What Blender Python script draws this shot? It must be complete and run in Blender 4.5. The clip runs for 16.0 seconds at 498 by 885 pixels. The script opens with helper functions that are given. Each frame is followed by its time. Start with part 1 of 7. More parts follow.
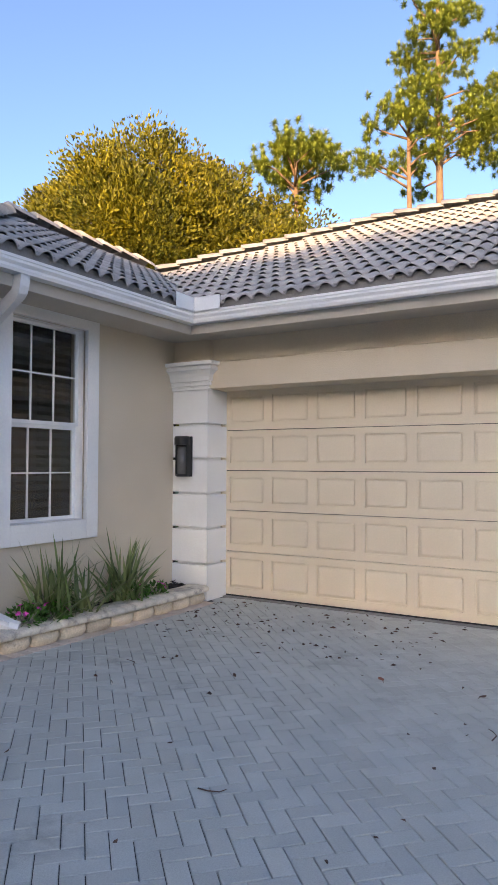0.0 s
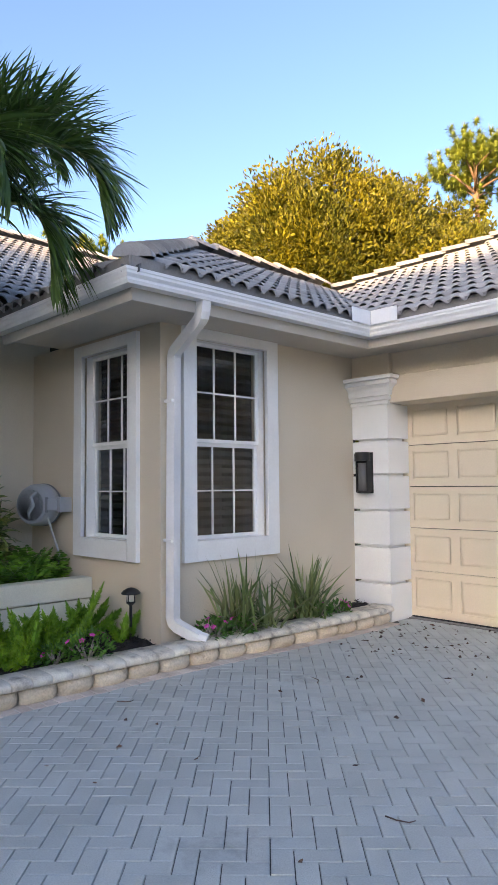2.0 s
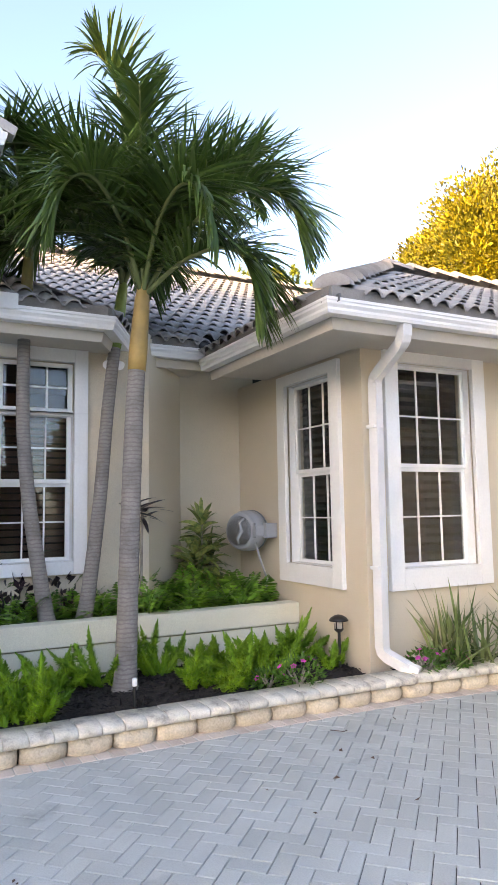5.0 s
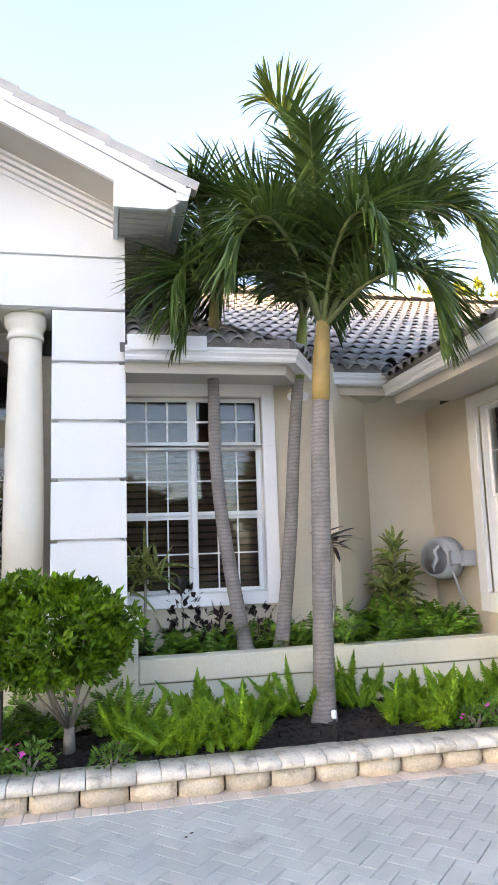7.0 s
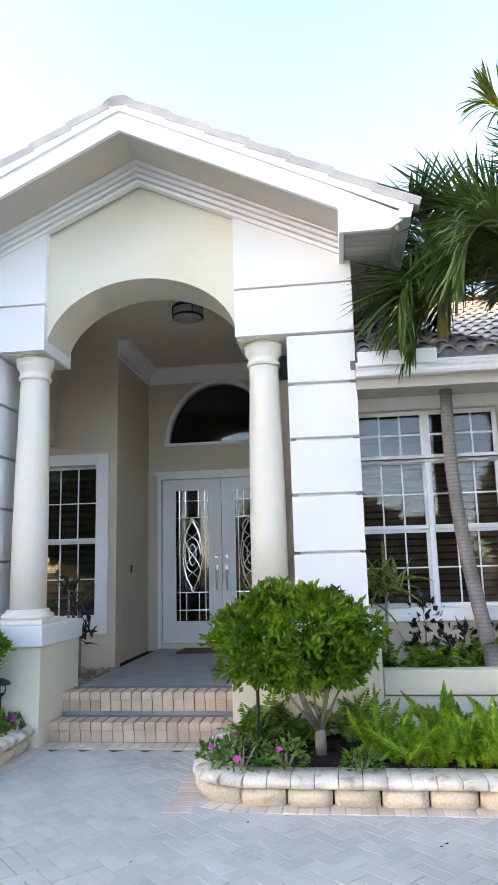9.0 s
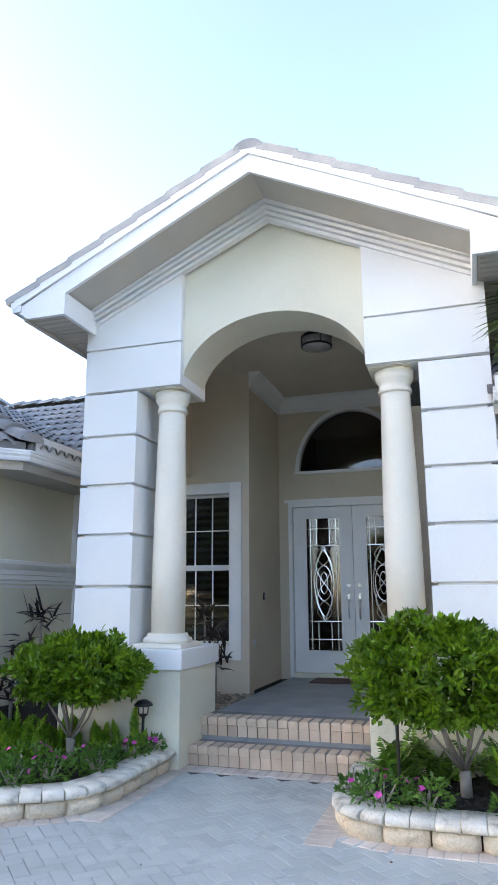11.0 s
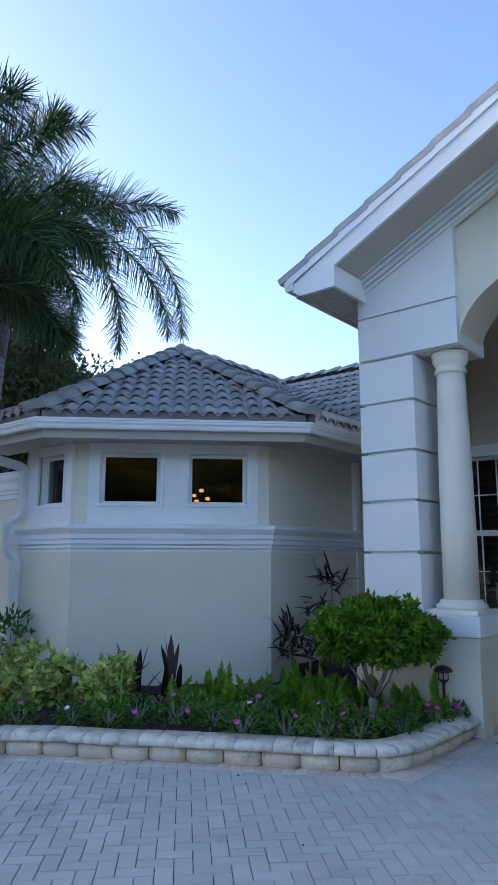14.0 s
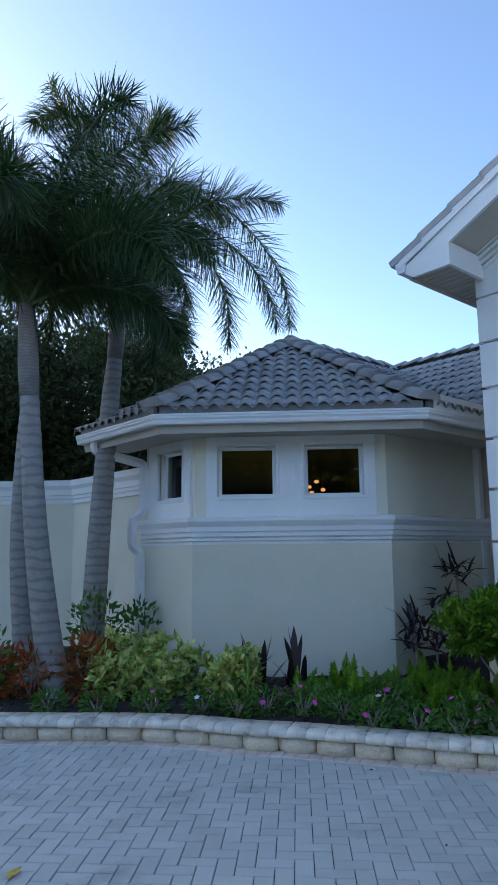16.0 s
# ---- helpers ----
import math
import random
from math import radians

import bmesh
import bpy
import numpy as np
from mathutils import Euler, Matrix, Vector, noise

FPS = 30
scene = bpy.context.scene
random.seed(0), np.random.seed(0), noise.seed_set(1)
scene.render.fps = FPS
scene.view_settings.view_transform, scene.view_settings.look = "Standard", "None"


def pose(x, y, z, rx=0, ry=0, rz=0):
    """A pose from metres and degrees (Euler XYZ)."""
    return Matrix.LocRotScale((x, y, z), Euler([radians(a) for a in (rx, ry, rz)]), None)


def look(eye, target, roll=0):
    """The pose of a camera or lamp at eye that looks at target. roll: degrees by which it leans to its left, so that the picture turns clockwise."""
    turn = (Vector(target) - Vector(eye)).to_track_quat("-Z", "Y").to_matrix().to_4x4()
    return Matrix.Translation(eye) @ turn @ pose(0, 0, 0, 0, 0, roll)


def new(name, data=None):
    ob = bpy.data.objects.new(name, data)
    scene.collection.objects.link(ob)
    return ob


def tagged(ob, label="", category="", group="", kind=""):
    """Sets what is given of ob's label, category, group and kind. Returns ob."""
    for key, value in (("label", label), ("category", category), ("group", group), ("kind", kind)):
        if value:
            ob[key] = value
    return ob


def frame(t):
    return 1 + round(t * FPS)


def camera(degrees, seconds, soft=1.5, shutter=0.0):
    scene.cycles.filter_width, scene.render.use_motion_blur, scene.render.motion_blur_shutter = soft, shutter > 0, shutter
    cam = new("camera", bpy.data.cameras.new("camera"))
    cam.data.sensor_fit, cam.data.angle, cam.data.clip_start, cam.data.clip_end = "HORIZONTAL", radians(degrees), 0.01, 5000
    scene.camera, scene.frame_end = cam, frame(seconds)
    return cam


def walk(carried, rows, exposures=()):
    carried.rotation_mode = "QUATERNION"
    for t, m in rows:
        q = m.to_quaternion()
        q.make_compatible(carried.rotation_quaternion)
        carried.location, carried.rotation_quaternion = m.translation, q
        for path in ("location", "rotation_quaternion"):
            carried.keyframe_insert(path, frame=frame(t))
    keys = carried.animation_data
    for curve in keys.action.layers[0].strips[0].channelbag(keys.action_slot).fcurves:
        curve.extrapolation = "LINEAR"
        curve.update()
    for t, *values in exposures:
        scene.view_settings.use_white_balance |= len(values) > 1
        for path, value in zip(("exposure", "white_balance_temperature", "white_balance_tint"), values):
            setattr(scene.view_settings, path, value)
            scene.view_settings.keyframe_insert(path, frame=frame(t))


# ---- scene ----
# ------------------------------------------------------------------ camera
cam = camera(40.0, 16.0)
ROWS = [
    (0, -0.405, 0.075, 1.567, 31.10, 1.89, -0.20),
    (0.5, -0.416, 0.106, 1.564, 34.97, 1.99, 0.31),
    (1, -0.425, 0.125, 1.558, 37.91, 2.74, 1.12),
    (1.5, -0.426, 0.128, 1.544, 41.92, 3.52, 1.40),
    (2, -0.418, 0.131, 1.534, 46.28, 3.58, 0.53),
    (2.5, -0.401, 0.131, 1.529, 50.83, 2.81, 0.42),
    (3, -0.392, 0.144, 1.523, 52.17, 3.89, 1.74),
    (3.2, -0.387, 0.150, 1.522, 51.75, 4.33, 2.02),
    (5.3, -0.467, 0.055, 1.587, 65.23, 5.54, 0.93),
    (5.5, -0.468, 0.058, 1.591, 66.97, 5.46, 1.01),
    (6, -0.479, 0.069, 1.589, 70.02, 6.10, 1.02),
    (6.5, -0.480, 0.072, 1.590, 73.86, 7.01, 0.95),
    (7, -0.471, 0.058, 1.594, 78.17, 8.22, 1.93),
    (7.5, -0.441, 0.070, 1.580, 82.31, 9.37, 2.61),
    (8, -0.408, 0.053, 1.566, 88.47, 10.41, 1.06),
    (8.5, -0.350, 0.018, 1.555, 93.35, 10.19, 1.06),
    (9, -0.304, 0.010, 1.535, 97.40, 10.32, 1.43),
    (9.5, -0.280, -0.000, 1.529, 99.92, 11.22, 1.04),
    (10, -0.267, 0.001, 1.528, 102.91, 11.18, 0.84),
    (10.2, -0.265, 0.004, 1.528, 104.12, 11.70, 0.62),
    (12.3, -0.192, -0.128, 1.562, 114.69, 10.49, 0.18),
    (12.5, -0.188, -0.136, 1.561, 116.31, 9.94, 0.12),
    (13, -0.188, -0.159, 1.556, 120.90, 9.62, 0.25),
    (13.5, -0.177, -0.192, 1.546, 124.89, 9.56, 0.03),
    (14, -0.162, -0.214, 1.548, 129.73, 9.89, -0.15),
    (14.5, -0.154, -0.228, 1.547, 133.08, 9.66, 0.54),
    (15, -0.138, -0.263, 1.548, 135.98, 9.32, 0.56),
    (15.5, -0.139, -0.280, 1.550, 137.67, 9.45, 0.32),
    (16, -0.145, -0.313, 1.549, 138.97, 9.23, 0.56),
]
EXPOSURES = [(0.0, 2.1, 7400, 16), (3.2, 2.9, 7950, 14), (5.3, 3.45, 9500, 18), (8.0, 3.8, 9900, 18), (10.2, 3.75, 9300, 15), (12.5, 3.2, 7900, 15), (14.5, 2.48, 6900, 10), (16.0, 2.4, 6900, 8)]
walk(cam, [(t, pose(x, y, z, 90 + pitch, roll, yaw)) for t, x, y, z, yaw, pitch, roll in ROWS], EXPOSURES)

# ------------------------------------------------------------------ light
SUN_YAW, SUN_UP = 195.0, 9.0
sun_dir = Vector((-math.sin(radians(SUN_YAW)) * math.cos(radians(SUN_UP)), math.cos(radians(SUN_YAW)) * math.cos(radians(SUN_UP)), math.sin(radians(SUN_UP))))
world = bpy.data.worlds.new("sky")
scene.world = world
world.use_nodes = True
wn = world.node_tree.nodes
sky = wn.new("ShaderNodeTexSky")
sky.sky_type = "NISHITA"
sky.sun_disc = False
sky.sun_elevation = radians(SUN_UP)
sky.sun_rotation = radians(-SUN_YAW)
sky.air_density, sky.dust_density, sky.ozone_density = 0.5, 1.3, 2.0
wn["Background"].inputs["Strength"].default_value = 0.15
world.node_tree.links.new(sky.outputs["Color"], wn["Background"].inputs["Color"])
sun = new("sun", bpy.data.lights.new("sun", "SUN"))
sun.data.energy, sun.data.angle, sun.data.color = 2.6, radians(0.6), (1.0, 0.70, 0.38)
sun.matrix_world = look((0, 0, 30), Vector((0, 0, 30)) - sun_dir)

# ------------------------------------------------------------------ materials
def mat(name, color, rough=0.7, second=None, scale=3.0, fine=60.0, bump=0.0, bump_scale=None, metal=0.0, island=0.0, thing=0.0,
        spec=0.5, stain=None, stain_at=0.6, stain_scale=1.2, translucent=0.0, coat=0.0):
    """Principled surface with colour varied at two scales, optional stains, bump and a change from piece to piece."""
    m = bpy.data.materials.new(name)
    m.use_nodes = True
    nt = m.node_tree
    n, l = nt.nodes, nt.links
    p = n["Principled BSDF"]
    p.inputs["Roughness"].default_value, p.inputs["Metallic"].default_value = rough, metal
    p.inputs["Specular IOR Level"].default_value, p.inputs["Coat Weight"].default_value = spec, coat
    geo = n.new("ShaderNodeNewGeometry")
    a, b = n.new("ShaderNodeTexNoise"), n.new("ShaderNodeTexNoise")
    a.inputs["Scale"].default_value, a.inputs["Detail"].default_value = scale, 4
    b.inputs["Scale"].default_value, b.inputs["Detail"].default_value = fine, 3
    for q in (a, b):
        l.new(geo.outputs["Position"], q.inputs["Vector"])
    sec = second or tuple(c * 0.78 for c in color)
    mix = n.new("ShaderNodeMix")
    mix.data_type = "RGBA"
    mix.inputs["A"].default_value, mix.inputs["B"].default_value = (*color, 1), (*sec, 1)
    ramp = n.new("ShaderNodeMapRange")
    ramp.inputs["From Min"].default_value, ramp.inputs["From Max"].default_value = 0.36, 0.66
    l.new(a.outputs["Fac"], ramp.inputs["Value"])
    l.new(ramp.outputs["Result"], mix.inputs["Factor"])
    col = mix.outputs["Result"]
    hsv = n.new("ShaderNodeHueSaturation")
    fine_map = n.new("ShaderNodeMapRange")
    fine_map.inputs["From Min"].default_value, fine_map.inputs["From Max"].default_value = 0.3, 0.7
    fine_map.inputs["To Min"].default_value, fine_map.inputs["To Max"].default_value = 1 - 0.14 * min(1, bump + 0.15), 1 + 0.14 * min(1, bump + 0.15)
    l.new(b.outputs["Fac"], fine_map.inputs["Value"])
    value = fine_map.outputs["Result"]
    for amount, socket in ((island, geo.outputs["Random Per Island"]), (thing, None)):
        if amount:
            if socket is None:
                socket = n.new("ShaderNodeObjectInfo").outputs["Random"]
            r = n.new("ShaderNodeMapRange")
            r.inputs["To Min"].default_value, r.inputs["To Max"].default_value = 1 - amount, 1 + amount
            l.new(socket, r.inputs["Value"])
            mul = n.new("ShaderNodeMath")
            mul.operation = "MULTIPLY"
            l.new(value, mul.inputs[0])
            l.new(r.outputs["Result"], mul.inputs[1])
            value = mul.outputs["Value"]
    l.new(value, hsv.inputs["Value"])
    l.new(col, hsv.inputs["Color"])
    col = hsv.outputs["Color"]
    if stain:
        s = n.new("ShaderNodeTexNoise")
        s.inputs["Scale"].default_value, s.inputs["Detail"].default_value, s.inputs["Roughness"].default_value = stain_scale, 7, 0.7
        l.new(geo.outputs["Position"], s.inputs["Vector"])
        sr = n.new("ShaderNodeMapRange")
        sr.inputs["From Min"].default_value, sr.inputs["From Max"].default_value = stain_at, stain_at + 0.16
        l.new(s.outputs["Fac"], sr.inputs["Value"])
        sm = n.new("ShaderNodeMix")
        sm.data_type = "RGBA"
        l.new(sr.outputs["Result"], sm.inputs["Factor"])
        l.new(col, sm.inputs["A"])
        sm.inputs["B"].default_value = (*stain, 1)
        col = sm.outputs["Result"]
    l.new(col, p.inputs["Base Color"])
    if bump:
        bn, bt = n.new("ShaderNodeBump"), n.new("ShaderNodeTexNoise")
        bt.inputs["Scale"].default_value, bt.inputs["Detail"].default_value = bump_scale or fine, 5
        l.new(geo.outputs["Position"], bt.inputs["Vector"])
        bn.inputs["Strength"].default_value, bn.inputs["Distance"].default_value = bump, 0.01
        l.new(bt.outputs["Fac"], bn.inputs["Height"])
        l.new(bn.outputs["Normal"], p.inputs["Normal"])
    if translucent:
        tr, ms = n.new("ShaderNodeBsdfTranslucent"), n.new("ShaderNodeMixShader")
        ms.inputs["Fac"].default_value = translucent
        l.new(col, tr.inputs["Color"])
        l.new(p.outputs["BSDF"], ms.inputs[1])
        l.new(tr.outputs["BSDF"], ms.inputs[2])
        l.new(ms.outputs["Shader"], n["Material Output"].inputs["Surface"])
    return m


STUCCO = mat("cream_stucco", (0.63, 0.55, 0.43), 0.9, (0.59, 0.51, 0.395), 1.2, 90, 0.35, 70)
STUCCO_PALE = mat("pale_stucco", (0.74, 0.70, 0.565), 0.9, (0.69, 0.65, 0.515), 1.2, 90, 0.35, 70)
STUCCO_WHITE = mat("white_stucco", (0.82, 0.82, 0.80), 0.85, (0.77, 0.77, 0.75), 1.0, 90, 0.25, 80)
TRIM = mat("white_trim_paint", (0.82, 0.82, 0.80), 0.5, (0.78, 0.78, 0.76), 2, 50, 0.05)
GUTTER = mat("white_gutter_enamel", (0.78, 0.78, 0.77), 0.35, (0.72, 0.72, 0.71), 2, 40, 0.03, stain=(0.5, 0.48, 0.44), stain_at=0.66, stain_scale=2.5)
SOFFIT = mat("greige_soffit_paint", (0.52, 0.48, 0.42), 0.7, (0.48, 0.44, 0.38), 2, 40)
# greige darkened further: the gutter's shadow is put into this colour
FASCIA = mat("shaded_fascia_paint", (0.54, 0.50, 0.44), 0.6, (0.50, 0.46, 0.40), 2, 40)
CREAM_PAINT = mat("cream_column_paint", (0.82, 0.76, 0.65), 0.6, (0.78, 0.72, 0.60), 1.5, 60, 0.05)
TILE = mat("grey_concrete_tile", (0.34, 0.33, 0.325), 0.7, (0.27, 0.26, 0.255), 5, 70, 0.3, 60, thing=0.14, stain=(0.42, 0.40, 0.37), stain_at=0.6, stain_scale=4)
MORTAR = mat("grey_mortar", (0.24, 0.23, 0.22), 0.9, None, 6, 60, 0.3)
DECK = mat("roof_underlay", (0.16, 0.155, 0.155), 0.95)
PAVER = mat("grey_concrete_paver", (0.48, 0.50, 0.47), 0.75, (0.43, 0.45, 0.42), 2.5, 120, 0.4, 150, island=0.07, thing=0.07, stain=(0.30, 0.305, 0.285), stain_at=0.57, stain_scale=1.6)
BORDER = mat("cream_border_paver", (0.68, 0.59, 0.51), 0.8, (0.52, 0.43, 0.36), 4, 90, 0.3, 120, thing=0.08)
SAND = mat("joint_sand", (0.085, 0.085, 0.08), 0.95, None, 8, 120, 0.2)
BLOCK = mat("tan_concrete_block", (0.66, 0.57, 0.44), 0.9, (0.57, 0.48, 0.36), 6, 60, 0.8, 35, thing=0.12, stain=(0.30, 0.23, 0.16), stain_at=0.58, stain_scale=5)
CAP = mat("cream_cap_brick", (0.74, 0.69, 0.59), 0.85, (0.56, 0.51, 0.43), 7, 90, 0.6, 50, thing=0.10, stain=(0.30, 0.27, 0.23), stain_at=0.53, stain_scale=7)
STEP_TILE = mat("pinkish_step_brick", (0.62, 0.47, 0.35), 0.75, (0.54, 0.39, 0.28), 5, 90, 0.3, 90, thing=0.12)
SLATE = mat("porch_slate", (0.30, 0.31, 0.31), 0.5, (0.22, 0.23, 0.235), 3, 60, 0.3, 40, stain=(0.36, 0.35, 0.32), stain_at=0.58, stain_scale=2)
MULCH = mat("dark_mulch", (0.030, 0.022, 0.018), 0.95, (0.018, 0.013, 0.011), 30, 150, 1.0, 60, island=0.5)
GRAVEL = mat("river_gravel", (0.38, 0.30, 0.22), 0.7, (0.25, 0.19, 0.14), 20, 90, 0.2, island=0.4)
GARAGE = mat("beige_garage_enamel", (0.70, 0.605, 0.46), 0.45, (0.67, 0.575, 0.435), 1.5, 60, 0.06, 120)
BLACK = mat("black_metal", (0.02, 0.02, 0.02), 0.45, None, 5, 60, metal=0.3)
RUBBER = mat("black_rubber", (0.02, 0.02, 0.02), 0.8)
STEEL = mat("satin_nickel", (0.60, 0.60, 0.58), 0.3, None, 5, 60, metal=1.0)
LEAD = mat("lead_came", (0.62, 0.60, 0.55), 0.25, None, 5, 60, metal=0.9)
BLIND = mat("dark_blind_slat", (0.024, 0.028, 0.033), 0.5, (0.020, 0.023, 0.027), 3, 30)
BLIND_WARM = mat("brown_blind_slat", (0.19, 0.115, 0.085), 0.45, (0.15, 0.09, 0.066), 3, 30)
# near-black base colour stands in for the shade inside unlit rooms
ROOM = mat("blackened_room_wall", (0.035, 0.03, 0.026), 0.9)
ROOM_FLOOR = mat("dim_room_floor", (0.15, 0.10, 0.07), 0.6)
REEL_DARK = mat("dark_grey_reel_plastic", (0.22, 0.235, 0.25), 0.45, (0.20, 0.21, 0.225), 3, 40)
REEL = mat("grey_reel_plastic", (0.36, 0.38, 0.40), 0.4, (0.33, 0.35, 0.37), 3, 40)
DOORMAT = mat("brown_coir", (0.12, 0.06, 0.045), 0.95, None, 20, 200, 0.6)
LAWN = mat("lawn_and_soil", (0.07, 0.10, 0.035), 0.95, (0.05, 0.07, 0.025), 0.3, 10, 0.5, 20)
SLAB = mat("driveway_far_field", (0.36, 0.345, 0.31), 0.85, (0.31, 0.295, 0.265), 2, 30, 0.2)


def glass(name, tint=(1, 1, 1), rough=0.0):
    m = bpy.data.materials.new(name)
    m.use_nodes = True
    p = m.node_tree.nodes["Principled BSDF"]
    p.inputs["Base Color"].default_value = (*tint, 1)
    p.inputs["Roughness"].default_value, p.inputs["IOR"].default_value = rough, 1.47
    p.inputs["Transmission Weight"].default_value = 1.0
    return m


GLASS = glass("window_glass", (0.75, 0.78, 0.78))
BEVEL_GLASS = glass("bevelled_door_glass", (0.55, 0.46, 0.38), 0.05)
BEVEL_GLASS.node_tree.nodes["Principled BSDF"].inputs["IOR"].default_value = 1.5
FROST = mat("frosted_lamp_glass", (0.80, 0.78, 0.73), 0.4, None, 5, 60, translucent=0.5)
SMOKED = mat("smoked_lamp_glass", (0.13, 0.13, 0.13), 0.2, None, 5, 60)


def glow(name, color, strength):
    m = bpy.data.materials.new(name)
    m.use_nodes = True
    p = m.node_tree.nodes["Principled BSDF"]
    p.inputs["Emission Color"].default_value, p.inputs["Emission Strength"].default_value = (*color, 1), strength
    return m


LAMP_GLOW = glow("warm_lamp_glow", (1.0, 0.42, 0.12), 0.22)


def leaf_mat(name, color, second, translucent=0.3, rough=0.5, island=0.3, scale=2.0):
    return mat(name, color, rough, second, scale, 40, island=island, translucent=translucent, spec=0.35)


PALM_LEAF = leaf_mat("palm_leaf", (0.055, 0.105, 0.024), (0.095, 0.16, 0.040), 0.3, 0.3)
PALM_YOUNG = leaf_mat("foxtail_leaf", (0.028, 0.058, 0.020), (0.05, 0.095, 0.024), 0.18, 0.40)
RACHIS = mat("frond_rachis", (0.12, 0.16, 0.05), 0.5, (0.15, 0.17, 0.06), 6, 40)
SHAFT_TAN = mat("tan_crownshaft", (0.42, 0.27, 0.09), 0.6, (0.34, 0.22, 0.08), 6, 30, 0.2)
SHAFT_GREEN = mat("green_crownshaft", (0.22, 0.30, 0.07), 0.45, (0.17, 0.25, 0.05), 5, 30, 0.1)
SHAFT_BROWN = mat("olive_crownshaft", (0.26, 0.20, 0.07), 0.5, (0.22, 0.22, 0.06), 4, 30, 0.1)
TRUNK = mat("grey_palm_trunk", (0.26, 0.235, 0.215), 0.9, (0.19, 0.17, 0.155), 7, 60, 0.5, 40, stain=(0.33, 0.31, 0.29), stain_at=0.58, stain_scale=9)
def ringed(m, scale, dark, amount):
    """Uneven dark rings across a trunk."""
    n, l = m.node_tree.nodes, m.node_tree.links
    p = n["Principled BSDF"]
    old = p.inputs["Base Color"].links[0].from_socket
    geo = n.new("ShaderNodeNewGeometry")
    w = n.new("ShaderNodeTexWave")
    w.bands_direction = "Z"
    w.inputs["Scale"].default_value, w.inputs["Distortion"].default_value, w.inputs["Detail"].default_value = scale, 3.5, 3
    w.inputs["Detail Scale"].default_value = 2.0
    l.new(geo.outputs["Position"], w.inputs["Vector"])
    r = n.new("ShaderNodeMapRange")
    r.inputs["From Min"].default_value, r.inputs["From Max"].default_value, r.inputs["To Max"].default_value = 0.55, 0.95, amount
    l.new(w.outputs["Fac"], r.inputs["Value"])
    mx = n.new("ShaderNodeMix")
    mx.data_type = "RGBA"
    l.new(r.outputs["Result"], mx.inputs["Factor"])
    l.new(old, mx.inputs["A"])
    mx.inputs["B"].default_value = (*dark, 1)
    l.new(mx.outputs["Result"], p.inputs["Base Color"])


TRUNK_SMOOTH = mat("smooth_grey_palm_trunk", (0.30, 0.285, 0.27), 0.85, (0.24, 0.225, 0.21), 5, 60, 0.3, 40, stain=(0.36, 0.34, 0.32), stain_at=0.6, stain_scale=6)
ringed(TRUNK, 9.0, (0.13, 0.11, 0.10), 0.5)
ringed(TRUNK_SMOOTH, 3.0, (0.15, 0.14, 0.13), 0.6)
BARK = mat("grey_bark", (0.30, 0.27, 0.23), 0.9, (0.22, 0.19, 0.16), 10, 60, 0.5, 40)
PINE_BARK = mat("pine_bark", (0.24, 0.14, 0.08), 0.95, (0.16, 0.10, 0.06), 4, 20, 0.8, 10)
SHRUB = leaf_mat("shrub_leaf", (0.060, 0.15, 0.010), (0.15, 0.28, 0.015), 0.3, 0.3, 0.45, 5.0)
FERN = leaf_mat("foxtail_fern", (0.095, 0.23, 0.015), (0.23, 0.41, 0.03), 0.15, 0.5, 0.2, 9.0)
FERN_DARK = leaf_mat("boston_fern", (0.055, 0.16, 0.018), (0.19, 0.36, 0.05), 0.10, 0.32, 0.5, 9.0)
GRASS_LEAF = leaf_mat("flax_lily_leaf", (0.07, 0.14, 0.03), (0.24, 0.28, 0.12), 0.12, 0.4, 0.35)
VINCA = leaf_mat("vinca_leaf", (0.055, 0.15, 0.022), (0.09, 0.21, 0.03), 0.25, 0.4, 0.3)
PETAL = mat("magenta_petal", (0.70, 0.08, 0.45), 0.6, (0.45, 0.04, 0.25), 30, 90, island=0.2, translucent=0.2)
PETAL_WHITE = mat("white_petal", (0.8, 0.78, 0.78), 0.6, None, 30, 90, translucent=0.2)
DRAC = leaf_mat("striped_dracaena_leaf", (0.08, 0.14, 0.03), (0.32, 0.34, 0.10), 0.12, 0.4, 0.3, 25)
CORDY = leaf_mat("dark_cordyline_leaf", (0.022, 0.022, 0.02), (0.04, 0.018, 0.022), 0.1, 0.35, 0.3)
SCHEF = leaf_mat("variegated_schefflera_leaf", (0.72, 0.70, 0.24), (0.16, 0.32, 0.05), 0.3, 0.4, 0.35, 13)
CROTON = leaf_mat("red_croton_leaf", (0.38, 0.05, 0.015), (0.14, 0.10, 0.015), 0.2, 0.35, 0.4, 12)
GOLD_TREE = leaf_mat("golden_tree_leaf", (0.20, 0.175, 0.012), (0.085, 0.09, 0.010), 0.25, 0.5, 0.45, 0.6)
PINE_LEAF = leaf_mat("pine_needle", (0.32, 0.36, 0.055), (0.21, 0.26, 0.04), 0.3, 0.6, 0.3, 1)
FAR_LEAF = leaf_mat("far_tree_leaf", (0.045, 0.06, 0.02), (0.06, 0.075, 0.022), 0.25, 0.6, 0.4, 0.5)
YELLOW_LEAF = mat("yellow_fallen_leaf", (0.62, 0.46, 0.06), 0.6, (0.45, 0.28, 0.05), 40, 90)
RED_LEAF = mat("reddish_fallen_leaf", (0.30, 0.10, 0.05), 0.7, (0.20, 0.07, 0.04), 40, 90)
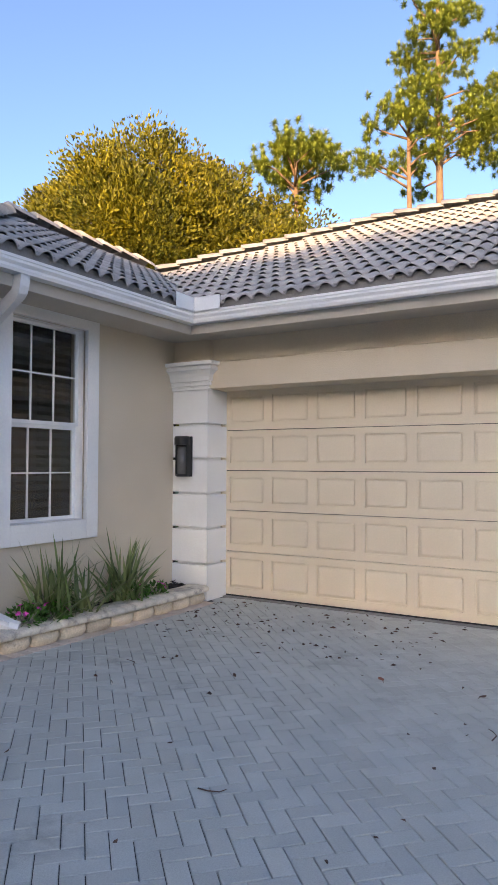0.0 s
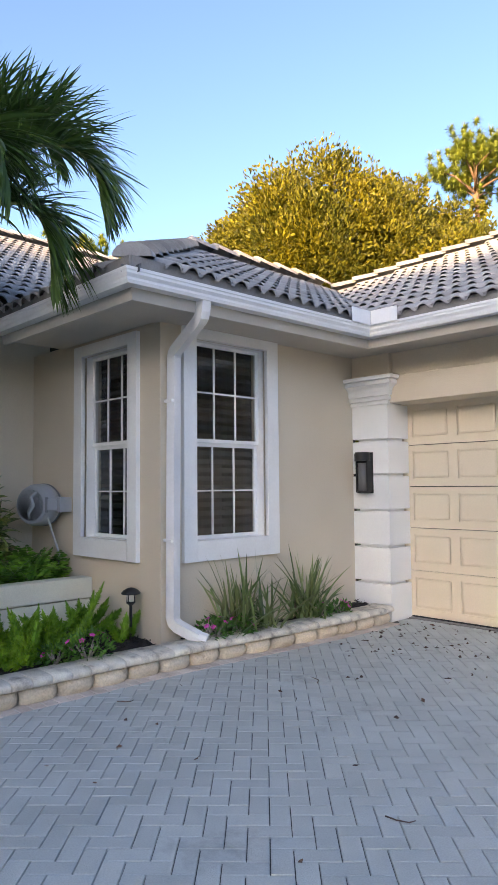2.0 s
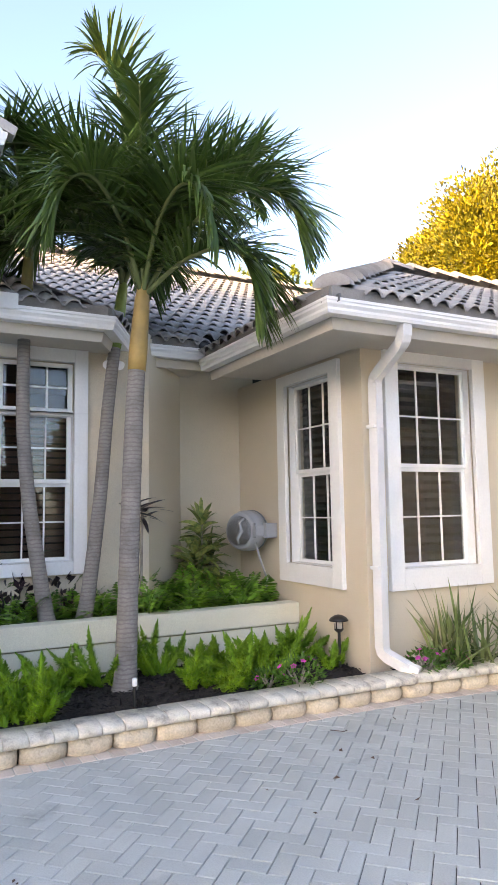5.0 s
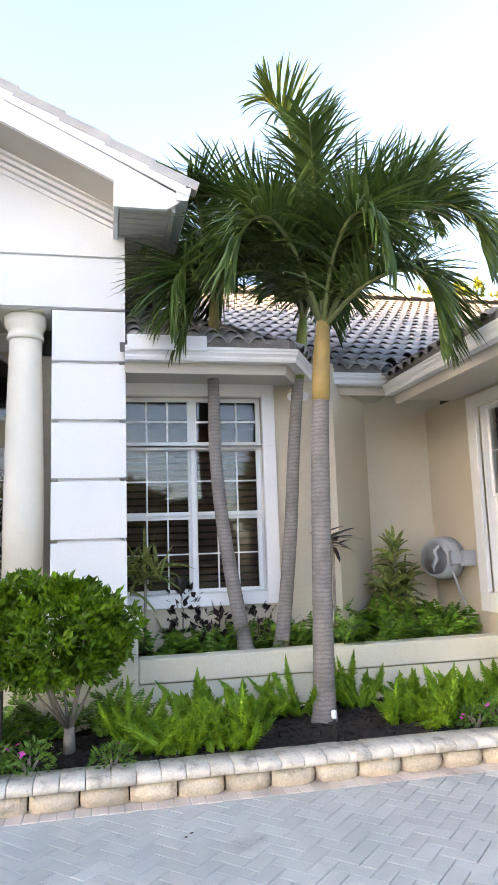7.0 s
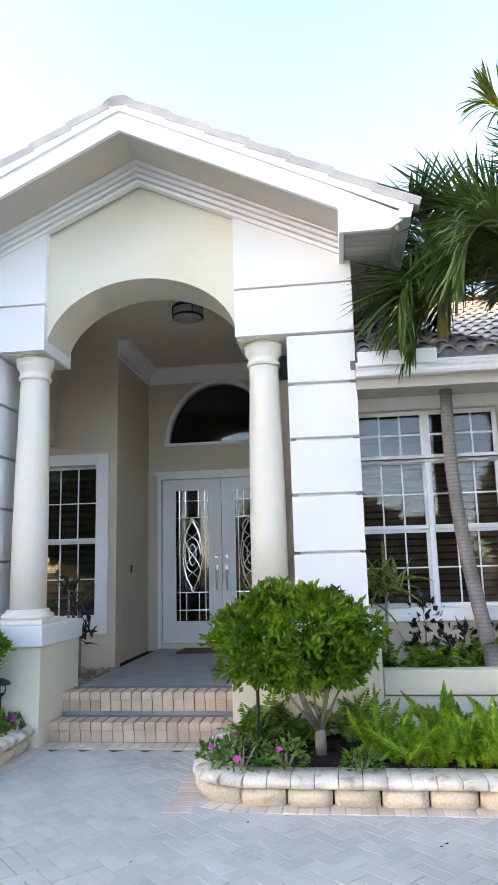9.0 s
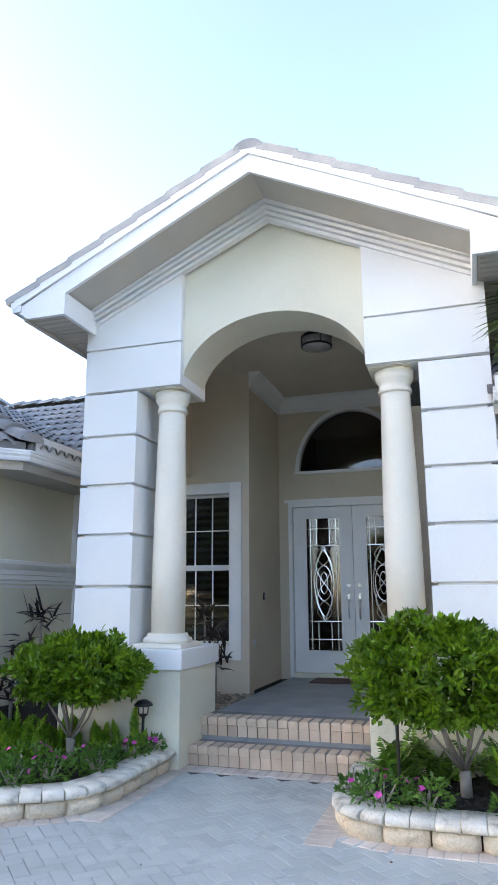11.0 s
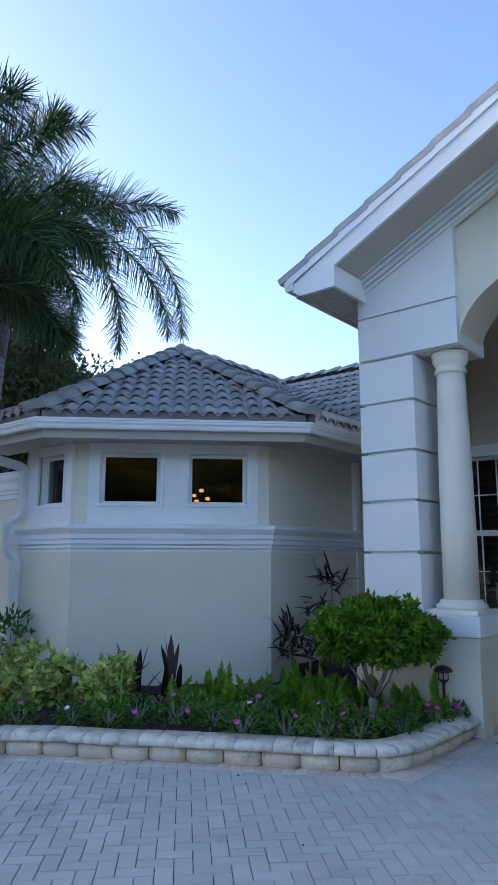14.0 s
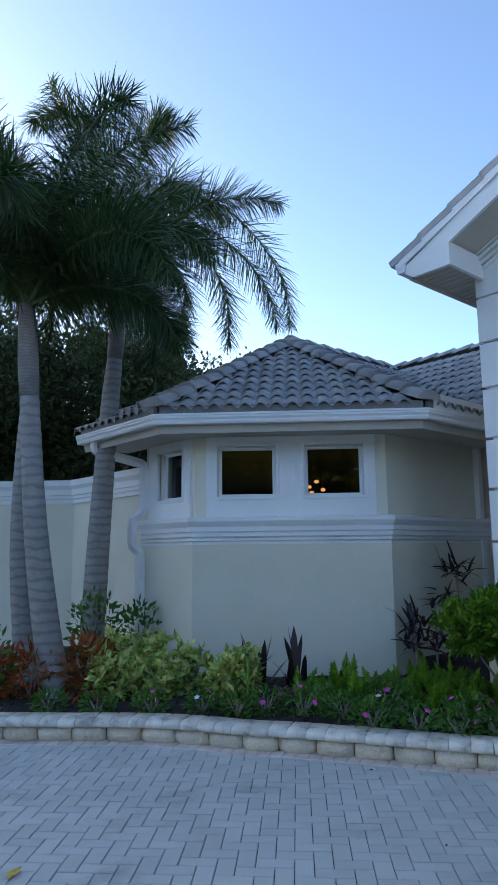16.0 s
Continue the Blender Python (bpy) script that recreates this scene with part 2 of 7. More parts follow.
# lighter, yellower than FAR_LEAF: low sun on the reflected crowns is painted in
STREET_LEAF = leaf_mat("sunlit_street_leaf", (0.15, 0.16, 0.03), (0.10, 0.12, 0.025), 0.25, 0.6, 0.4, 0.5)
DRY_LEAF = mat("dry_leaf", (0.10, 0.055, 0.035), 0.8, (0.06, 0.035, 0.025), 30, 90, island=0.4)

# ------------------------------------------------------------------ building helpers
ORIGIN = {}


def thing(name, at=(0, 0, 0), label="", category="", group="", kind=""):
    """A top-level empty at its base, which parents its parts."""
    ob = new(name)
    ob.location = at
    ob.empty_display_size = 0.1
    ORIGIN[ob] = Vector(at)
    return tagged(ob, label, category, group, kind)


def link_mesh(name, me, parent, label=""):
    ob = new(name, me)
    if parent is not None:
        ob.parent = parent
        ORIGIN[ob] = ORIGIN[parent]
    if label:
        ob["label"] = label
    return ob


def part(name, bm, material, parent, label="", smooth=False):
    """Links a bmesh in world places as one mesh under a thing or a part."""
    me = bpy.data.meshes.new(name)
    if parent is not None:
        bm.transform(Matrix.Translation(-ORIGIN[parent]))
    for f in bm.faces:
        f.smooth = smooth
    bm.to_mesh(me)
    bm.free()
    me.materials.append(material)
    return link_mesh(name, me, parent, label)


def structure(name, bm, material, label, category, smooth=False, kind="structure"):
    ob = part(name, bm, material, None, label, smooth)
    ORIGIN[ob] = Vector((0, 0, 0))
    return tagged(ob, label, category, kind=kind)


def raw(name, verts, faces, material, parent, label="", smooth=True):
    """The same from arrays of places and faces."""
    v = np.asarray(verts, dtype=float)
    if parent is not None:
        v = v - np.array(ORIGIN[parent])
    me = bpy.data.meshes.new(name)
    me.from_pydata(v.tolist(), [], [tuple(int(i) for i in f) for f in faces])
    me.materials.append(material)
    if smooth:
        me.polygons.foreach_set("use_smooth", [True] * len(me.polygons))
    return link_mesh(name, me, parent, label)


def box(bm, x0, x1, y0, y1, z0, z1, m=None, bevel=0.0):
    """Adds a box to bm, with its places turned by m."""
    b = bmesh.new()
    c = [b.verts.new((x, y, z)) for x in (min(x0, x1), max(x0, x1)) for y in (min(y0, y1), max(y0, y1)) for z in (min(z0, z1), max(z0, z1))]
    for f in ((0, 1, 3, 2), (4, 6, 7, 5), (0, 4, 5, 1), (2, 3, 7, 6), (0, 2, 6, 4), (1, 5, 7, 3)):
        b.faces.new([c[i] for i in f])
    if bevel:
        bmesh.ops.bevel(b, geom=b.edges[:], offset=bevel, segments=2, affect="EDGES", profile=0.6)
    merge(bm, b, m)
    return bm


def merge(bm, b, m=None):
    if m is not None:
        b.transform(m)
        if m.determinant() < 0:
            bmesh.ops.reverse_faces(b, faces=b.faces[:])
    index = {v: bm.verts.new(v.co) for v in b.verts}
    for f in b.faces:
        bm.faces.new([index[v] for v in f.verts])
    b.free()
    return bm


def boxed(x0, x1, y0, y1, z0, z1, m=None, bevel=0.0):
    return box(bmesh.new(), x0, x1, y0, y1, z0, z1, m, bevel)


def lathe(rings, at=(0, 0, 0), seg=24, axis=None):
    """A turned body from (radius, height) rings."""
    bm = bmesh.new()
    rows = []
    for r, z in rings:
        rows.append([bm.verts.new((r * math.cos(2 * math.pi * k / seg), r * math.sin(2 * math.pi * k / seg), z)) for k in range(seg)])
    for a, b in zip(rows, rows[1:]):
        for k in range(seg):
            bm.faces.new((a[k], a[(k + 1) % seg], b[(k + 1) % seg], b[k]))
    bm.faces.new(rows[0][::-1])
    bm.faces.new(rows[-1])
    if axis is not None:
        bm.transform(Vector((0, 0, 1)).rotation_difference(Vector(axis)).to_matrix().to_4x4())
    bm.transform(Matrix.Translation(at))
    return bm


def tube(points, radius, seg=8, squash=None):
    """A tube along points; radius is one number or one for each point."""
    bm = bmesh.new()
    pts = [Vector(p) for p in points]
    rad = radius if isinstance(radius, (list, tuple)) else [radius] * len(pts)
    rows, side = [], None
    for i, p in enumerate(pts):
        t = (pts[min(i + 1, len(pts) - 1)] - pts[max(i - 1, 0)]).normalized()
        if side is None:
            side = t.orthogonal().normalized()
        side = (side - t * side.dot(t)).normalized()
        up = t.cross(side)
        rows.append([bm.verts.new(p + (side * math.cos(a) + up * math.sin(a)) * rad[i]) for a in [2 * math.pi * k / seg for k in range(seg)]])
    for a, b in zip(rows, rows[1:]):
        for k in range(seg):
            bm.faces.new((a[k], a[(k + 1) % seg], b[(k + 1) % seg], b[k]))
    bm.faces.new(rows[0][::-1])
    bm.faces.new(rows[-1])
    return bm


def sweep(path, normal, profile, bm=None):
    """Sweeps a closed profile (side, along normal) along a path in one plane, mitred at its bends. Side is tangent x normal."""
    bm = bm or bmesh.new()
    b = bmesh.new()
    n = Vector(normal).normalized()
    pts = [Vector(p) for p in path]
    rows = []
    for i, p in enumerate(pts):
        t0 = (pts[i] - pts[i - 1]).normalized() if i else None
        t1 = (pts[i + 1] - pts[i]).normalized() if i < len(pts) - 1 else None
        s0 = t0.cross(n) if t0 else None
        s1 = t1.cross(n) if t1 else None
        if s0 is None:
            s = s1
        elif s1 is None:
            s = s0
        else:
            s = (s0 + s1).normalized()
            s = s / max(0.3, s.dot(s0))
        rows.append([b.verts.new(p + s * a + n * c) for a, c in profile])
    k = len(profile)
    for a, c in zip(rows, rows[1:]):
        for i in range(k):
            b.faces.new((a[i], a[(i + 1) % k], c[(i + 1) % k], c[i]))
    b.faces.new(rows[0][::-1])
    b.faces.new(rows[-1])
    bmesh.ops.recalc_face_normals(b, faces=b.faces[:])
    return merge(bm, b)


def prism(outline, m, depth0, depth1):
    """A flat outline (u, z) given depth along local n, placed by m; outline without holes."""
    b = bmesh.new()
    front = [b.verts.new((u, depth1, z)) for u, z in outline]
    back = [b.verts.new((u, depth0, z)) for u, z in outline]
    b.faces.new(front)
    b.faces.new(back[::-1])
    k = len(outline)
    for i in range(k):
        b.faces.new((front[i], back[i], back[(i + 1) % k], front[(i + 1) % k]))
    bmesh.ops.recalc_face_normals(b, faces=b.faces[:])
    return merge(bmesh.new(), b, m)


def brick_mesh(name, sx, sy, sz, material, r=0.006):
    b = boxed(-sx / 2, sx / 2, -sy / 2, sy / 2, -sz, 0)
    top = [e for e in b.edges if all(v.co.z > -0.001 for v in e.verts)]
    bmesh.ops.bevel(b, geom=top, offset=r, segments=1, affect="EDGES")
    me = bpy.data.meshes.new(name)
    b.to_mesh(me)
    b.free()
    me.materials.append(material)
    return me


def face_frame(p, n):
    """Local (u, n, z) of a wall: p a point of its line, n its outward normal; u runs to the right as seen from outside."""
    n = Vector((n[0], n[1], 0)).normalized()
    u = Vector((-n.y, n.x, 0))
    return Matrix(((u.x, n.x, 0, p[0]), (u.y, n.y, 0, p[1]), (0, 0, 1, 0), (0, 0, 0, 1)))


def wall(name, m, u0, u1, z0, z1, material, label, openings=(), thick=0.2):
    """A wall from u0 to u1 with openings (u0, u1, z0, z1) through it."""
    bm = bmesh.new()
    us = sorted({u0, u1, *[o[0] for o in openings], *[o[1] for o in openings]})
    for a, b in zip(us, us[1:]):
        spans = sorted([(o[2], o[3]) for o in openings if o[0] <= a + 1e-6 and o[1] >= b - 1e-6])
        z = z0
        for c, d in spans:
            if c > z:
                box(bm, a, b, -thick, 0, z, c, m)
            z = d
        if z < z1:
            box(bm, a, b, -thick, 0, z, z1, m)
    bmesh.ops.remove_doubles(bm, verts=bm.verts[:], dist=0.0005)
    return structure(name, bm, material, label, "wall")


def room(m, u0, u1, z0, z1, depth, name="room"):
    """Plain walls that close the space behind an opening, its dimness painted in as near-black."""
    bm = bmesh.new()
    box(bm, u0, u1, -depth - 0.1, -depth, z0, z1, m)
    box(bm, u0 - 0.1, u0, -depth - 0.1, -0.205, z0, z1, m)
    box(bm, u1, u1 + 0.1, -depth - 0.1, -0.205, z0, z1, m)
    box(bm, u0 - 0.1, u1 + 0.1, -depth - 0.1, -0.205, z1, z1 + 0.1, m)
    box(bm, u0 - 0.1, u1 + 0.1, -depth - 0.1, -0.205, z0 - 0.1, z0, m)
    return structure("interior_wall", bm, ROOM, "plain interior walls behind the window, coloured near-black for dimness", "wall")


def window(name, m, u0, u1, z0, z1, label, cols=3, rows=(2, 2), units=1, casing=(0.15, 0.15, 0.14, 0.14), blinds=BLIND, slats=22, room_depth=1.2, split=None, trim_mat=None):
    """A sash window in the wall m: casing, sash frames, muntins, panes and blinds. casing: left, right, top, bottom widths."""
    trim_mat = trim_mat or TRIM
    w = thing(name, m @ Vector(((u0 + u1) / 2, 0, z0)), label, "window", kind="structure")
    cl, cr, ct, cb = casing
    for a, b, c, d, nm in ((u0 - cl, u0, z0 - cb, z1 + ct, "casing"), (u1, u1 + cr, z0 - cb, z1 + ct, "casing"), (u0, u1, z1, z1 + ct, "head_casing"), (u0, u1, z0 - cb, z0, "sill")):
        part(nm, boxed(a, b, -0.02, 0.045, c, d, m, 0.006), trim_mat, w)
    for a, b, c, d in ((u0, u0 + 0.004, z0, z1), (u1 - 0.004, u1, z0, z1), (u0 + 0.004, u1 - 0.004, z1 - 0.004, z1), (u0 + 0.004, u1 - 0.004, z0, z0 + 0.004)):
        part("jamb", boxed(a, b, -0.16, -0.021, c, d, m), trim_mat, w)
    split = split or (z0 + z1) / 2
    width = (u1 - u0) / units
    for k in range(units):
        a, b = u0 + k * width, u0 + (k + 1) * width
        for lo, hi, dep, r in ((z0, split, -0.12, rows[1]), (split, z1, -0.09, rows[0])):
            if r == 0:
                continue
            f = 0.045
            fr = bmesh.new()
            box(fr, a, a + f, dep - 0.03, dep, lo, hi, m)
            box(fr, b - f, b, dep - 0.03, dep, lo, hi, m)
            box(fr, a + f, b - f, dep - 0.03, dep, hi - f * 0.8, hi, m)
            box(fr, a + f, b - f, dep - 0.03, dep, lo, lo + f * 0.8, m)
            sash = part("sash", fr, trim_mat, w)
            pane = part("pane", boxed(a + f - 0.005, b - f + 0.005, dep - 0.02, dep - 0.014, lo + 0.03, hi - 0.03, m), GLASS, sash)
            pane.visible_shadow = False
            for i in range(1, cols):
                u = a + f + (b - a - 2 * f) * i / cols
                part("muntin", boxed(u - 0.007, u + 0.007, dep - 0.0135, dep + 0.002, lo + 0.036, hi - 0.036, m), trim_mat, sash)
            for i in range(1, r):
                z = lo + 0.036 + (hi - lo - 0.072) * i / r
                part("muntin", boxed(a + f, b - f, dep - 0.0135, dep + 0.004, z - 0.007, z + 0.007, m), trim_mat, sash)
    if blinds:
        bl = thing("window_blind", m @ Vector(((u0 + u1) / 2, -0.17, z0)), "dark horizontal slat blind behind the window glass", "blind")
        step = (z1 - z0 - 0.04) / slats
        tilt = Matrix.Rotation(radians(-50), 4, "X")
        for i in range(slats):
            b = bmesh.new()
            box(b, u0 + 0.02, u1 - 0.02, -0.032, 0.032, -0.002, 0.002)
            b.transform(m @ Matrix.Translation((0, -0.19, z0 + 0.03 + step * (i + 0.5))) @ tilt)
            if m.determinant() < 0:
                bmesh.ops.reverse_faces(b, faces=b.faces[:])
            part("slat", b, blinds, bl)
    if room_depth:
        room(m, u0 - 0.3, u1 + 0.3, max(0.05, z0 - 0.5), z1 + 0.2, room_depth)
    return w


# leaves and blades, from arrays
RNG = np.random.default_rng(7)


def unit(v):
    return v / np.maximum(np.linalg.norm(v, axis=-1, keepdims=True), 1e-9)


def blades(base, direction, length, width, droop, seg=3, taper=1.0, twist=0.0):
    """Strips that start at base, bend downwards by droop and end in a point."""
    k = len(base)
    d = unit(np.asarray(direction, float))
    length, width, droop = (np.broadcast_to(np.asarray(q, float), (k,)) for q in (length, width, droop))
    side = unit(np.cross(d, np.array([0, 0, 1.0])) + 1e-4)
    if np.any(twist):
        a = np.broadcast_to(np.asarray(twist, float), (k,))[:, None]
        side = side * np.cos(a) + np.cross(d, side) * np.sin(a)
    p = np.asarray(base, float).copy()
    verts = np.zeros((k, seg * 2 + 1, 3))
    for i in range(seg):
        s = i / seg
        w = width * (1 - s ** 1.5 * 0.75 * taper) * (0.55 + 0.45 * min(1, (i + 0.6))) / 2
        verts[:, 2 * i], verts[:, 2 * i + 1] = p - side * w[:, None], p + side * w[:, None]
        d = unit(d + np.array([0, 0, -1.0]) * (droop / seg)[:, None])
        p = p + d * (length / seg)[:, None]
    verts[:, -1] = p
    faces = []
    n = seg * 2 + 1
    off = np.arange(k)[:, None] * n
    quads = np.concatenate([off + np.array([2 * i, 2 * i + 1, 2 * i + 3, 2 * i + 2]) for i in range(seg - 1)]) if seg > 1 else np.zeros((0, 4), int)
    tris = off + np.array([2 * seg - 2, 2 * seg - 1, 2 * seg])
    return verts.reshape(-1, 3), quads.tolist() + tris.tolist()


def leaf_quads(base, direction, length, width, fold=0.25):
    """Pointed leaves folded along the midrib."""
    k = len(base)
    d = unit(np.asarray(direction, float))
    length, width = (np.broadcast_to(np.asarray(q, float), (k,))[:, None] for q in (length, width))
    side = unit(np.cross(d, unit(RNG.normal(size=(k, 3)))))
    nrm = np.cross(side, d)
    base = np.asarray(base, float)
    mid = base + d * length * 0.45
    v = np.stack([base, mid + side * width / 2 + nrm * width * fold, base + d * length, mid - side * width / 2 + nrm * width * fold], 1)
    off = np.arange(k)[:, None] * 4
    return v.reshape(-1, 3), (off + np.array([0, 1, 2])).tolist() + (off + np.array([0, 2, 3])).tolist()


def lobes(base, direction, across, length, width):
    """Pointed leaflets that lie in the plane of a frond, their tips bent down a little."""
    k = len(base)
    length, width = (np.broadcast_to(np.asarray(q, float), (k,))[:, None] for q in (length, width))
    side = unit(across - direction * np.sum(across * direction, axis=1, keepdims=True))
    sag = np.array([0, 0, -1.0]) * length
    m1, m2 = base + direction * length * 0.30, base + direction * length * 0.68 + sag * 0.07
    v = np.stack([base, m1 - side * width * 0.50, m1 + side * width * 0.50, m2 - side * width * 0.36, m2 + side * width * 0.36, base + direction * length + sag * 0.18], 1)
    off = np.arange(k)[:, None] * 6
    return v.reshape(-1, 3), (off + np.array([1, 2, 4, 3])).tolist() + (off + np.array([0, 2, 1])).tolist() + (off + np.array([3, 4, 5])).tolist()


def join(*sets):
    verts, faces, n = [], [], 0
    for v, f in sets:
        verts.append(np.asarray(v))
        faces += [tuple(i + n for i in q) for q in f]
        n += len(v)
    return np.concatenate(verts), faces


def in_ball(k, hollow=0.0):
    v = unit(RNG.normal(size=(k, 3)))
    return v * (hollow + (1 - hollow) * RNG.random((k, 1)) ** 0.5)

# ------------------------------------------------------------------ ground
def sheet(name, x0, x1, y0, y1, z, material, label, category):
    bm = bmesh.new()
    bm.faces.new([bm.verts.new(p) for p in ((x0, y0, z), (x1, y0, z), (x1, y1, z), (x0, y1, z))])
    return structure(name, bm, material, label, category)


sheet("ground", -1500, 1500, -1500, 1500, -0.05, LAWN, "flat lawn and soil reaching the horizon", "ground")
sheet("driveway", -6.7, 9, -9, 7.05, -0.012, SAND, "dark sand bed under the driveway pavers", "driveway")
sheet("pavement", 0.6, 9, -9, 7.05, -0.002, SLAB, "grey paved driveway apron", "pavement")

# ------------------------------------------------------------------ walls of the house
MW1 = face_frame((-5.4, 0), (1, 0))
MEND = face_frame((0, 3.8), (0, -1))
MHOSE = face_frame((-7.87, 0), (1, 0))
MCH = face_frame((-7.05, 2.36), (0.67, 0.82))
MBIG = face_frame((-7.05, 0), (1, 0))
MDOOR = face_frame((-10.6, 0), (1, 0))
MPL = face_frame((0, -2.87), (0, 1))
MW3 = face_frame((-9.05, 0), (1, 0))
MBR = face_frame((0, -5.45), (0, 1))
MBF = face_frame((-6.145, -6.145), (1, 1))
MBL = face_frame((-5.18, 0), (1, 0))
TOP = 3.01
wall("wall_wing", MW1, 3.8, 6.605, 0, TOP + 0.045, STUCCO, "cream stucco wall of the garage wing", [(4.19, 5.13, 1.02, 2.925)])
wall("wall_wing_end", MEND, -7.87, -5.6, 0, TOP + 0.045, STUCCO, "cream stucco end wall of the wing", [(-6.715, -5.875, 1.02, 2.88)])
wall("wall_hose", MHOSE, 3.03, 4.0, 0, 3.4, STUCCO, "cream stucco wall behind the planter")
wall("wall_chamfer", MCH, 0.0, 1.06, 0, 3.4, STUCCO, "cream stucco wall set at an angle")
wall("wall_dining", MBIG, -0.75, 2.36, 0, 3.4, STUCCO, "cream stucco wall round the large window", [(0.22, 1.60, 1.12, 3.02)])
FAN = [(-1.72 + 0.88 * math.cos(math.pi * k / 24), 3.46 + 1.0 * math.sin(math.pi * k / 24)) for k in range(25)]
wall("wall_entry", MDOOR, -2.87, -0.75, 0.345, 3.46, STUCCO, "cream stucco wall round the front door", [(-2.72, -0.82, 0.345, 2.97)])
structure("wall_entry_top", prism(FAN + [(-2.87, 3.46), (-2.87, 4.7), (-0.75, 4.7), (-0.75, 3.46)], MDOOR, -0.2, 0.0), STUCCO, "cream stucco wall over the fanlight", "wall")
wall("wall_porch_side", MPL, 9.25, 10.6, 0.35, 4.7, STUCCO, "cream stucco side wall of the porch")
wall("wall_porch_window", MW3, -4.20, -2.87, 0, 4.7, STUCCO, "cream stucco wall with a sash window by the porch", [(-3.98, -3.14, 0.93, 2.93)])
wall("wall_porch_corner", MW3, -5.53, -4.20, 0, 3.45, STUCCO, "cream stucco wall with a narrow window beside the bay", [(-5.10, -4.45, 0.93, 2.93)])
wall("wall_porch_far_side", face_frame((0, -0.75), (0, -1)), -10.8, -7.05, 0.35, 4.7, STUCCO, "cream stucco side wall of the porch")
wall("wall_bay_side", MBR, 6.84, 9.05, 0, TOP, STUCCO_PALE, "pale stucco side wall of the bay", thick=0.2)
wall("wall_bay_front", MBF, -1.365, 0.983, 0, TOP, STUCCO_PALE, "pale stucco angled front wall of the bay", [(-1.08, -0.36, 2.24, 2.86), (-0.01, 0.71, 2.24, 2.86)])
wall("wall_bay_end", MBL, -8.20, -7.11, 0, TOP, STUCCO_PALE, "pale stucco end wall of the bay", [(-7.88, -7.33, 2.24, 2.86)])
wall("wall_house_back", face_frame((-15, 0), (-1, 0)), -13, 13, 0, 4.4, STUCCO, "plain stucco back wall")
wall("wall_garage_side", face_frame((2.6, 0), (1, 0)), 6.65, 12, 0, 3.0, STUCCO, "plain stucco side wall of the garage")
# wall over the garage door, its pale lintel, and the pier beyond the door
g = bmesh.new()
box(g, -5.4, 2.6, 6.67, 6.9, 2.765, TOP + 0.09)
box(g, -5.4, 2.6, 6.70, 6.9, 2.70, 2.765)
structure("wall_garage_front", g, STUCCO, "cream stucco wall over the garage door", "wall")
structure("garage_corner_wall", boxed(-5.42, -4.88, 6.61, 6.69, 2.70, TOP + 0.04), STUCCO, "cream stucco wall over the garage pier", "wall")
structure("garage_lintel", boxed(-4.9, 0.1, 6.60, 6.98, 2.45, 2.75, None, 0.008), STUCCO, "cream stucco lintel band over the garage door", "wall")
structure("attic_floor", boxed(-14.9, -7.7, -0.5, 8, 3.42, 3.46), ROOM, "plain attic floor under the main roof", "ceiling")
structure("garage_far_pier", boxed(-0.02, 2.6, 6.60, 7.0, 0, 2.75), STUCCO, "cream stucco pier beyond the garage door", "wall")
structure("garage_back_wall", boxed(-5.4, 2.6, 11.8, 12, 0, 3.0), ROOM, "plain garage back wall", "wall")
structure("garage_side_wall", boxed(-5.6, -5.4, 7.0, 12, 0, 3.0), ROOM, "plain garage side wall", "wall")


def quoined_pier(name, x0, x1, y0, y1, joints, top, label, gap=0.030, inset=0.055):
    """A white pier of blocks with recessed joints."""
    p = thing(name, ((x0 + x1) / 2, (y0 + y1) / 2, 0), label, "pier")
    part("core", boxed(x0 + inset, x1 - inset, y0 + inset, y1 - inset, joints[0], top), STUCCO_WHITE, p)
    for a, b in zip(joints, joints[1:] + [top]):
        part("block", boxed(x0, x1, y0, y1, a + (gap / 2 if a > 0 else 0), b - gap / 2, None, 0.006), STUCCO_WHITE, p)
    return p


gp = quoined_pier("garage_pier", -5.405, -4.9, 6.595, 7.02, [0.0, 0.42, 0.83, 1.235, 1.64, 2.04], 2.46, "white stucco pier with grooved joints beside the garage door")
cap_profile = [(0.0, 0.0), (-0.03, 0.0), (-0.03, 0.030), (-0.018, 0.033), (-0.018, 0.045), (-0.05, 0.048), (-0.05, 0.080), (-0.036, 0.083), (-0.036, 0.095), (-0.065, 0.098), (-0.068, 0.150), (-0.085, 0.185), (-0.120, 0.215), (-0.135, 0.220), (-0.135, 0.255), (-0.118, 0.258), (-0.118, 0.270), (-0.16, 0.274), (-0.16, 0.315), (0, 0.315)]
part("capital", sweep([(-5.40, 6.595, 2.44), (-4.9, 6.595, 2.44), (-4.9, 6.66, 2.44)], (0, 0, 1), [(-a, b) for a, b in cap_profile]), STUCCO_WHITE, gp)

# ------------------------------------------------------------------ windows
window("window_1", MW1, 4.19, 5.13, 1.02, 2.925, "white sash window with twelve panes and dark blinds in the garage wing", 3, (2, 2), casing=(0.155, 0.16, 0.115, 0.19), split=1.95, room_depth=0)
window("window_2", MEND, -6.715, -5.875, 1.02, 2.88, "white sash window with dark blinds in the wing's end wall", 3, (2, 2), casing=(0.155, 0.155, 0.115, 0.19), split=1.95, room_depth=0)
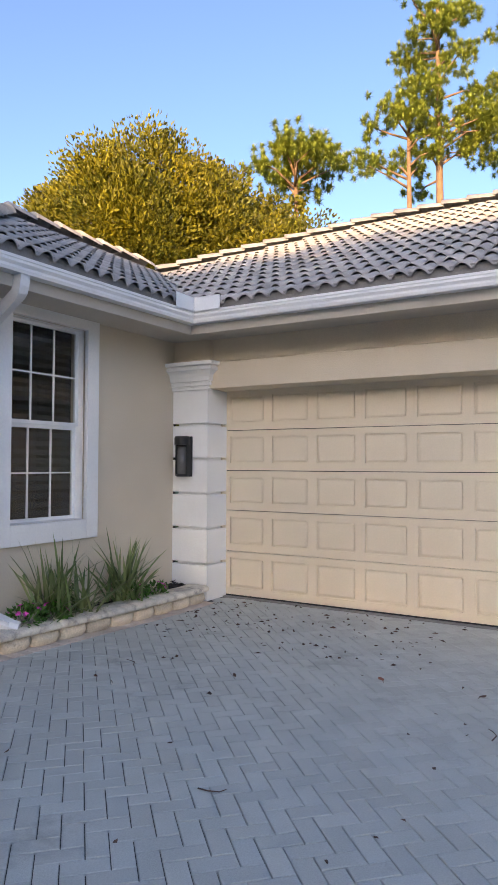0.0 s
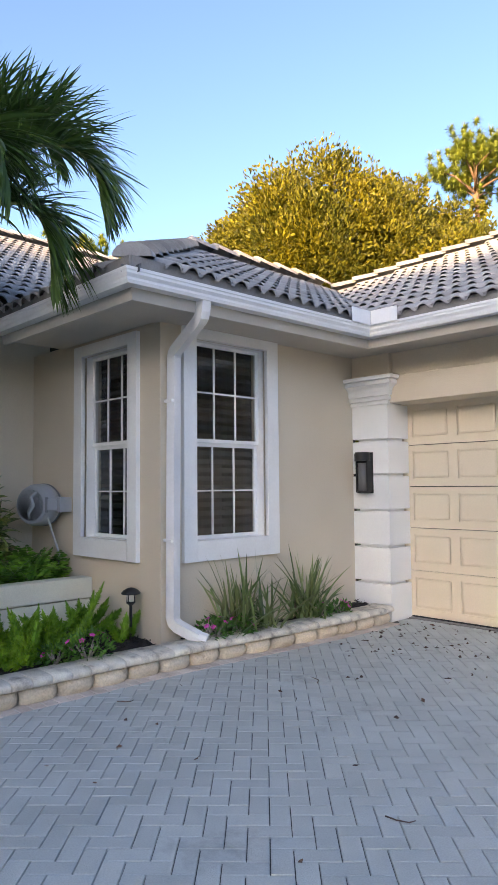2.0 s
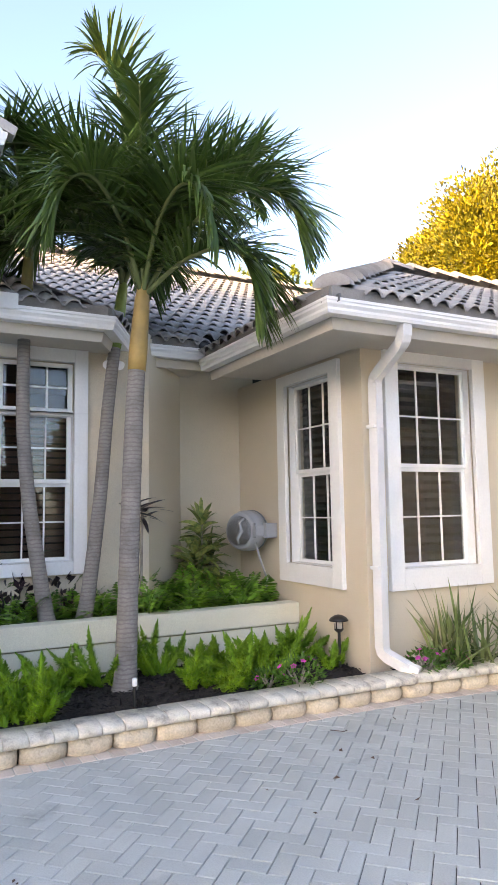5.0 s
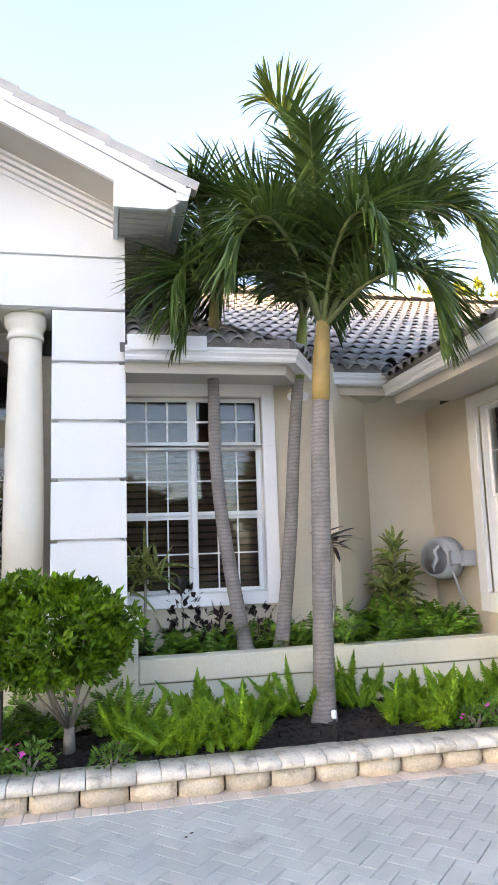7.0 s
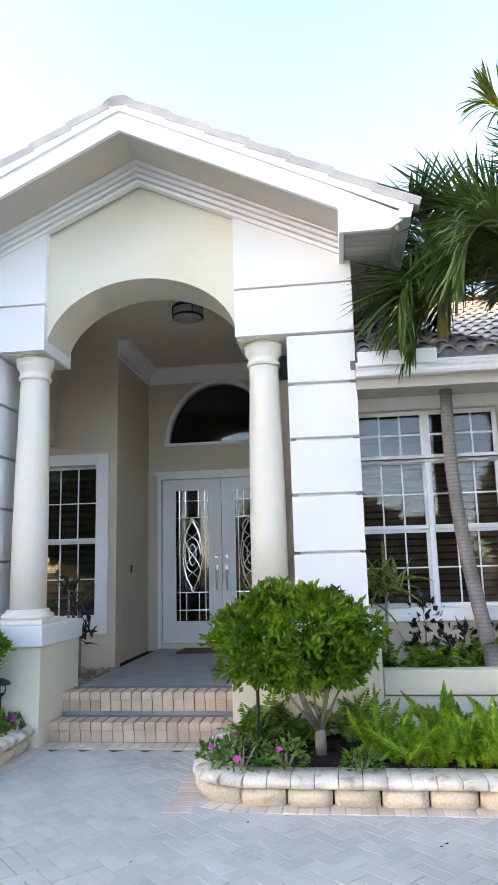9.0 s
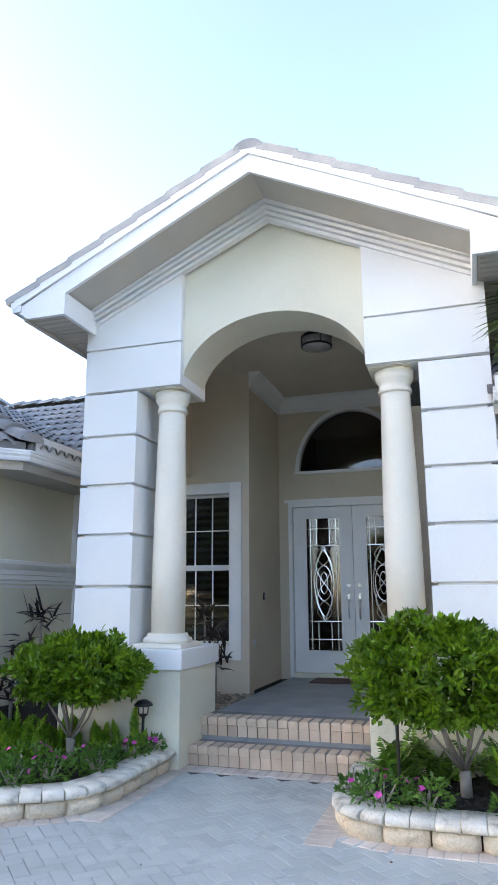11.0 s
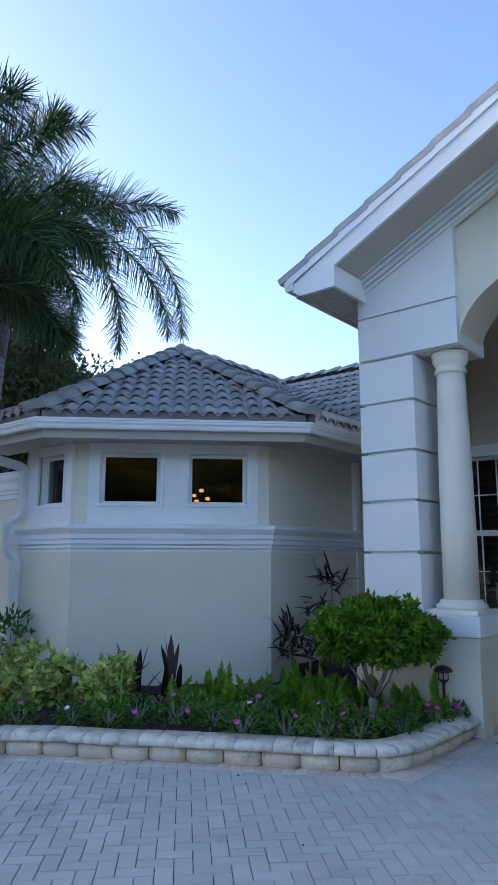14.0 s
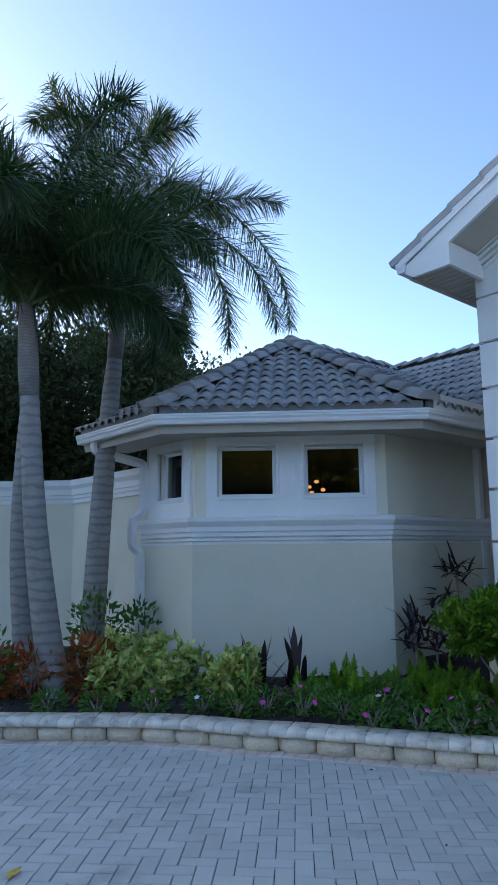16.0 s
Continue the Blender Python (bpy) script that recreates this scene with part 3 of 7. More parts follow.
w_big = window("window_3", MBIG, 0.22, 1.60, 1.12, 2.53, "large white double sash window reflecting palms and sky", 3, (2, 2), 2, casing=(0.13, 0.13, 0.0, 0.12), blinds=BLIND_WARM, slats=20, split=1.86, room_depth=3.0)
for k, a in enumerate((0.22, 0.91)):
    fr = bmesh.new()
    b = a + 0.69
    box(fr, a, a + 0.045, -0.09, -0.06, 2.53, 3.02, MBIG)
    box(fr, b - 0.045, b, -0.09, -0.06, 2.53, 3.02, MBIG)
    box(fr, a + 0.045, b - 0.045, -0.09, -0.06, 2.53, 2.58, MBIG)
    box(fr, a + 0.045, b - 0.045, -0.09, -0.06, 2.98, 3.02, MBIG)
    ts = part("transom_frame", fr, TRIM, w_big)
    pane = part("pane", boxed(a + 0.04, b - 0.04, -0.08, -0.074, 2.57, 2.985, MBIG), GLASS, ts)
    pane.visible_shadow = False
    for i in (1, 2):
        u = a + 0.045 + 0.6 * i / 3
        part("muntin", boxed(u - 0.009, u + 0.009, -0.0735, -0.058, 2.58, 2.98, MBIG), TRIM, ts)
    part("muntin", boxed(a + 0.045, b - 0.045, -0.0735, -0.056, 2.771, 2.789, MBIG), TRIM, ts)
for a, b, c, d, nm in ((0.09, 0.22, 2.53, 3.15, "casing"), (1.60, 1.73, 2.53, 3.15, "casing"), (0.22, 1.60, 3.02, 3.15, "head_casing"), (0.22, 1.60, 2.50, 2.56, "rail"), (0.885, 0.935, 1.12, 2.50, "mullion")):
    part(nm, boxed(a, b, -0.05 if nm in ("rail", "mullion") else -0.02, -0.02 if nm in ("rail", "mullion") else 0.045, c, d, MBIG, 0.005), TRIM, w_big)
window("window_4", MW3, -3.98, -3.14, 0.93, 2.93, "white sash window with dark shutters beside the porch", 3, (2, 2), casing=(0.17, 0.17, 0.15, 0.19), split=1.93, slats=20, room_depth=0)
window("window_5", MW3, -5.10, -4.45, 0.93, 2.93, "narrow white sash window between the bay and the pier", 2, (2, 2), casing=(0.15, 0.15, 0.15, 0.19), split=1.93, room_depth=0)
for nm, m, a, b in (("window_6", MBF, -1.08, -0.36), ("window_7", MBF, -0.01, 0.71), ("window_8", MBL, -7.88, -7.33)):
    window(nm, m, a, b, 2.24, 2.86, "small square fixed window with a white frame high in the bay", 1, (1, 0), casing=(0.04, 0.04, 0.04, 0.04), split=2.24, blinds=None, room_depth=0, trim_mat=TRIM)
# plain rooms behind the windows, their darkness put into the colour
structure("interior_wall", boxed(-7.8, -7.75, 4.0, 6.6, 0, 2.95), ROOM, "plain inner wall of the wing, coloured near-black for dimness", "wall")
structure("interior_wall", boxed(-7.8, -5.41, 6.62, 6.66, 0, 2.95), ROOM, "plain inner wall of the wing, coloured near-black for dimness", "wall")
structure("interior_ceiling", boxed(-7.8, -5.5, 3.9, 6.6, 2.93, 2.96), ROOM, "plain ceiling of the wing room, coloured near-black for dimness", "ceiling")
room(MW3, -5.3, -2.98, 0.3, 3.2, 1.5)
structure("interior_wall", boxed(-9.05, -9.0, -8.0, -5.74, 0, 2.95), ROOM, "plain inner wall of the bay room, coloured near-black for dimness", "wall")
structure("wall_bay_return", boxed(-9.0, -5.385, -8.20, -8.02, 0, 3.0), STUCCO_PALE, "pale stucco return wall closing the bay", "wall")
structure("interior_wall", boxed(-9.0, -5.4, -8.015, -7.97, 0, 2.95), ROOM, "plain inner wall of the bay room, coloured near-black for dimness", "wall")
structure("interior_ceiling", prism([(9.0, -8.0), (5.4, -8.0), (5.4, -7.2), (6.85, -5.75), (9.0, -5.75)], Matrix(((-1, 0, 0, 0), (0, 0, 1, 0), (0, 1, 0, 2.93), (0, 0, 0, 1))), 0, 0.03), ROOM, "plain ceiling of the bay room, coloured near-black for dimness", "ceiling")
# flat white panels round the bay's windows
pb = bmesh.new()
for a, b, c, d in ((-1.22, -1.12, 1.98, 2.98), (-0.32, -0.05, 1.98, 2.98), (0.75, 0.85, 1.98, 2.98), (-1.12, -0.32, 1.98, 2.20), (-0.05, 0.75, 1.98, 2.20), (-1.12, -0.32, 2.90, 2.98), (-0.05, 0.75, 2.90, 2.98)):
    box(pb, a, b, 0.0, 0.03, c, d, MBF)
structure("bay_window_panel", pb, STUCCO_WHITE, "flat white stucco panel round the bay's two windows", "trim")
pb = bmesh.new()
for a, b, c, d in ((-8.10, -7.92, 1.98, 2.98), (-7.29, -7.17, 1.98, 2.98), (-7.92, -7.29, 1.98, 2.20), (-7.92, -7.29, 2.90, 2.98)):
    box(pb, a, b, 0.0, 0.03, c, d, MBL)
structure("bay_end_panel", pb, STUCCO_WHITE, "flat white stucco panel round the small end window", "trim")
# thicker lower wall of the bay and its ledge
low = 0.05
q = 0.7071
bay_line = [(-9.05, -5.45 + low, 0), (-6.84 + low * 0.414, -5.45 + low, 0), (-5.18 + low, -7.11 + low * 0.414, 0), (-5.18 + low, -8.20, 0)]
structure("bay_lower_wall", sweep(bay_line, (0, 0, 1), [(0, 0), (0, 1.75), (low - 0.002, 1.75), (low - 0.002, 0)]), STUCCO_PALE, "pale stucco lower wall of the bay", "wall")
ledge = [(0.03, 1.66), (-0.005, 1.66), (-0.005, 1.69), (0.012, 1.693), (0.012, 1.703), (-0.025, 1.706), (-0.025, 1.738), (-0.005, 1.741), (-0.005, 1.752), (-0.045, 1.755), (-0.045, 1.80), (-0.03, 1.803), (-0.03, 1.813), (-0.058, 1.816), (-0.06, 1.87), (-0.09, 1.92), (-0.10, 1.94), (-0.10, 1.98), (0.048, 2.0), (0.048, 1.66)]
structure("bay_ledge", sweep(bay_line, (0, 0, 1), ledge), TRIM, "white moulded ledge running round the bay", "trim")

# ------------------------------------------------------------------ garden wall beyond the bay
gw = [(-5.3, -8.205, 0), (-5.3, -10.55, 0), (-1.0, -14.85, 0)]
structure("garden_wall", sweep(gw, (0, 0, 1), [(0, 0), (0, 2.42), (0.2, 2.42), (0.2, 0)]), STUCCO_PALE, "pale stucco garden wall", "wall")
structure("garden_wall_cap", sweep(gw, (0, 0, 1), [(-0.01, 2.38), (-0.02, 2.38), (-0.02, 2.44), (-0.035, 2.45), (-0.035, 2.50), (-0.05, 2.51), (-0.055, 2.60), (-0.09, 2.66), (-0.09, 2.75), (0.29, 2.75), (0.29, 2.66), (0.22, 2.38)]), TRIM, "white moulded cap on the garden wall", "trim")

# ------------------------------------------------------------------ eaves: gutters, fascia, soffits
GUT = [(0, 0), (0, -0.022), (0.006, -0.03), (0.006, -0.05), (0.022, -0.075), (0.022, -0.095), (0.032, -0.12), (0.125, -0.12), (0.125, -0.004), (0.012, -0.004), (0.012, 0.0)]
FAS = [(0.127, -0.13), (0.15, -0.21), (0.18, -0.21), (0.18, -0.02), (0.127, -0.02)]


def eaves(path, z, width, label):
    pts = [(x, y, z) for x, y in path]
    structure("gutter", sweep(pts, (0, 0, 1), GUT), GUTTER, "white metal gutter " + label, "gutter")
    structure("fascia", sweep(pts, (0, 0, 1), FAS), FASCIA, "painted fascia board " + label, "fascia")
    structure("soffit", sweep(pts, (0, 0, 1), [(0.18, -0.165), (width, -0.165), (width, -0.14), (0.18, -0.14)]), SOFFIT, "painted soffit " + label, "soffit")


eaves([(3.0, 5.92), (-4.62, 5.92), (-4.67, 2.95), (-7.12, 2.95)], 3.19, 0.82, "along the garage wing")
eaves([(-7.09, 3.14), (-7.09, 2.22), (-6.28, 1.79), (-6.28, 0.24)], 3.31, 0.82, "along the dining room")
BAY_EAVE = [(-4.40, -8.77), (-4.40, -6.86), (-6.62, -4.64), (-9.0, -4.64)]
eaves(BAY_EAVE[::-1], 3.15, 0.82, "round the bay")
# flashing box in the inner corner of the garage gutter
fb = bmesh.new()
box(fb, -4.600, -4.28, 5.900, 5.906, 3.18, 3.33)
box(fb, -4.612, -4.606, 5.60, 5.906, 3.18, 3.33)
box(fb, -6.266, -6.260, 0.26, 0.95, 3.27, 3.40)
box(fb, -8.9, -6.74, -4.675, -4.668, 3.14, 3.345)
structure("valley_splash_guard", fb, GUTTER, "white metal splash guard in the gutter corner", "gutter")

# ------------------------------------------------------------------ tiled roofs
TW, TE = 0.18, 0.365


def tile_mesh():
    bm = bmesh.new()
    n, rows = 12, []
    for v, lift, high in ((-0.045, 0.016, 0.058), (TE + 0.03, 0.0, 0.030)):
        rows.append([])
        for i in range(n + 1):
            s = i / n
            x = (s - 0.5) * (TW + 0.016)
            hump = high * max(0.0, math.cos((s - 0.45) / 0.36 * math.pi / 2)) ** 0.7 if abs(s - 0.45) < 0.36 else 0.0
            rows[-1].append((x, v, hump + lift))
    top = [[bm.verts.new(p) for p in r] for r in rows]
    lip = [bm.verts.new((x, v + 0.003, z - 0.016)) for x, v, z in rows[0]]
    for i in range(n):
        bm.faces.new((top[0][i], top[0][i + 1], top[1][i + 1], top[1][i]))
        bm.faces.new((lip[i], lip[i + 1], top[0][i + 1], top[0][i]))
    for f in bm.faces:
        f.smooth = True
    me = bpy.data.meshes.new("tile")
    bm.to_mesh(me)
    bm.free()
    me.materials.append(TILE)
    return me


def cap_mesh():
    bm = bmesh.new()
    rows = []
    for v, s, dz in ((-0.03, 1.1, 0.03), (0.40, 0.90, 0.0)):
        rows.append([bm.verts.new((0.14 * s * math.cos(a), v, 0.10 * s * math.sin(a) + dz)) for a in [math.pi * k / 8 for k in range(9)]])
    for i in range(8):
        bm.faces.new((rows[0][i + 1], rows[0][i], rows[1][i], rows[1][i + 1]))
    bm.faces.new(rows[0])
    for f in bm.faces:
        f.smooth = len(f.verts) == 4
    me = bpy.data.meshes.new("ridge_tile")
    bm.to_mesh(me)
    bm.free()
    me.materials.append(TILE)
    return me


TILE_ME, CAP_ME = tile_mesh(), cap_mesh()


def inside(p, poly):
    hit, j = False, len(poly) - 1
    for i in range(len(poly)):
        (xi, yi), (xj, yj) = poly[i], poly[j]
        if (yi > p[1]) != (yj > p[1]) and p[0] < (xj - xi) * (p[1] - yi) / (yj - yi) + xi:
            hit = not hit
        j = i
    return hit


def slope(roof, p0, z0, u, d, m, poly, tiles=None, limit=300):
    """One roof plane: eave from p0 along u, rising by m along d. poly in (u, d) metres; tiles: the part that is tiled."""
    u, d = Vector((*u, 0)).normalized(), Vector((*d, 0)).normalized()
    up = (d + Vector((0, 0, m))).normalized()
    nrm = u.cross(up)
    flip = nrm.z < 0
    nrm = -nrm if flip else nrm
    o = Vector((*p0, z0))
    bm = bmesh.new()
    top = [bm.verts.new(o + u * a + d * (b + (0.10 if b == 0 else 0)) + Vector((0, 0, m * b - 0.012))) for a, b in poly]
    low = [bm.verts.new(v.co - Vector((0, 0, 0.06))) for v in top]
    bm.faces.new(top)
    bm.faces.new(low[::-1])
    for i in range(len(poly)):
        j = (i + 1) % len(poly)
        bm.faces.new((top[i], low[i], low[j], top[j]))
    bmesh.ops.recalc_face_normals(bm, faces=bm.faces[:])
    part("roof_deck", bm, DECK, roof)
    eave_us = [p[0] for p in (tiles or poly) if p[1] == 0]
    if len(eave_us) > 1:
        stop = bmesh.new()
        box(stop, min(eave_us) + 0.06, max(eave_us) - 0.06, 0.045, 0.10, -0.05, 0.036)
        stop.transform(Matrix((u, d, Vector((0, 0, 1)))).transposed().to_4x4())
        stop.transform(Matrix.Translation(o + Vector((0, 0, 0.045 * m))))
        bmesh.ops.recalc_face_normals(stop, faces=stop.faces[:])
        part("eave_closure", stop, MORTAR, roof, "grey mortar under the eave tiles")
    axis = -u if flip else u
    rot = Matrix((axis, up, nrm)).transposed().to_4x4()
    run = math.sqrt(1 + m * m)
    area = tiles or poly
    us, ds = [p[0] for p in area], [p[1] for p in area]
    made = 0
    rest_v, rest_f = [], []
    base = np.array([v.co[:] for v in TILE_ME.vertices])
    base_f = [tuple(p.vertices) for p in TILE_ME.polygons]
    row = 0
    while row * TE / run < max(ds):
        dd = row * TE / run + 0.055
        k = math.floor(min(us) / TW)
        while k * TW < max(us):
            uu = (k + 0.5) * TW
            if inside((uu, dd + 0.4 * TE / run), area) and inside((uu, dd + 0.85 * TE / run), area):
                mt = Matrix.Translation(o + u * uu + d * dd + Vector((0, 0, m * dd)) - ORIGIN[roof]) @ rot
                if made < limit:
                    ob = new("tile", TILE_ME)
                    ob.parent = roof
                    ob.matrix_local = mt @ Matrix.Rotation(random.uniform(-0.012, 0.012), 4, "Z")
                else:
                    n = sum(len(q) for q in rest_v)
                    rest_v.append((base @ np.array(mt.to_3x3()).T) + np.array(mt.translation))
                    rest_f += [tuple(i + n for i in f) for f in base_f]
                made += 1
            k += 1
        row += 1
    if rest_v:
        v = np.concatenate(rest_v) + np.array(ORIGIN[roof])
        tagged(raw("far_tiles", v, rest_f, TILE, roof), kind="stuff")


def ridge(roof, a, b, lift=0.03):
    a, b = Vector(a), Vector(b)
    t = (b - a).normalized()
    side = t.cross(Vector((0, 0, 1))).normalized()
    up = side.cross(t)
    rot = Matrix((side, t, up)).transposed().to_4x4()
    n = max(1, int((b - a).length / 0.38))
    for i in range(n):
        ob = new("ridge_tile", CAP_ME)
        ob.parent = roof
        ob.matrix_local = Matrix.Translation(a + t * ((b - a).length * i / n) + Vector((0, 0, lift)) - ORIGIN[roof]) @ rot


E0, EW = 3.185, 3.225
wing = thing("wing_roof", (-7, 5, 3.1), "grey barrel-tiled hip roof of the garage wing", "roof", kind="structure")
slope(wing, (-4.645, 2.95), EW, (0, 1), (-1, 0), 0.517, [(0, 0), (2.97, 0), (6.10, 3.13), (3.13, 3.13)])
slope(wing, (-4.645, 2.95), EW, (-1, 0), (0, 1), 0.517, [(0, 0), (2.47, 0), (5.6, 3.13), (3.13, 3.13)])
ridge(wing, (-4.765, 3.07, EW + 0.02), (-7.775, 6.08, EW + 1.62))
ridge(wing, (-7.775, 6.08, EW + 1.64), (-7.775, 9.05, EW + 1.64))
garage = thing("garage_roof", (-1, 8, 3.1), "grey barrel-tiled garage roof with sunlit upper courses", "roof", kind="structure")
slope(garage, (-4.62, 5.92), EW, (1, 0), (0, 1), 0.48, [(0, 0), (7.6, 0), (7.6, 5.1), (0.1, 5.1), (-3.2, 3.4)])
ridge(garage, (-7.82, 9.32, EW + 1.63), (-4.52, 11.02, EW + 2.45))
ridge(garage, (-4.52, 11.02, EW + 2.45), (3.0, 11.02, EW + 2.45))
house_roof = thing("main_roof", (-9, 1, 3.2), "grey barrel-tiled main roof behind the palms", "roof", kind="structure")
E1 = 3.345
slope(house_roof, (-7.09, 0.6), E1, (0, 1), (-1, 0), 0.5, [(0, 0), (2.42, 0), (8.92, 6.5), (0, 6.5)])
slope(house_roof, (-6.28, -1.0), E1, (0, 1), (-1, 0), 0.5, [(1.2, 0), (2.79, 0), (0.21, 4.3), (-1.0, 4.3), (-1.0, 3.1), (1.2, 3.1)])
slope(house_roof, (-6.28, 1.79), E1, (-0.883, 0.469), (-0.469, -0.883), 0.5, [(0, 0), (0.917, 0), (4.34, 5.69), (3.91, 6.5)])
ridge(house_roof, (-13.55, 0.2, E1 + 3.24), (-13.55, 9.6, E1 + 3.24))
slope(house_roof, (-8.27, -3.9), 3.3, (0, -1), (-1, 0), 0.60, [(0, 0.3), (7, 0.3), (7, 3.4), (0, 3.4)])
ridge(house_roof, (-11.67, -3.9, 5.30), (-11.67, -10.5, 5.30))
bay_roof = thing("bay_roof", (-7, -7, 3.1), "grey barrel-tiled hip roof over the bay", "roof", kind="structure")
slope(bay_roof, (-6.62, -4.64), E0, (-1, 0), (0, -1), 0.52, [(0, 0), (4.4, 0), (4.4, 3.55), (1.40, 3.55)])
slope(bay_roof, (-6.62, -4.64), E0, (0.7071, -0.7071), (-0.7071, -0.7071), 0.52, [(0, 0), (3.14, 0), (1.60, 3.56)])
slope(bay_roof, (-4.40, -6.86), E0, (0, -1), (-1, 0), 0.52, [(0, 0), (1.91, 0), (1.91, 3.6), (1.45, 3.6)])
APEX = (-7.99, -8.23, E0 + 1.83)
ridge(bay_roof, (-6.65, -4.69, E0 + 0.02), APEX)
ridge(bay_roof, (-4.45, -6.90, E0 + 0.02), APEX)
ridge(bay_roof, APEX, (-10.8, -8.23, E0 + 1.83))

RAKE = mat("pale_rake_mortar", (0.46, 0.44, 0.41), 0.9, (0.38, 0.36, 0.34), 5, 60, 0.3)
# ------------------------------------------------------------------ entry gable
CY = -1.835
JOINTS = [1.05, 1.645, 2.165, 2.68, 3.205]
for s, nm in ((1, "pier beside the dining window"), (-1, "pier beside the bay")):
    y_out, y_in = CY + s * 2.085, CY + s * 1.45
    pr = quoined_pier("entry_pier", -7.2, -6.5, min(y_out, y_in), max(y_out, y_in), JOINTS, 3.69, "white stucco entry " + nm + " with grooved joints")
    # plinth under pier and column
    a, b = CY + s * 2.18, CY + s * 0.865
    pl = thing("plinth", (-6.9, (a + b) / 2, 0), "cream stucco plinth with a white cap under the entry columns", "plinth")
    part("plinth_body", boxed(-7.38, -6.44, min(a, b) + 0.01, max(a, b) - 0.01, 0, 0.87, None, 0.01), STUCCO_PALE, pl)
    part("plinth_cap", boxed(-7.41, -6.41, min(a, b) - 0.015, max(a, b) + 0.015, 0.87, 1.055, None, 0.012), STUCCO_WHITE, pl)
    # column
    yc = CY + s * (1.20 if s > 0 else 1.165)
    co = thing("column", (-6.78, yc, 1.055), "smooth cream round column with a ringed capital and base", "column")
    part("base_slab", boxed(-7.04, -6.52, yc - 0.26, yc + 0.26, 1.055, 1.10, None, 0.01), CREAM_PAINT, co)
    part("base_ring", lathe([(0.24, 1.10), (0.25, 1.12), (0.24, 1.145), (0.21, 1.16), (0.20, 1.19)], (-6.78, yc, 0), 32), CREAM_PAINT, co, smooth=True)
    part("shaft", lathe([(0.172, 1.19), (0.172, 1.9), (0.163, 2.6), (0.148, 3.2), (0.141, 3.46)], (-6.78, yc, 0), 36), CREAM_PAINT, co, smooth=True)
    part("capital", lathe([(0.148, 3.46), (0.162, 3.47), (0.162, 3.50), (0.15, 3.51), (0.15, 3.55), (0.178, 3.59), (0.185, 3.62), (0.18, 3.64), (0.19, 3.65), (0.19, 3.685)], (-6.78, yc, 0), 36), CREAM_PAINT, co, smooth=True)
MG = face_frame((-6.5, CY), (1, 0))
K = 0.475
EDGE = 2.085


def rake(y):
    """Height of the underside of the gable's frieze at a distance y from its middle."""
    return 5.40 - K * abs(y)


# cream gable wall with its arch
ARC = [(0.975 * math.cos(math.pi * k / 32), 3.70 + 0.71 * math.sin(math.pi * k / 32)) for k in range(33)]
outline = [(0.975, 3.69)] + ARC + [(-0.975, 3.69), (-0.975 - 0.4, 3.69), (-1.375, rake(1.375) + 0.2), (0, 5.6), (1.375, rake(1.375) + 0.2), (1.375, 3.69)]
structure("gable_wall", prism(outline, MG, -0.66, -0.08), STUCCO_PALE, "pale stucco gable wall with a round arch over the porch", "wall")
for s in (1, -1):
    for z0, z1 in ((3.705, 4.168), (4.192, None)):
        o = [(s * 0.96, z0), (s * EDGE, z0), (s * EDGE, z1 or rake(EDGE) + 0.1), (s * 0.96, z1 or rake(0.96) + 0.1)]
        structure("gable_quoin", prism(o, MG, -0.7, 0.0), STUCCO_WHITE, "white stucco gable block with a grooved joint", "wall")
    structure("gable_quoin_core", prism([(s * 0.975, 3.70), (s * (EDGE - 0.015), 3.70), (s * (EDGE - 0.015), 4.4), (s * 0.975, 4.4)], MG, -0.69, -0.04), STUCCO_WHITE, "white stucco behind the gable joint", "wall")
side_wall = bmesh.new()
for s in (1, -1):
    box(side_wall, -12, -7.2, CY + s * (EDGE - 0.2), CY + s * EDGE, 3.2, 4.45)
structure("gable_side_wall", side_wall, STUCCO, "plain stucco upper side wall of the entry", "wall")
# stepped frieze under the rake, sloping soffit and barge board
apex = Vector((-6.5, CY, 5.40))
left, right = Vector((-6.5, CY - EDGE - 0.02, rake(EDGE + 0.02))), Vector((-6.5, CY + EDGE + 0.02, rake(EDGE + 0.02)))
FRIEZE = [(0, -0.05), (0, 0.03), (-0.033, 0.03), (-0.033, 0.005), (-0.045, 0.005), (-0.045, 0.06), (-0.078, 0.06), (-0.078, 0.03), (-0.09, 0.03), (-0.09, 0.09), (-0.123, 0.09), (-0.123, 0.06), (-0.135, 0.06), (-0.135, 0.12), (-0.19, 0.12), (-0.19, -0.05)]
structure("gable_frieze", sweep([left, apex, right], (1, 0, 0), [(a, b) for a, b in FRIEZE]), TRIM, "white stepped frieze moulding under the gable rake", "trim")
X0 = -5.86
RISE = 0.495
EAVE = 2.58


def roofline(y, z):
    return z - RISE * abs(y)


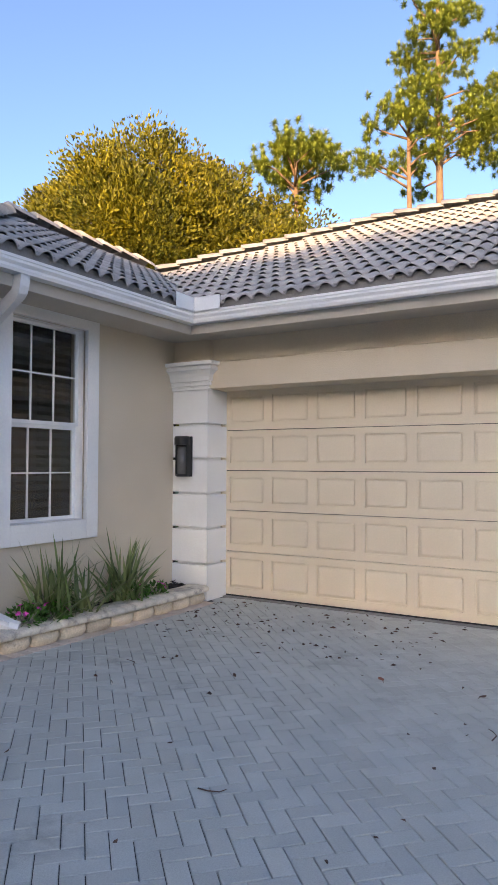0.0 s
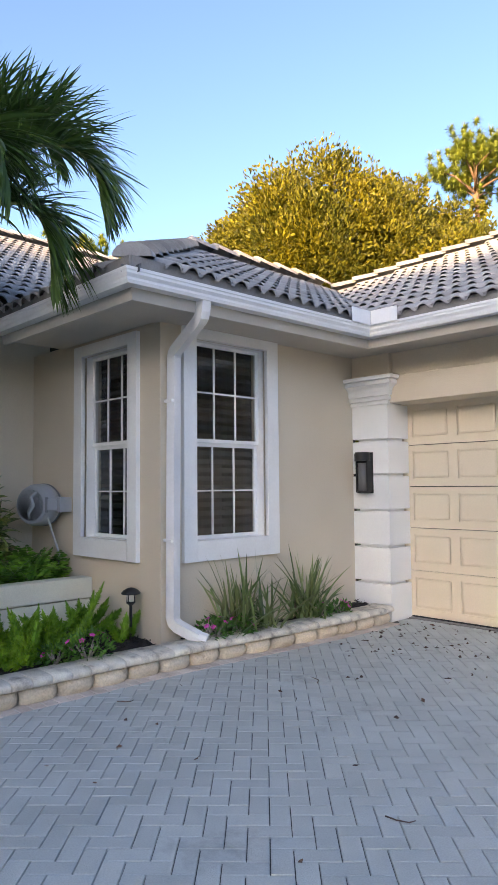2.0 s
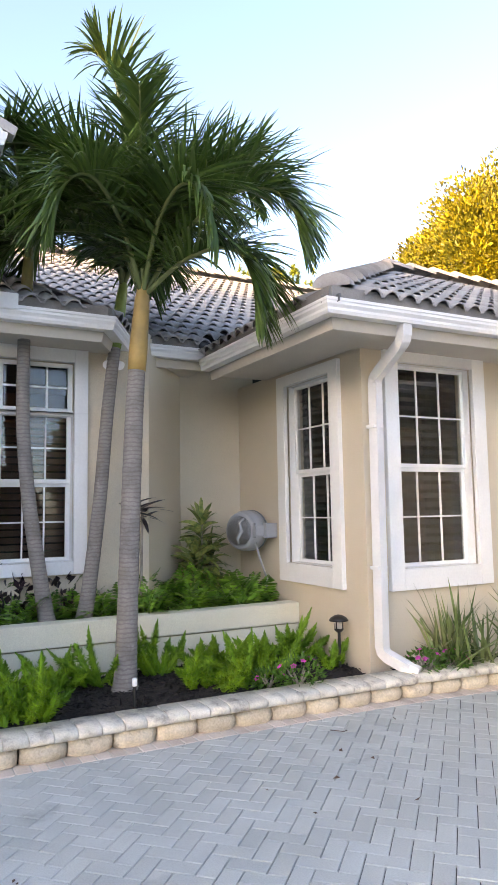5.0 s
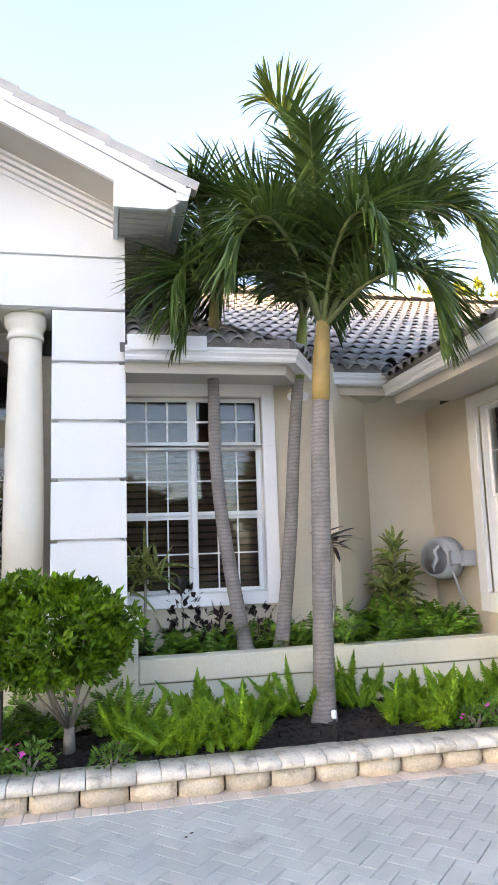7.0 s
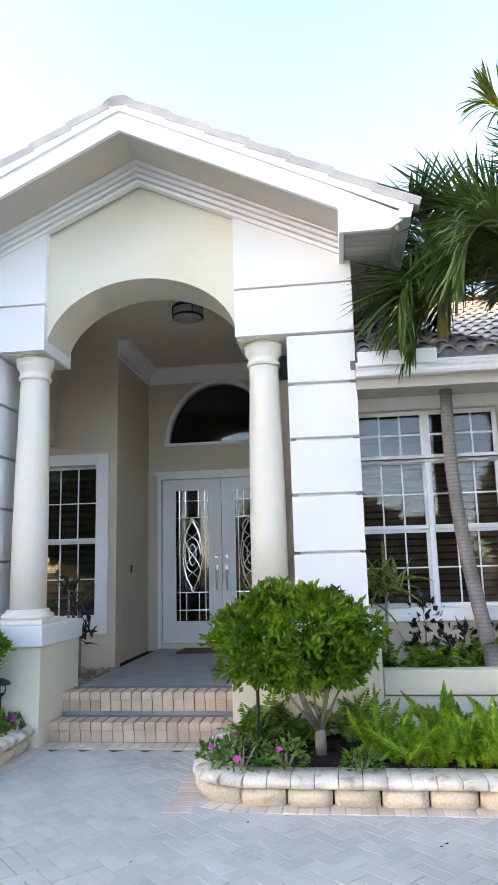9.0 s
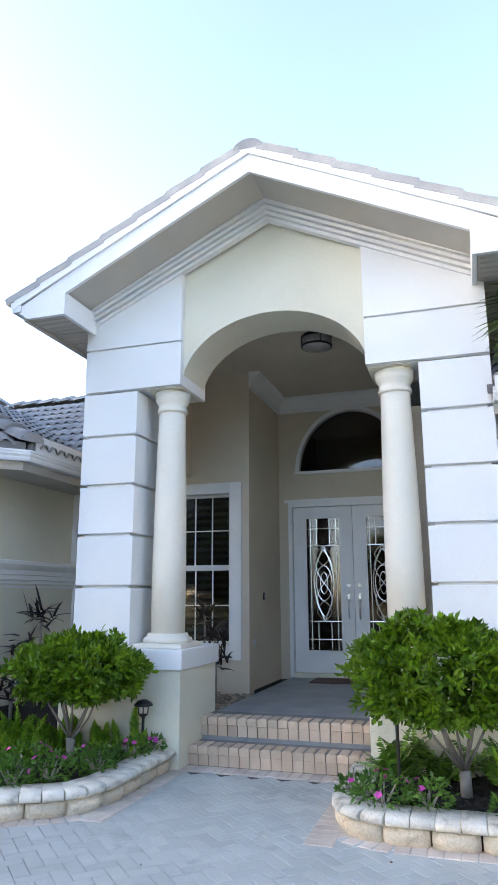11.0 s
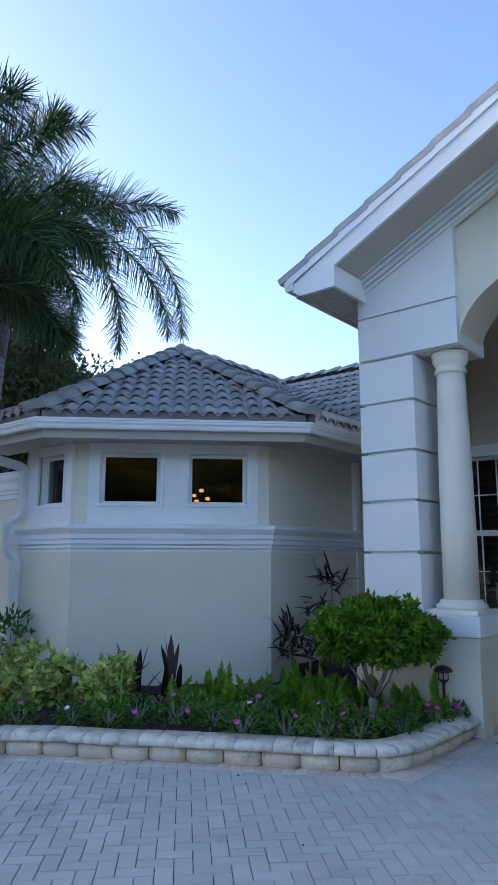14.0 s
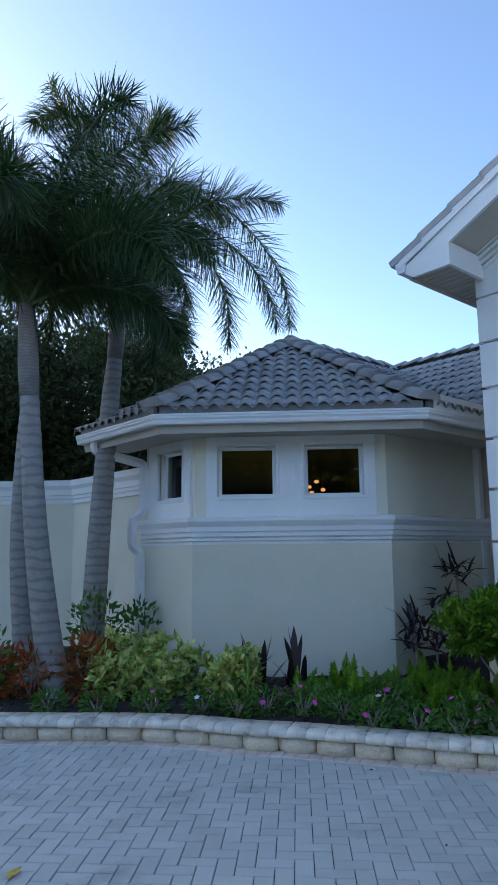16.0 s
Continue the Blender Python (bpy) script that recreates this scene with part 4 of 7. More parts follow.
for s in (1, -1):
    # sloping soffit between frieze and barge board
    o = [(0, 5.60), (s * 2.06, roofline(2.06, 5.60)), (s * 2.06, roofline(2.06, 5.63)), (0, 5.63)]
    structure("rake_soffit", prism(o, MG, -0.1, 0.60), SOFFIT, "greige sloping soffit of the gable", "soffit")
    # barge board, with the boxed return at the eave
    o = [(0, 5.57), (s * 1.98, roofline(1.98, 5.57)), (s * 1.98, 4.36), (s * 2.41, 4.36), (s * EAVE, 4.47), (s * EAVE, roofline(EAVE, 5.84)), (0, 5.84)]
    structure("barge_board", prism(o, MG, 0.60, 0.64), TRIM, "white barge board of the entry gable", "trim")
    structure("barge_strip", prism([(0, 5.76), (s * EAVE, roofline(EAVE, 5.76)), (s * EAVE, roofline(EAVE, 5.85)), (0, 5.85)], MG, 0.64, 0.665), TRIM, "white moulding along the barge board", "trim")
    structure("eave_return", boxed(-6.5, -5.9, min(CY + s * 1.98, CY + s * 2.02), max(CY + s * 1.98, CY + s * 2.02), 4.365, 4.60), TRIM, "white panel closing the boxed eave return", "trim")
    # eave box and soffit boards along the side
    bm = bmesh.new()
    box(bm, -10.2, -5.9, CY + s * 2.03, CY + s * 2.46, 4.40, 4.43)
    structure("eave_soffit", bm, SOFFIT, "greige slatted soffit under the entry eave", "soffit")
    bm = bmesh.new()
    k = 0
    while -5.95 - k * 0.1 > -10:
        box(bm, -5.99 - k * 0.1, -5.935 - k * 0.1, CY + s * 2.05, CY + s * 2.44, 4.392, 4.402)
        k += 1
    structure("soffit_slats", bm, SOFFIT, "narrow soffit slats under the entry eave", "soffit")
    structure("eave_fascia", boxed(-10.2, -5.9, CY + s * 2.46, CY + s * 2.49, 4.36, 4.55), FASCIA, "painted fascia at the entry eave", "fascia")
    gx = [(-5.84, CY + s * 2.62, 4.56), (-10.2, CY + s * 2.62, 4.56)]
    structure("gutter", sweep(gx if s < 0 else gx[::-1], (0, 0, 1), GUT), GUTTER, "white metal gutter at the entry eave", "gutter")
gable = thing("gable_roof", (-8, CY, 4.5), "grey tiled gable roof over the entry", "roof", kind="structure")
slope(gable, (X0 + 0.0, CY + EAVE + 0.03), 4.575, (-1, 0), (0, -1), 0.5, [(0, 0), (6, 0), (6, 2.61), (0, 2.61)], [(0, 0), (0.85, 0), (0.85, 2.61), (0, 2.61)])
slope(gable, (X0 + 0.0, CY - EAVE - 0.03), 4.575, (-1, 0), (0, 1), 0.5, [(0, 0), (6, 0), (6, 2.61), (0, 2.61)], [(0, 0), (0.85, 0), (0.85, 2.61), (0, 2.61)])
RAKE_ME = brick_mesh("rake_tile", 0.43, 0.13, 0.085, RAKE, 0.012)
for s in (1, -1):
    structure("rake_mortar", prism([(0, 5.80), (s * EAVE, roofline(EAVE, 5.80)), (s * EAVE, roofline(EAVE, 5.87)), (0, 5.87)], MG, 0.58, 0.655), RAKE, "pale grey mortared bed under the gable's edge tiles", "trim")
    for k in range(7):
        y = s * (2.50 - k * 0.365)
        ob = new("rake_tile", RAKE_ME)
        ob.parent = gable
        ob.matrix_local = Matrix.Translation(Vector((X0 - 0.035, CY + y, roofline(y, 5.935))) - ORIGIN[gable]) @ Matrix.Rotation(-s * (math.atan(RISE) - 0.055), 4, "X") @ Matrix.Rotation(math.pi / 2, 4, "Z")
ridge(gable, (X0 + 0.0, CY, 5.745), (-11.5, CY, 5.745))

# ------------------------------------------------------------------ porch
pf = boxed(-10.6, -7.0, CY - 0.86, CY + 1.085, 0.0, 0.378)
structure("porch_floor", pf, SLATE, "blue-grey slate porch floor", "floor")
structure("porch_bed_floor", boxed(-9.05, -7.38, -5.4, CY - 0.87, 0.0, 0.30), MULCH, "soil bed beside the porch", "ground")
structure("ceiling", boxed(-10.8, -7.0, CY - 2.0, CY + 1.1, 4.66, 4.72), STUCCO, "plain porch ceiling", "ceiling")
structure("crown_moulding", sweep([(-9.05, CY - 1.035, 4.66), (-10.6, CY - 1.035, 4.66), (-10.6, CY + 1.085, 4.66)], (0, 0, 1), [(0, 0), (0.16, 0), (0.16, -0.03), (0.12, -0.05), (0.05, -0.14), (0.03, -0.18), (0.03, -0.24), (0, -0.24)]), TRIM, "white crown moulding of the porch ceiling", "trim")

# ------------------------------------------------------------------ garage door
gd = thing("garage_door", (-2.6, 7.03, 0), "closed beige sectional garage door with raised panels", "garage door")
LINES = [0.03, 0.545, 1.03, 1.505, 1.986, 2.47]
GX0, GSP, GN = -4.93, 0.572, 8
for k, (a, b) in enumerate(zip(LINES, LINES[1:])):
    bm = bmesh.new()
    x1 = GX0 + 0.045 + GN * GSP + 0.05
    box(bm, GX0, x1, 7.02, 7.05, a, b - 0.008)
    za, zb = a + 0.085, b - 0.08
    box(bm, GX0, x1, 7.0, 7.02, a, za)
    box(bm, GX0, x1, 7.0, 7.02, zb, b - 0.008)
    for i in range(GN + 1):
        c0 = GX0 if i == 0 else GX0 + 0.085 + (i - 1) * GSP + 0.46
        c1 = x1 if i == GN else GX0 + 0.085 + i * GSP
        box(bm, c0, c1, 7.0, 7.02, za, zb)
    sec = part("section", bm, GARAGE, gd)
    for i in range(GN):
        c0 = GX0 + 0.085 + i * GSP
        part("raised_panel", boxed(c0 + 0.010, c0 + 0.450, 7.002, 7.045, za + 0.010, zb - 0.010, None, 0.026), GARAGE, sec)
part("bottom_seal", boxed(GX0, GX0 + 4.72, 7.0, 7.04, 0.0, 0.03), RUBBER, gd, "black rubber seal")
structure("garage_door_jamb", boxed(-4.96, -4.93, 6.96, 7.02, 0, 2.46), GARAGE, "beige door jamb strip", "trim")
structure("garage_sill", boxed(-4.93, 0.0, 6.93, 7.06, -0.01, 0.012), MORTAR, "pale concrete strip under the garage door", "floor")

# ------------------------------------------------------------------ front door and fanlight
fd = thing("front_door", (-10.62, -1.74, 0.345), "white double front door with leaded glass panels", "door")
fr = bmesh.new()
for a, b, c, d in ((-2.72, -2.66, 0.345, 2.97), (-0.88, -0.82, 0.345, 2.97), (-2.66, -0.88, 2.90, 2.97)):
    box(fr, a, b, -0.14, 0.03, c, d, MDOOR)
part("door_frame", fr, TRIM, fd)
part("threshold", boxed(-2.66, -0.88, -0.14, 0.05, 0.345, 0.44, MDOOR, 0.01), STUCCO_PALE, fd, "pale raised threshold")
for s in (0, 1):
    u0, u1 = (-2.655, -1.745) if s == 0 else (-1.735, -0.885)
    c0, c1 = u0 + 0.185, u1 - 0.175
    bm = bmesh.new()
    for a, b, c, d in ((u0, c0, 0.445, 2.895), (c1, u1, 0.445, 2.895), (c0, c1, 0.445, 0.74), (c0, c1, 2.74, 2.895)):
        box(bm, a, b, -0.09, -0.045, c, d, MDOOR)
    leaf = part("door_leaf", bm, TRIM, fd)
    bead = bmesh.new()
    for a, b, c, d in ((c0, c0 + 0.022, 0.74, 2.74), (c1 - 0.022, c1, 0.74, 2.74), (c0 + 0.022, c1 - 0.022, 0.74, 0.762), (c0 + 0.022, c1 - 0.022, 2.718, 2.74)):
        box(bead, a, b, -0.05, -0.032, c, d, MDOOR)
    part("glazing_bead", bead, TRIM, leaf)
    pane = part("glass_panel", boxed(c0, c1, -0.07, -0.06, 0.74, 2.74, MDOOR), BEVEL_GLASS, leaf)
    pane.visible_shadow = False
    # leading: verticals, bands, interlaced ovals
    bm = bmesh.new()
    mid, w = (c0 + c1) / 2, c1 - c0

    def came(points, r=0.011):
        merge(bm, tube([MDOOR @ Vector((u, -0.056, z)) for u, z in points], r, 5))

    for f in (0.14, 0.32, 0.68, 0.86):
        came([(c0 + w * f, 0.76), (c0 + w * f, 1.18)])
        came([(c0 + w * f, 2.30), (c0 + w * f, 2.72)])
    for f in (0.14, 0.86):
        came([(c0 + w * f, 1.18), (c0 + w * f, 2.30)])
    for z in (0.92, 1.18, 2.30, 2.56):
        came([(c0 + 0.02, z), (c1 - 0.02, z)])
    for cz, ru, rz in ((1.74, 0.12, 0.26), (1.74, 0.055, 0.16)):
        came([(mid + ru * math.cos(t), cz + rz * math.sin(t)) for t in [2 * math.pi * k / 20 for k in range(21)]])
    for sg in (1, -1):
        came([(mid + sg * 0.15 * math.sin(math.pi * k / 12), 1.18 + 1.12 * k / 12) for k in range(13)])
        came([(mid + sg * 0.12 * math.sin(2 * math.pi * k / 16), 1.24 + 1.0 * k / 16) for k in range(17)])
        came([(mid + sg * 0.11 * math.sin(math.pi * k / 8), 2.0 + 0.3 * k / 8) for k in range(9)])
        came([(mid + sg * 0.11 * math.sin(math.pi * k / 8), 1.18 + 0.3 * k / 8) for k in range(9)])
    part("leading", bm, LEAD, leaf, "grey lead cames")
    hu = u1 - 0.075 if s == 0 else u0 + 0.075
    hd = part("door_handle", tube([MDOOR @ Vector((hu, n, z)) for n, z in ((-0.045, 1.50), (0.0, 1.49), (0.015, 1.42), (0.012, 1.30), (-0.01, 1.23), (-0.045, 1.22))], 0.011, 8), STEEL, leaf, "satin nickel pull handle", True)
    part("lever_plate", boxed(hu - 0.025, hu + 0.025, -0.046, -0.03, 1.46, 1.58, MDOOR, 0.008), STEEL, leaf)
    part("deadbolt", lathe([(0.03, 0), (0.03, 0.015), (0.022, 0.022)], MDOOR @ Vector((hu, -0.046, 1.70)), 16, (1, 0, 0)), STEEL, leaf)
    for z in (0.7, 1.65, 2.65):
        part("hinge", boxed(u0 - 0.012 if s == 0 else u1, u0 if s == 0 else u1 + 0.012, -0.05, -0.03, z - 0.05, z + 0.05, MDOOR), STEEL, leaf)
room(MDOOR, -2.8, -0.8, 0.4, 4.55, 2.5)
fl = thing("fanlight", (-10.62, -1.72, 3.38), "dark half-round fanlight over the front door", "window", kind="structure")
ring = bmesh.new()
merge(ring, prism([(-1.72 + 0.88 * math.cos(math.pi * k / 24), 3.46 + 1.0 * math.sin(math.pi * k / 24)) for k in range(25)] + [(-1.72 + 0.82 * math.cos(math.pi * k / 24), 3.46 + 0.94 * math.sin(math.pi * k / 24)) for k in range(24, -1, -1)], MDOOR, -0.12, 0.02))
part("arched_frame", ring, TRIM, fl)
part("frame_sill", boxed(-2.62, -0.80, -0.02, 0.035, 3.415, 3.46, MDOOR, 0.005), TRIM, fl)
part("transom_band", boxed(-2.78, -0.78, 0.002, 0.02, 2.97, 3.02, MDOOR, 0.004), TRIM, fl)
pane = part("arched_pane", prism([(-1.72 + 0.83 * math.cos(math.pi * k / 24), 3.46 + 0.95 * math.sin(math.pi * k / 24)) for k in range(25)], MDOOR, -0.07, -0.06), GLASS, fl)
pane.visible_shadow = False
dm = thing("doormat", (-10.1, -1.75, 0.378), "dark brown coir doormat lying before the front door", "doormat")
part("mat", boxed(-10.5, -9.95, -2.3, -1.2, 0.378, 0.395, None, 0.006), DOORMAT, dm)
cl = thing("ceiling_light", (-8.0, -1.66, 4.66), "round flush ceiling light with frosted glass and dark metal bands", "ceiling light")
part("canopy", lathe([(0.17, 4.63), (0.17, 4.66)], (-8.0, -1.66, 0), 28), BLACK, cl)
part("glass_drum", lathe([(0.02, 4.495), (0.17, 4.50), (0.18, 4.52), (0.18, 4.63)], (-8.0, -1.66, 0), 28), FROST, cl, "frosted glass drum", True)
for z in (4.505, 4.615):
    part("metal_band", lathe([(0.186, z), (0.19, z + 0.004), (0.19, z + 0.018), (0.186, z + 0.022)], (-8.0, -1.66, 0), 28), BLACK, cl)
for a in range(4):
    x, y = -8.0 + 0.188 * math.cos(a * math.pi / 2 + 0.5), -1.66 + 0.188 * math.sin(a * math.pi / 2 + 0.5)
    part("strut", boxed(x - 0.005, x + 0.005, y - 0.005, y + 0.005, 4.505, 4.635), BLACK, cl)
for z, nm in ((1.55, "doorbell"), (0.95, "outlet_box")):
    ob = thing(nm, (-9.7 if z > 1 else -9.25, -2.86, z), "small dark " + nm.replace("_", " ") + " fixed to the porch wall", nm.replace("_", " "))
    x = -9.7 if z > 1 else -9.25
    part("cover", boxed(x - 0.02, x + 0.02, -2.872, -2.85, z - 0.05, z + 0.05, None, 0.005), BLACK if z > 1 else REEL, ob)
    part("face", boxed(x - 0.012, x + 0.012, -2.85, -2.846, z - 0.03, z + 0.03), REEL, ob)

# ------------------------------------------------------------------ raised planter
bm = bmesh.new()
box(bm, -6.72, -6.57, 0.345, 3.8, 0, 0.415)
planter = structure("planter_wall", bm, STUCCO_PALE, "pale stucco raised planter wall", "planter")
structure("planter_wall_band", boxed(-6.74, -6.548, 0.345, 3.797, 0.425, 0.63, None, 0.015), STUCCO_PALE, "pale upper band of the raised planter", "planter")
structure("planter_soil", boxed(-7.9, -6.735, 0.3, 3.79, 0.3, 0.58), MULCH, "dark soil in the raised planter", "ground")

# ------------------------------------------------------------------ downspouts
def downspout(path, label, clips=()):
    d = thing("downspout", path[-1], label, "downspout")
    pts = []
    for i, p in enumerate(path):
        p = Vector(p)
        if 0 < i < len(path) - 1:
            a, b = Vector(path[i - 1]), Vector(path[i + 1])
            r = 0.05
            pts += [p + (a - p).normalized() * r, p + ((a - p).normalized() + (b - p).normalized()) * r * 0.3, p + (b - p).normalized() * r]
        else:
            pts.append(p)
    part("pipe", tube(pts, 0.064, 4), GUTTER, d, "white square metal pipe")
    for p in clips:
        part("strap", boxed(p[0] - 0.055, p[0] + 0.055, p[1] - 0.055, p[1] + 0.055, p[2] - 0.015, p[2] + 0.015, None, 0.004), GUTTER, d)
    return d


dsp = downspout([(-4.74, 3.76, 3.09), (-4.76, 3.76, 2.94), (-5.33, 3.90, 2.74), (-5.33, 3.88, 0.32), (-5.12, 4.0, 0.21)], "white metal downspout at the wing's corner emptying onto the bed", [(-5.34, 3.89, 2.3), (-5.34, 3.88, 1.05)])
part("outlet", tube([(-5.17, 3.97, 0.235), (-5.06, 4.05, 0.19)], 0.054, 8), GUTTER, dsp)
downspout([(-4.52, -8.45, 3.05), (-4.52, -8.45, 2.92), (-5.10, -8.14, 2.75), (-5.10, -8.14, 2.12), (-4.99, -8.24, 2.03), (-4.99, -8.24, 1.66), (-5.07, -8.16, 1.58), (-5.07, -8.16, 0.1)], "white metal downspout stepping round the ledge at the bay's end")
downspout([(-8.86, -5.42, 3.05), (-8.86, -5.42, 0.2)], "white metal downspout in the corner between bay and porch")

# ------------------------------------------------------------------ wall lamp on the garage pier
wl = thing("wall_lamp", (-5.2, 6.56, 1.43), "dark metal wall lamp with smoked glass on the white pier", "wall lamp")
part("back_plate", boxed(-5.29, -5.11, 6.575, 6.597, 1.43, 1.90, None, 0.006), BLACK, wl)
part("lamp_body", lathe([(0.062, 1.46), (0.062, 1.78)], (-5.2, 6.52, 0), 20), SMOKED, wl, "smoked grey cylinder", True)
part("top_cap", lathe([(0.09, 1.80), (0.09, 1.88), (0.08, 1.90)], (-5.2, 6.51, 0), 20), BLACK, wl)
part("bottom_cap", lathe([(0.07, 1.43), (0.07, 1.46)], (-5.2, 6.52, 0), 20), BLACK, wl)
for x in (-5.275, -5.125):
    part("side_rail", boxed(x - 0.008, x + 0.008, 6.49, 6.58, 1.44, 1.88), BLACK, wl)

# ------------------------------------------------------------------ hose reel
hr = thing("hose_reel", (-7.3, 3.55, 1.12), "grey plastic hose reel fixed to the stucco wall above the planter", "hose reel")
part("wall_bracket", boxed(-7.05, -6.97, 3.66, 3.80, 1.27, 1.43, None, 0.01), REEL, hr)
part("swivel_arm", boxed(-7.10, -7.03, 3.56, 3.67, 1.29, 1.41, None, 0.012), REEL, hr)
part("hinge_pin", lathe([(0.018, 1.27), (0.018, 1.43)], (-7.065, 3.56, 0), 10), REEL_DARK, hr)
AXIS = Vector((0.42, -0.90, 0.0)).normalized()
REEL_AT = (-7.30, 3.60, 1.345)
part("drum_case", lathe([(0.10, -0.15), (0.185, -0.145), (0.205, -0.12), (0.212, -0.06), (0.222, -0.055), (0.225, 0.06), (0.215, 0.065), (0.205, 0.12), (0.19, 0.14), (0.165, 0.145)], REEL_AT, 32, tuple(AXIS)), REEL, hr, "rounded grey drum case", True)
part("end_disc", lathe([(0.165, 0.145), (0.155, 0.13), (0.03, 0.128), (0.0, 0.128)], REEL_AT, 32, tuple(AXIS)), REEL_DARK, hr, "sunken darker grey disc", True)
sd = AXIS.cross(Vector((0, 0, 1)))
part("end_rib", tube([tuple(Vector(REEL_AT) + AXIS * 0.137 + sd * a + Vector((0, 0, c))) for a, c in ((-0.07, 0.14), (0.0, 0.09), (-0.03, 0.0), (0.03, -0.08), (0.01, -0.14))], [0.018, 0.026, 0.03, 0.026, 0.016], 8), REEL, hr, "", True)
part("seam_band", lathe([(0.222, -0.078), (0.230, -0.074), (0.230, -0.064), (0.222, -0.060)], REEL_AT, 32, tuple(AXIS)), REEL_DARK, hr, "", True)
part("hose_tail", tube([(-7.12, 3.60, 1.24), (-7.13, 3.66, 1.05), (-7.10, 3.72, 0.85), (-7.10, 3.74, 0.55)], 0.012, 8), REEL, hr, "grey hose hanging down", True)

# ------------------------------------------------------------------ path lights and stakes
def path_light(x, y, z, label):
    p = thing("path_light", (x, y, z), label, "path light", "path lights in the beds")
    part("stem", lathe([(0.014, z), (0.014, z + 0.30)], (x, y, 0), 8), BLACK, p)
    part("cup", lathe([(0.02, z + 0.30), (0.042, z + 0.32), (0.042, z + 0.335)], (x, y, 0), 16), BLACK, p)
    part("glass", lathe([(0.036, z + 0.335), (0.040, z + 0.40)], (x, y, 0), 16), FROST, p, "clear ribbed glass", True)
    for k in range(4):
        a = k * math.pi / 2 + 0.4
        part("cage_bar", boxed(x + 0.041 * math.cos(a) - 0.004, x + 0.041 * math.cos(a) + 0.004, y + 0.041 * math.sin(a) - 0.004, y + 0.041 * math.sin(a) + 0.004, z + 0.33, z + 0.405), BLACK, p)
    part("cap", lathe([(0.085, z + 0.40), (0.088, z + 0.408), (0.07, z + 0.43), (0.035, z + 0.45), (0.01, z + 0.455)], (x, y, 0), 20), BLACK, p, "dark domed cap", True)


path_light(-5.66, 3.66, 0.17, "black metal path light with domed cap in the fern bed")
path_light(-6.28, -3.0, 0.17, "black metal path light beside the plinth in the flower bed")
gs = thing("garden_stake", (-5.8, -0.66, 0.13), "thin black garden stake standing under the round shrub", "stake")
part("rod", lathe([(0.013, 0.13), (0.013, 0.72)], (-5.8, -0.66, 0), 8), BLACK, gs)
part("tip", lathe([(0.018, 0.72), (0.008, 0.74)], (-5.8, -0.66, 0), 8), BLACK, gs)
st = thing("sprinkler_riser", (-5.3, 1.64, 0.13), "black sprinkler riser with a white nozzle in the mulch", "sprinkler")
part("riser", lathe([(0.012, 0.13), (0.012, 0.34)], (-5.3, 1.64, 0), 8), BLACK, st)
part("nozzle", lathe([(0.018, 0.34), (0.020, 0.385), (0.012, 0.395)], (-5.3, 1.64, 0), 12), TRIM, st, "white plastic nozzle")
st = thing("plant_stake", (-4.5, -5.35, 0.13), "thin green plant stake standing in the flower bed", "stake")
part("rod", lathe([(0.011, 0.13), (0.011, 0.60)], (-4.5, -5.35, 0), 8), FERN_DARK, st)
part("tip", lathe([(0.013, 0.60), (0.008, 0.62)], (-4.5, -5.35, 0), 8), BLACK, st)
fl2 = thing("flood_light", (-6.98, 1.93, 3.0), "white twin flood light under the eave", "flood light")
part("mount", lathe([(0.05, 3.04), (0.05, 3.08)], (-6.9, 1.93, 0), 16), GUTTER, fl2)
for s in (-1, 1):
    part("lamp_head", lathe([(0.02, 0.0), (0.035, 0.03), (0.045, 0.09)], (-6.88, 1.93 + s * 0.03, 3.03), 14, (0.7, s * 0.4, -0.5)), GUTTER, fl2)
ch = thing("pendant_lamp", (-9.2, 0.95, 1.9), "warm glowing pendant lamp in the dining room", "pendant lamp")
part("shade", lathe([(0.30, 1.86), (0.30, 1.95)], (-9.2, 0.95, 0), 24), LAMP_GLOW, ch)
part("rod", lathe([(0.01, 1.95), (0.01, 3.1)], (-9.2, 0.95, 0), 8), BLACK, ch)
for x, y, z in ((-7.6, -7.48, 2.51), (-7.6, -7.43, 2.42), (-7.6, -7.33, 2.575), (-7.6, -7.20, 2.445)):
    rl = thing("room_lamp", (x, y, z), "small warm lamp glowing inside the bay room", "lamp", "lamps in the bay room")
    part("bulb", lathe([(0.01, z), (0.035, z + 0.015), (0.035, z + 0.04), (0.01, z + 0.05)], (x, y, 0), 12), LAMP_GLOW, rl)
    part("hanger", lathe([(0.005, z + 0.05), (0.005, 2.93)], (x, y, 0), 6), BLACK, rl)

# ------------------------------------------------------------------ palms
def polyline(points, k):
    """Evenly spaced places on a smooth line through the points."""
    p = np.array(points, float)
    t = np.linspace(0, len(p) - 1, k)
    out = []
    for s in t:
        i = min(int(s), len(p) - 2)
        f = s - i
        p0, p1, p2, p3 = p[max(i - 1, 0)], p[i], p[i + 1], p[min(i + 2, len(p) - 1)]
        out.append(0.5 * ((2 * p1) + (p2 - p0) * f + (2 * p0 - 5 * p1 + 4 * p2 - p3) * f * f + (3 * p1 - p0 - 3 * p2 + p3) * f ** 3))
    return np.array(out)


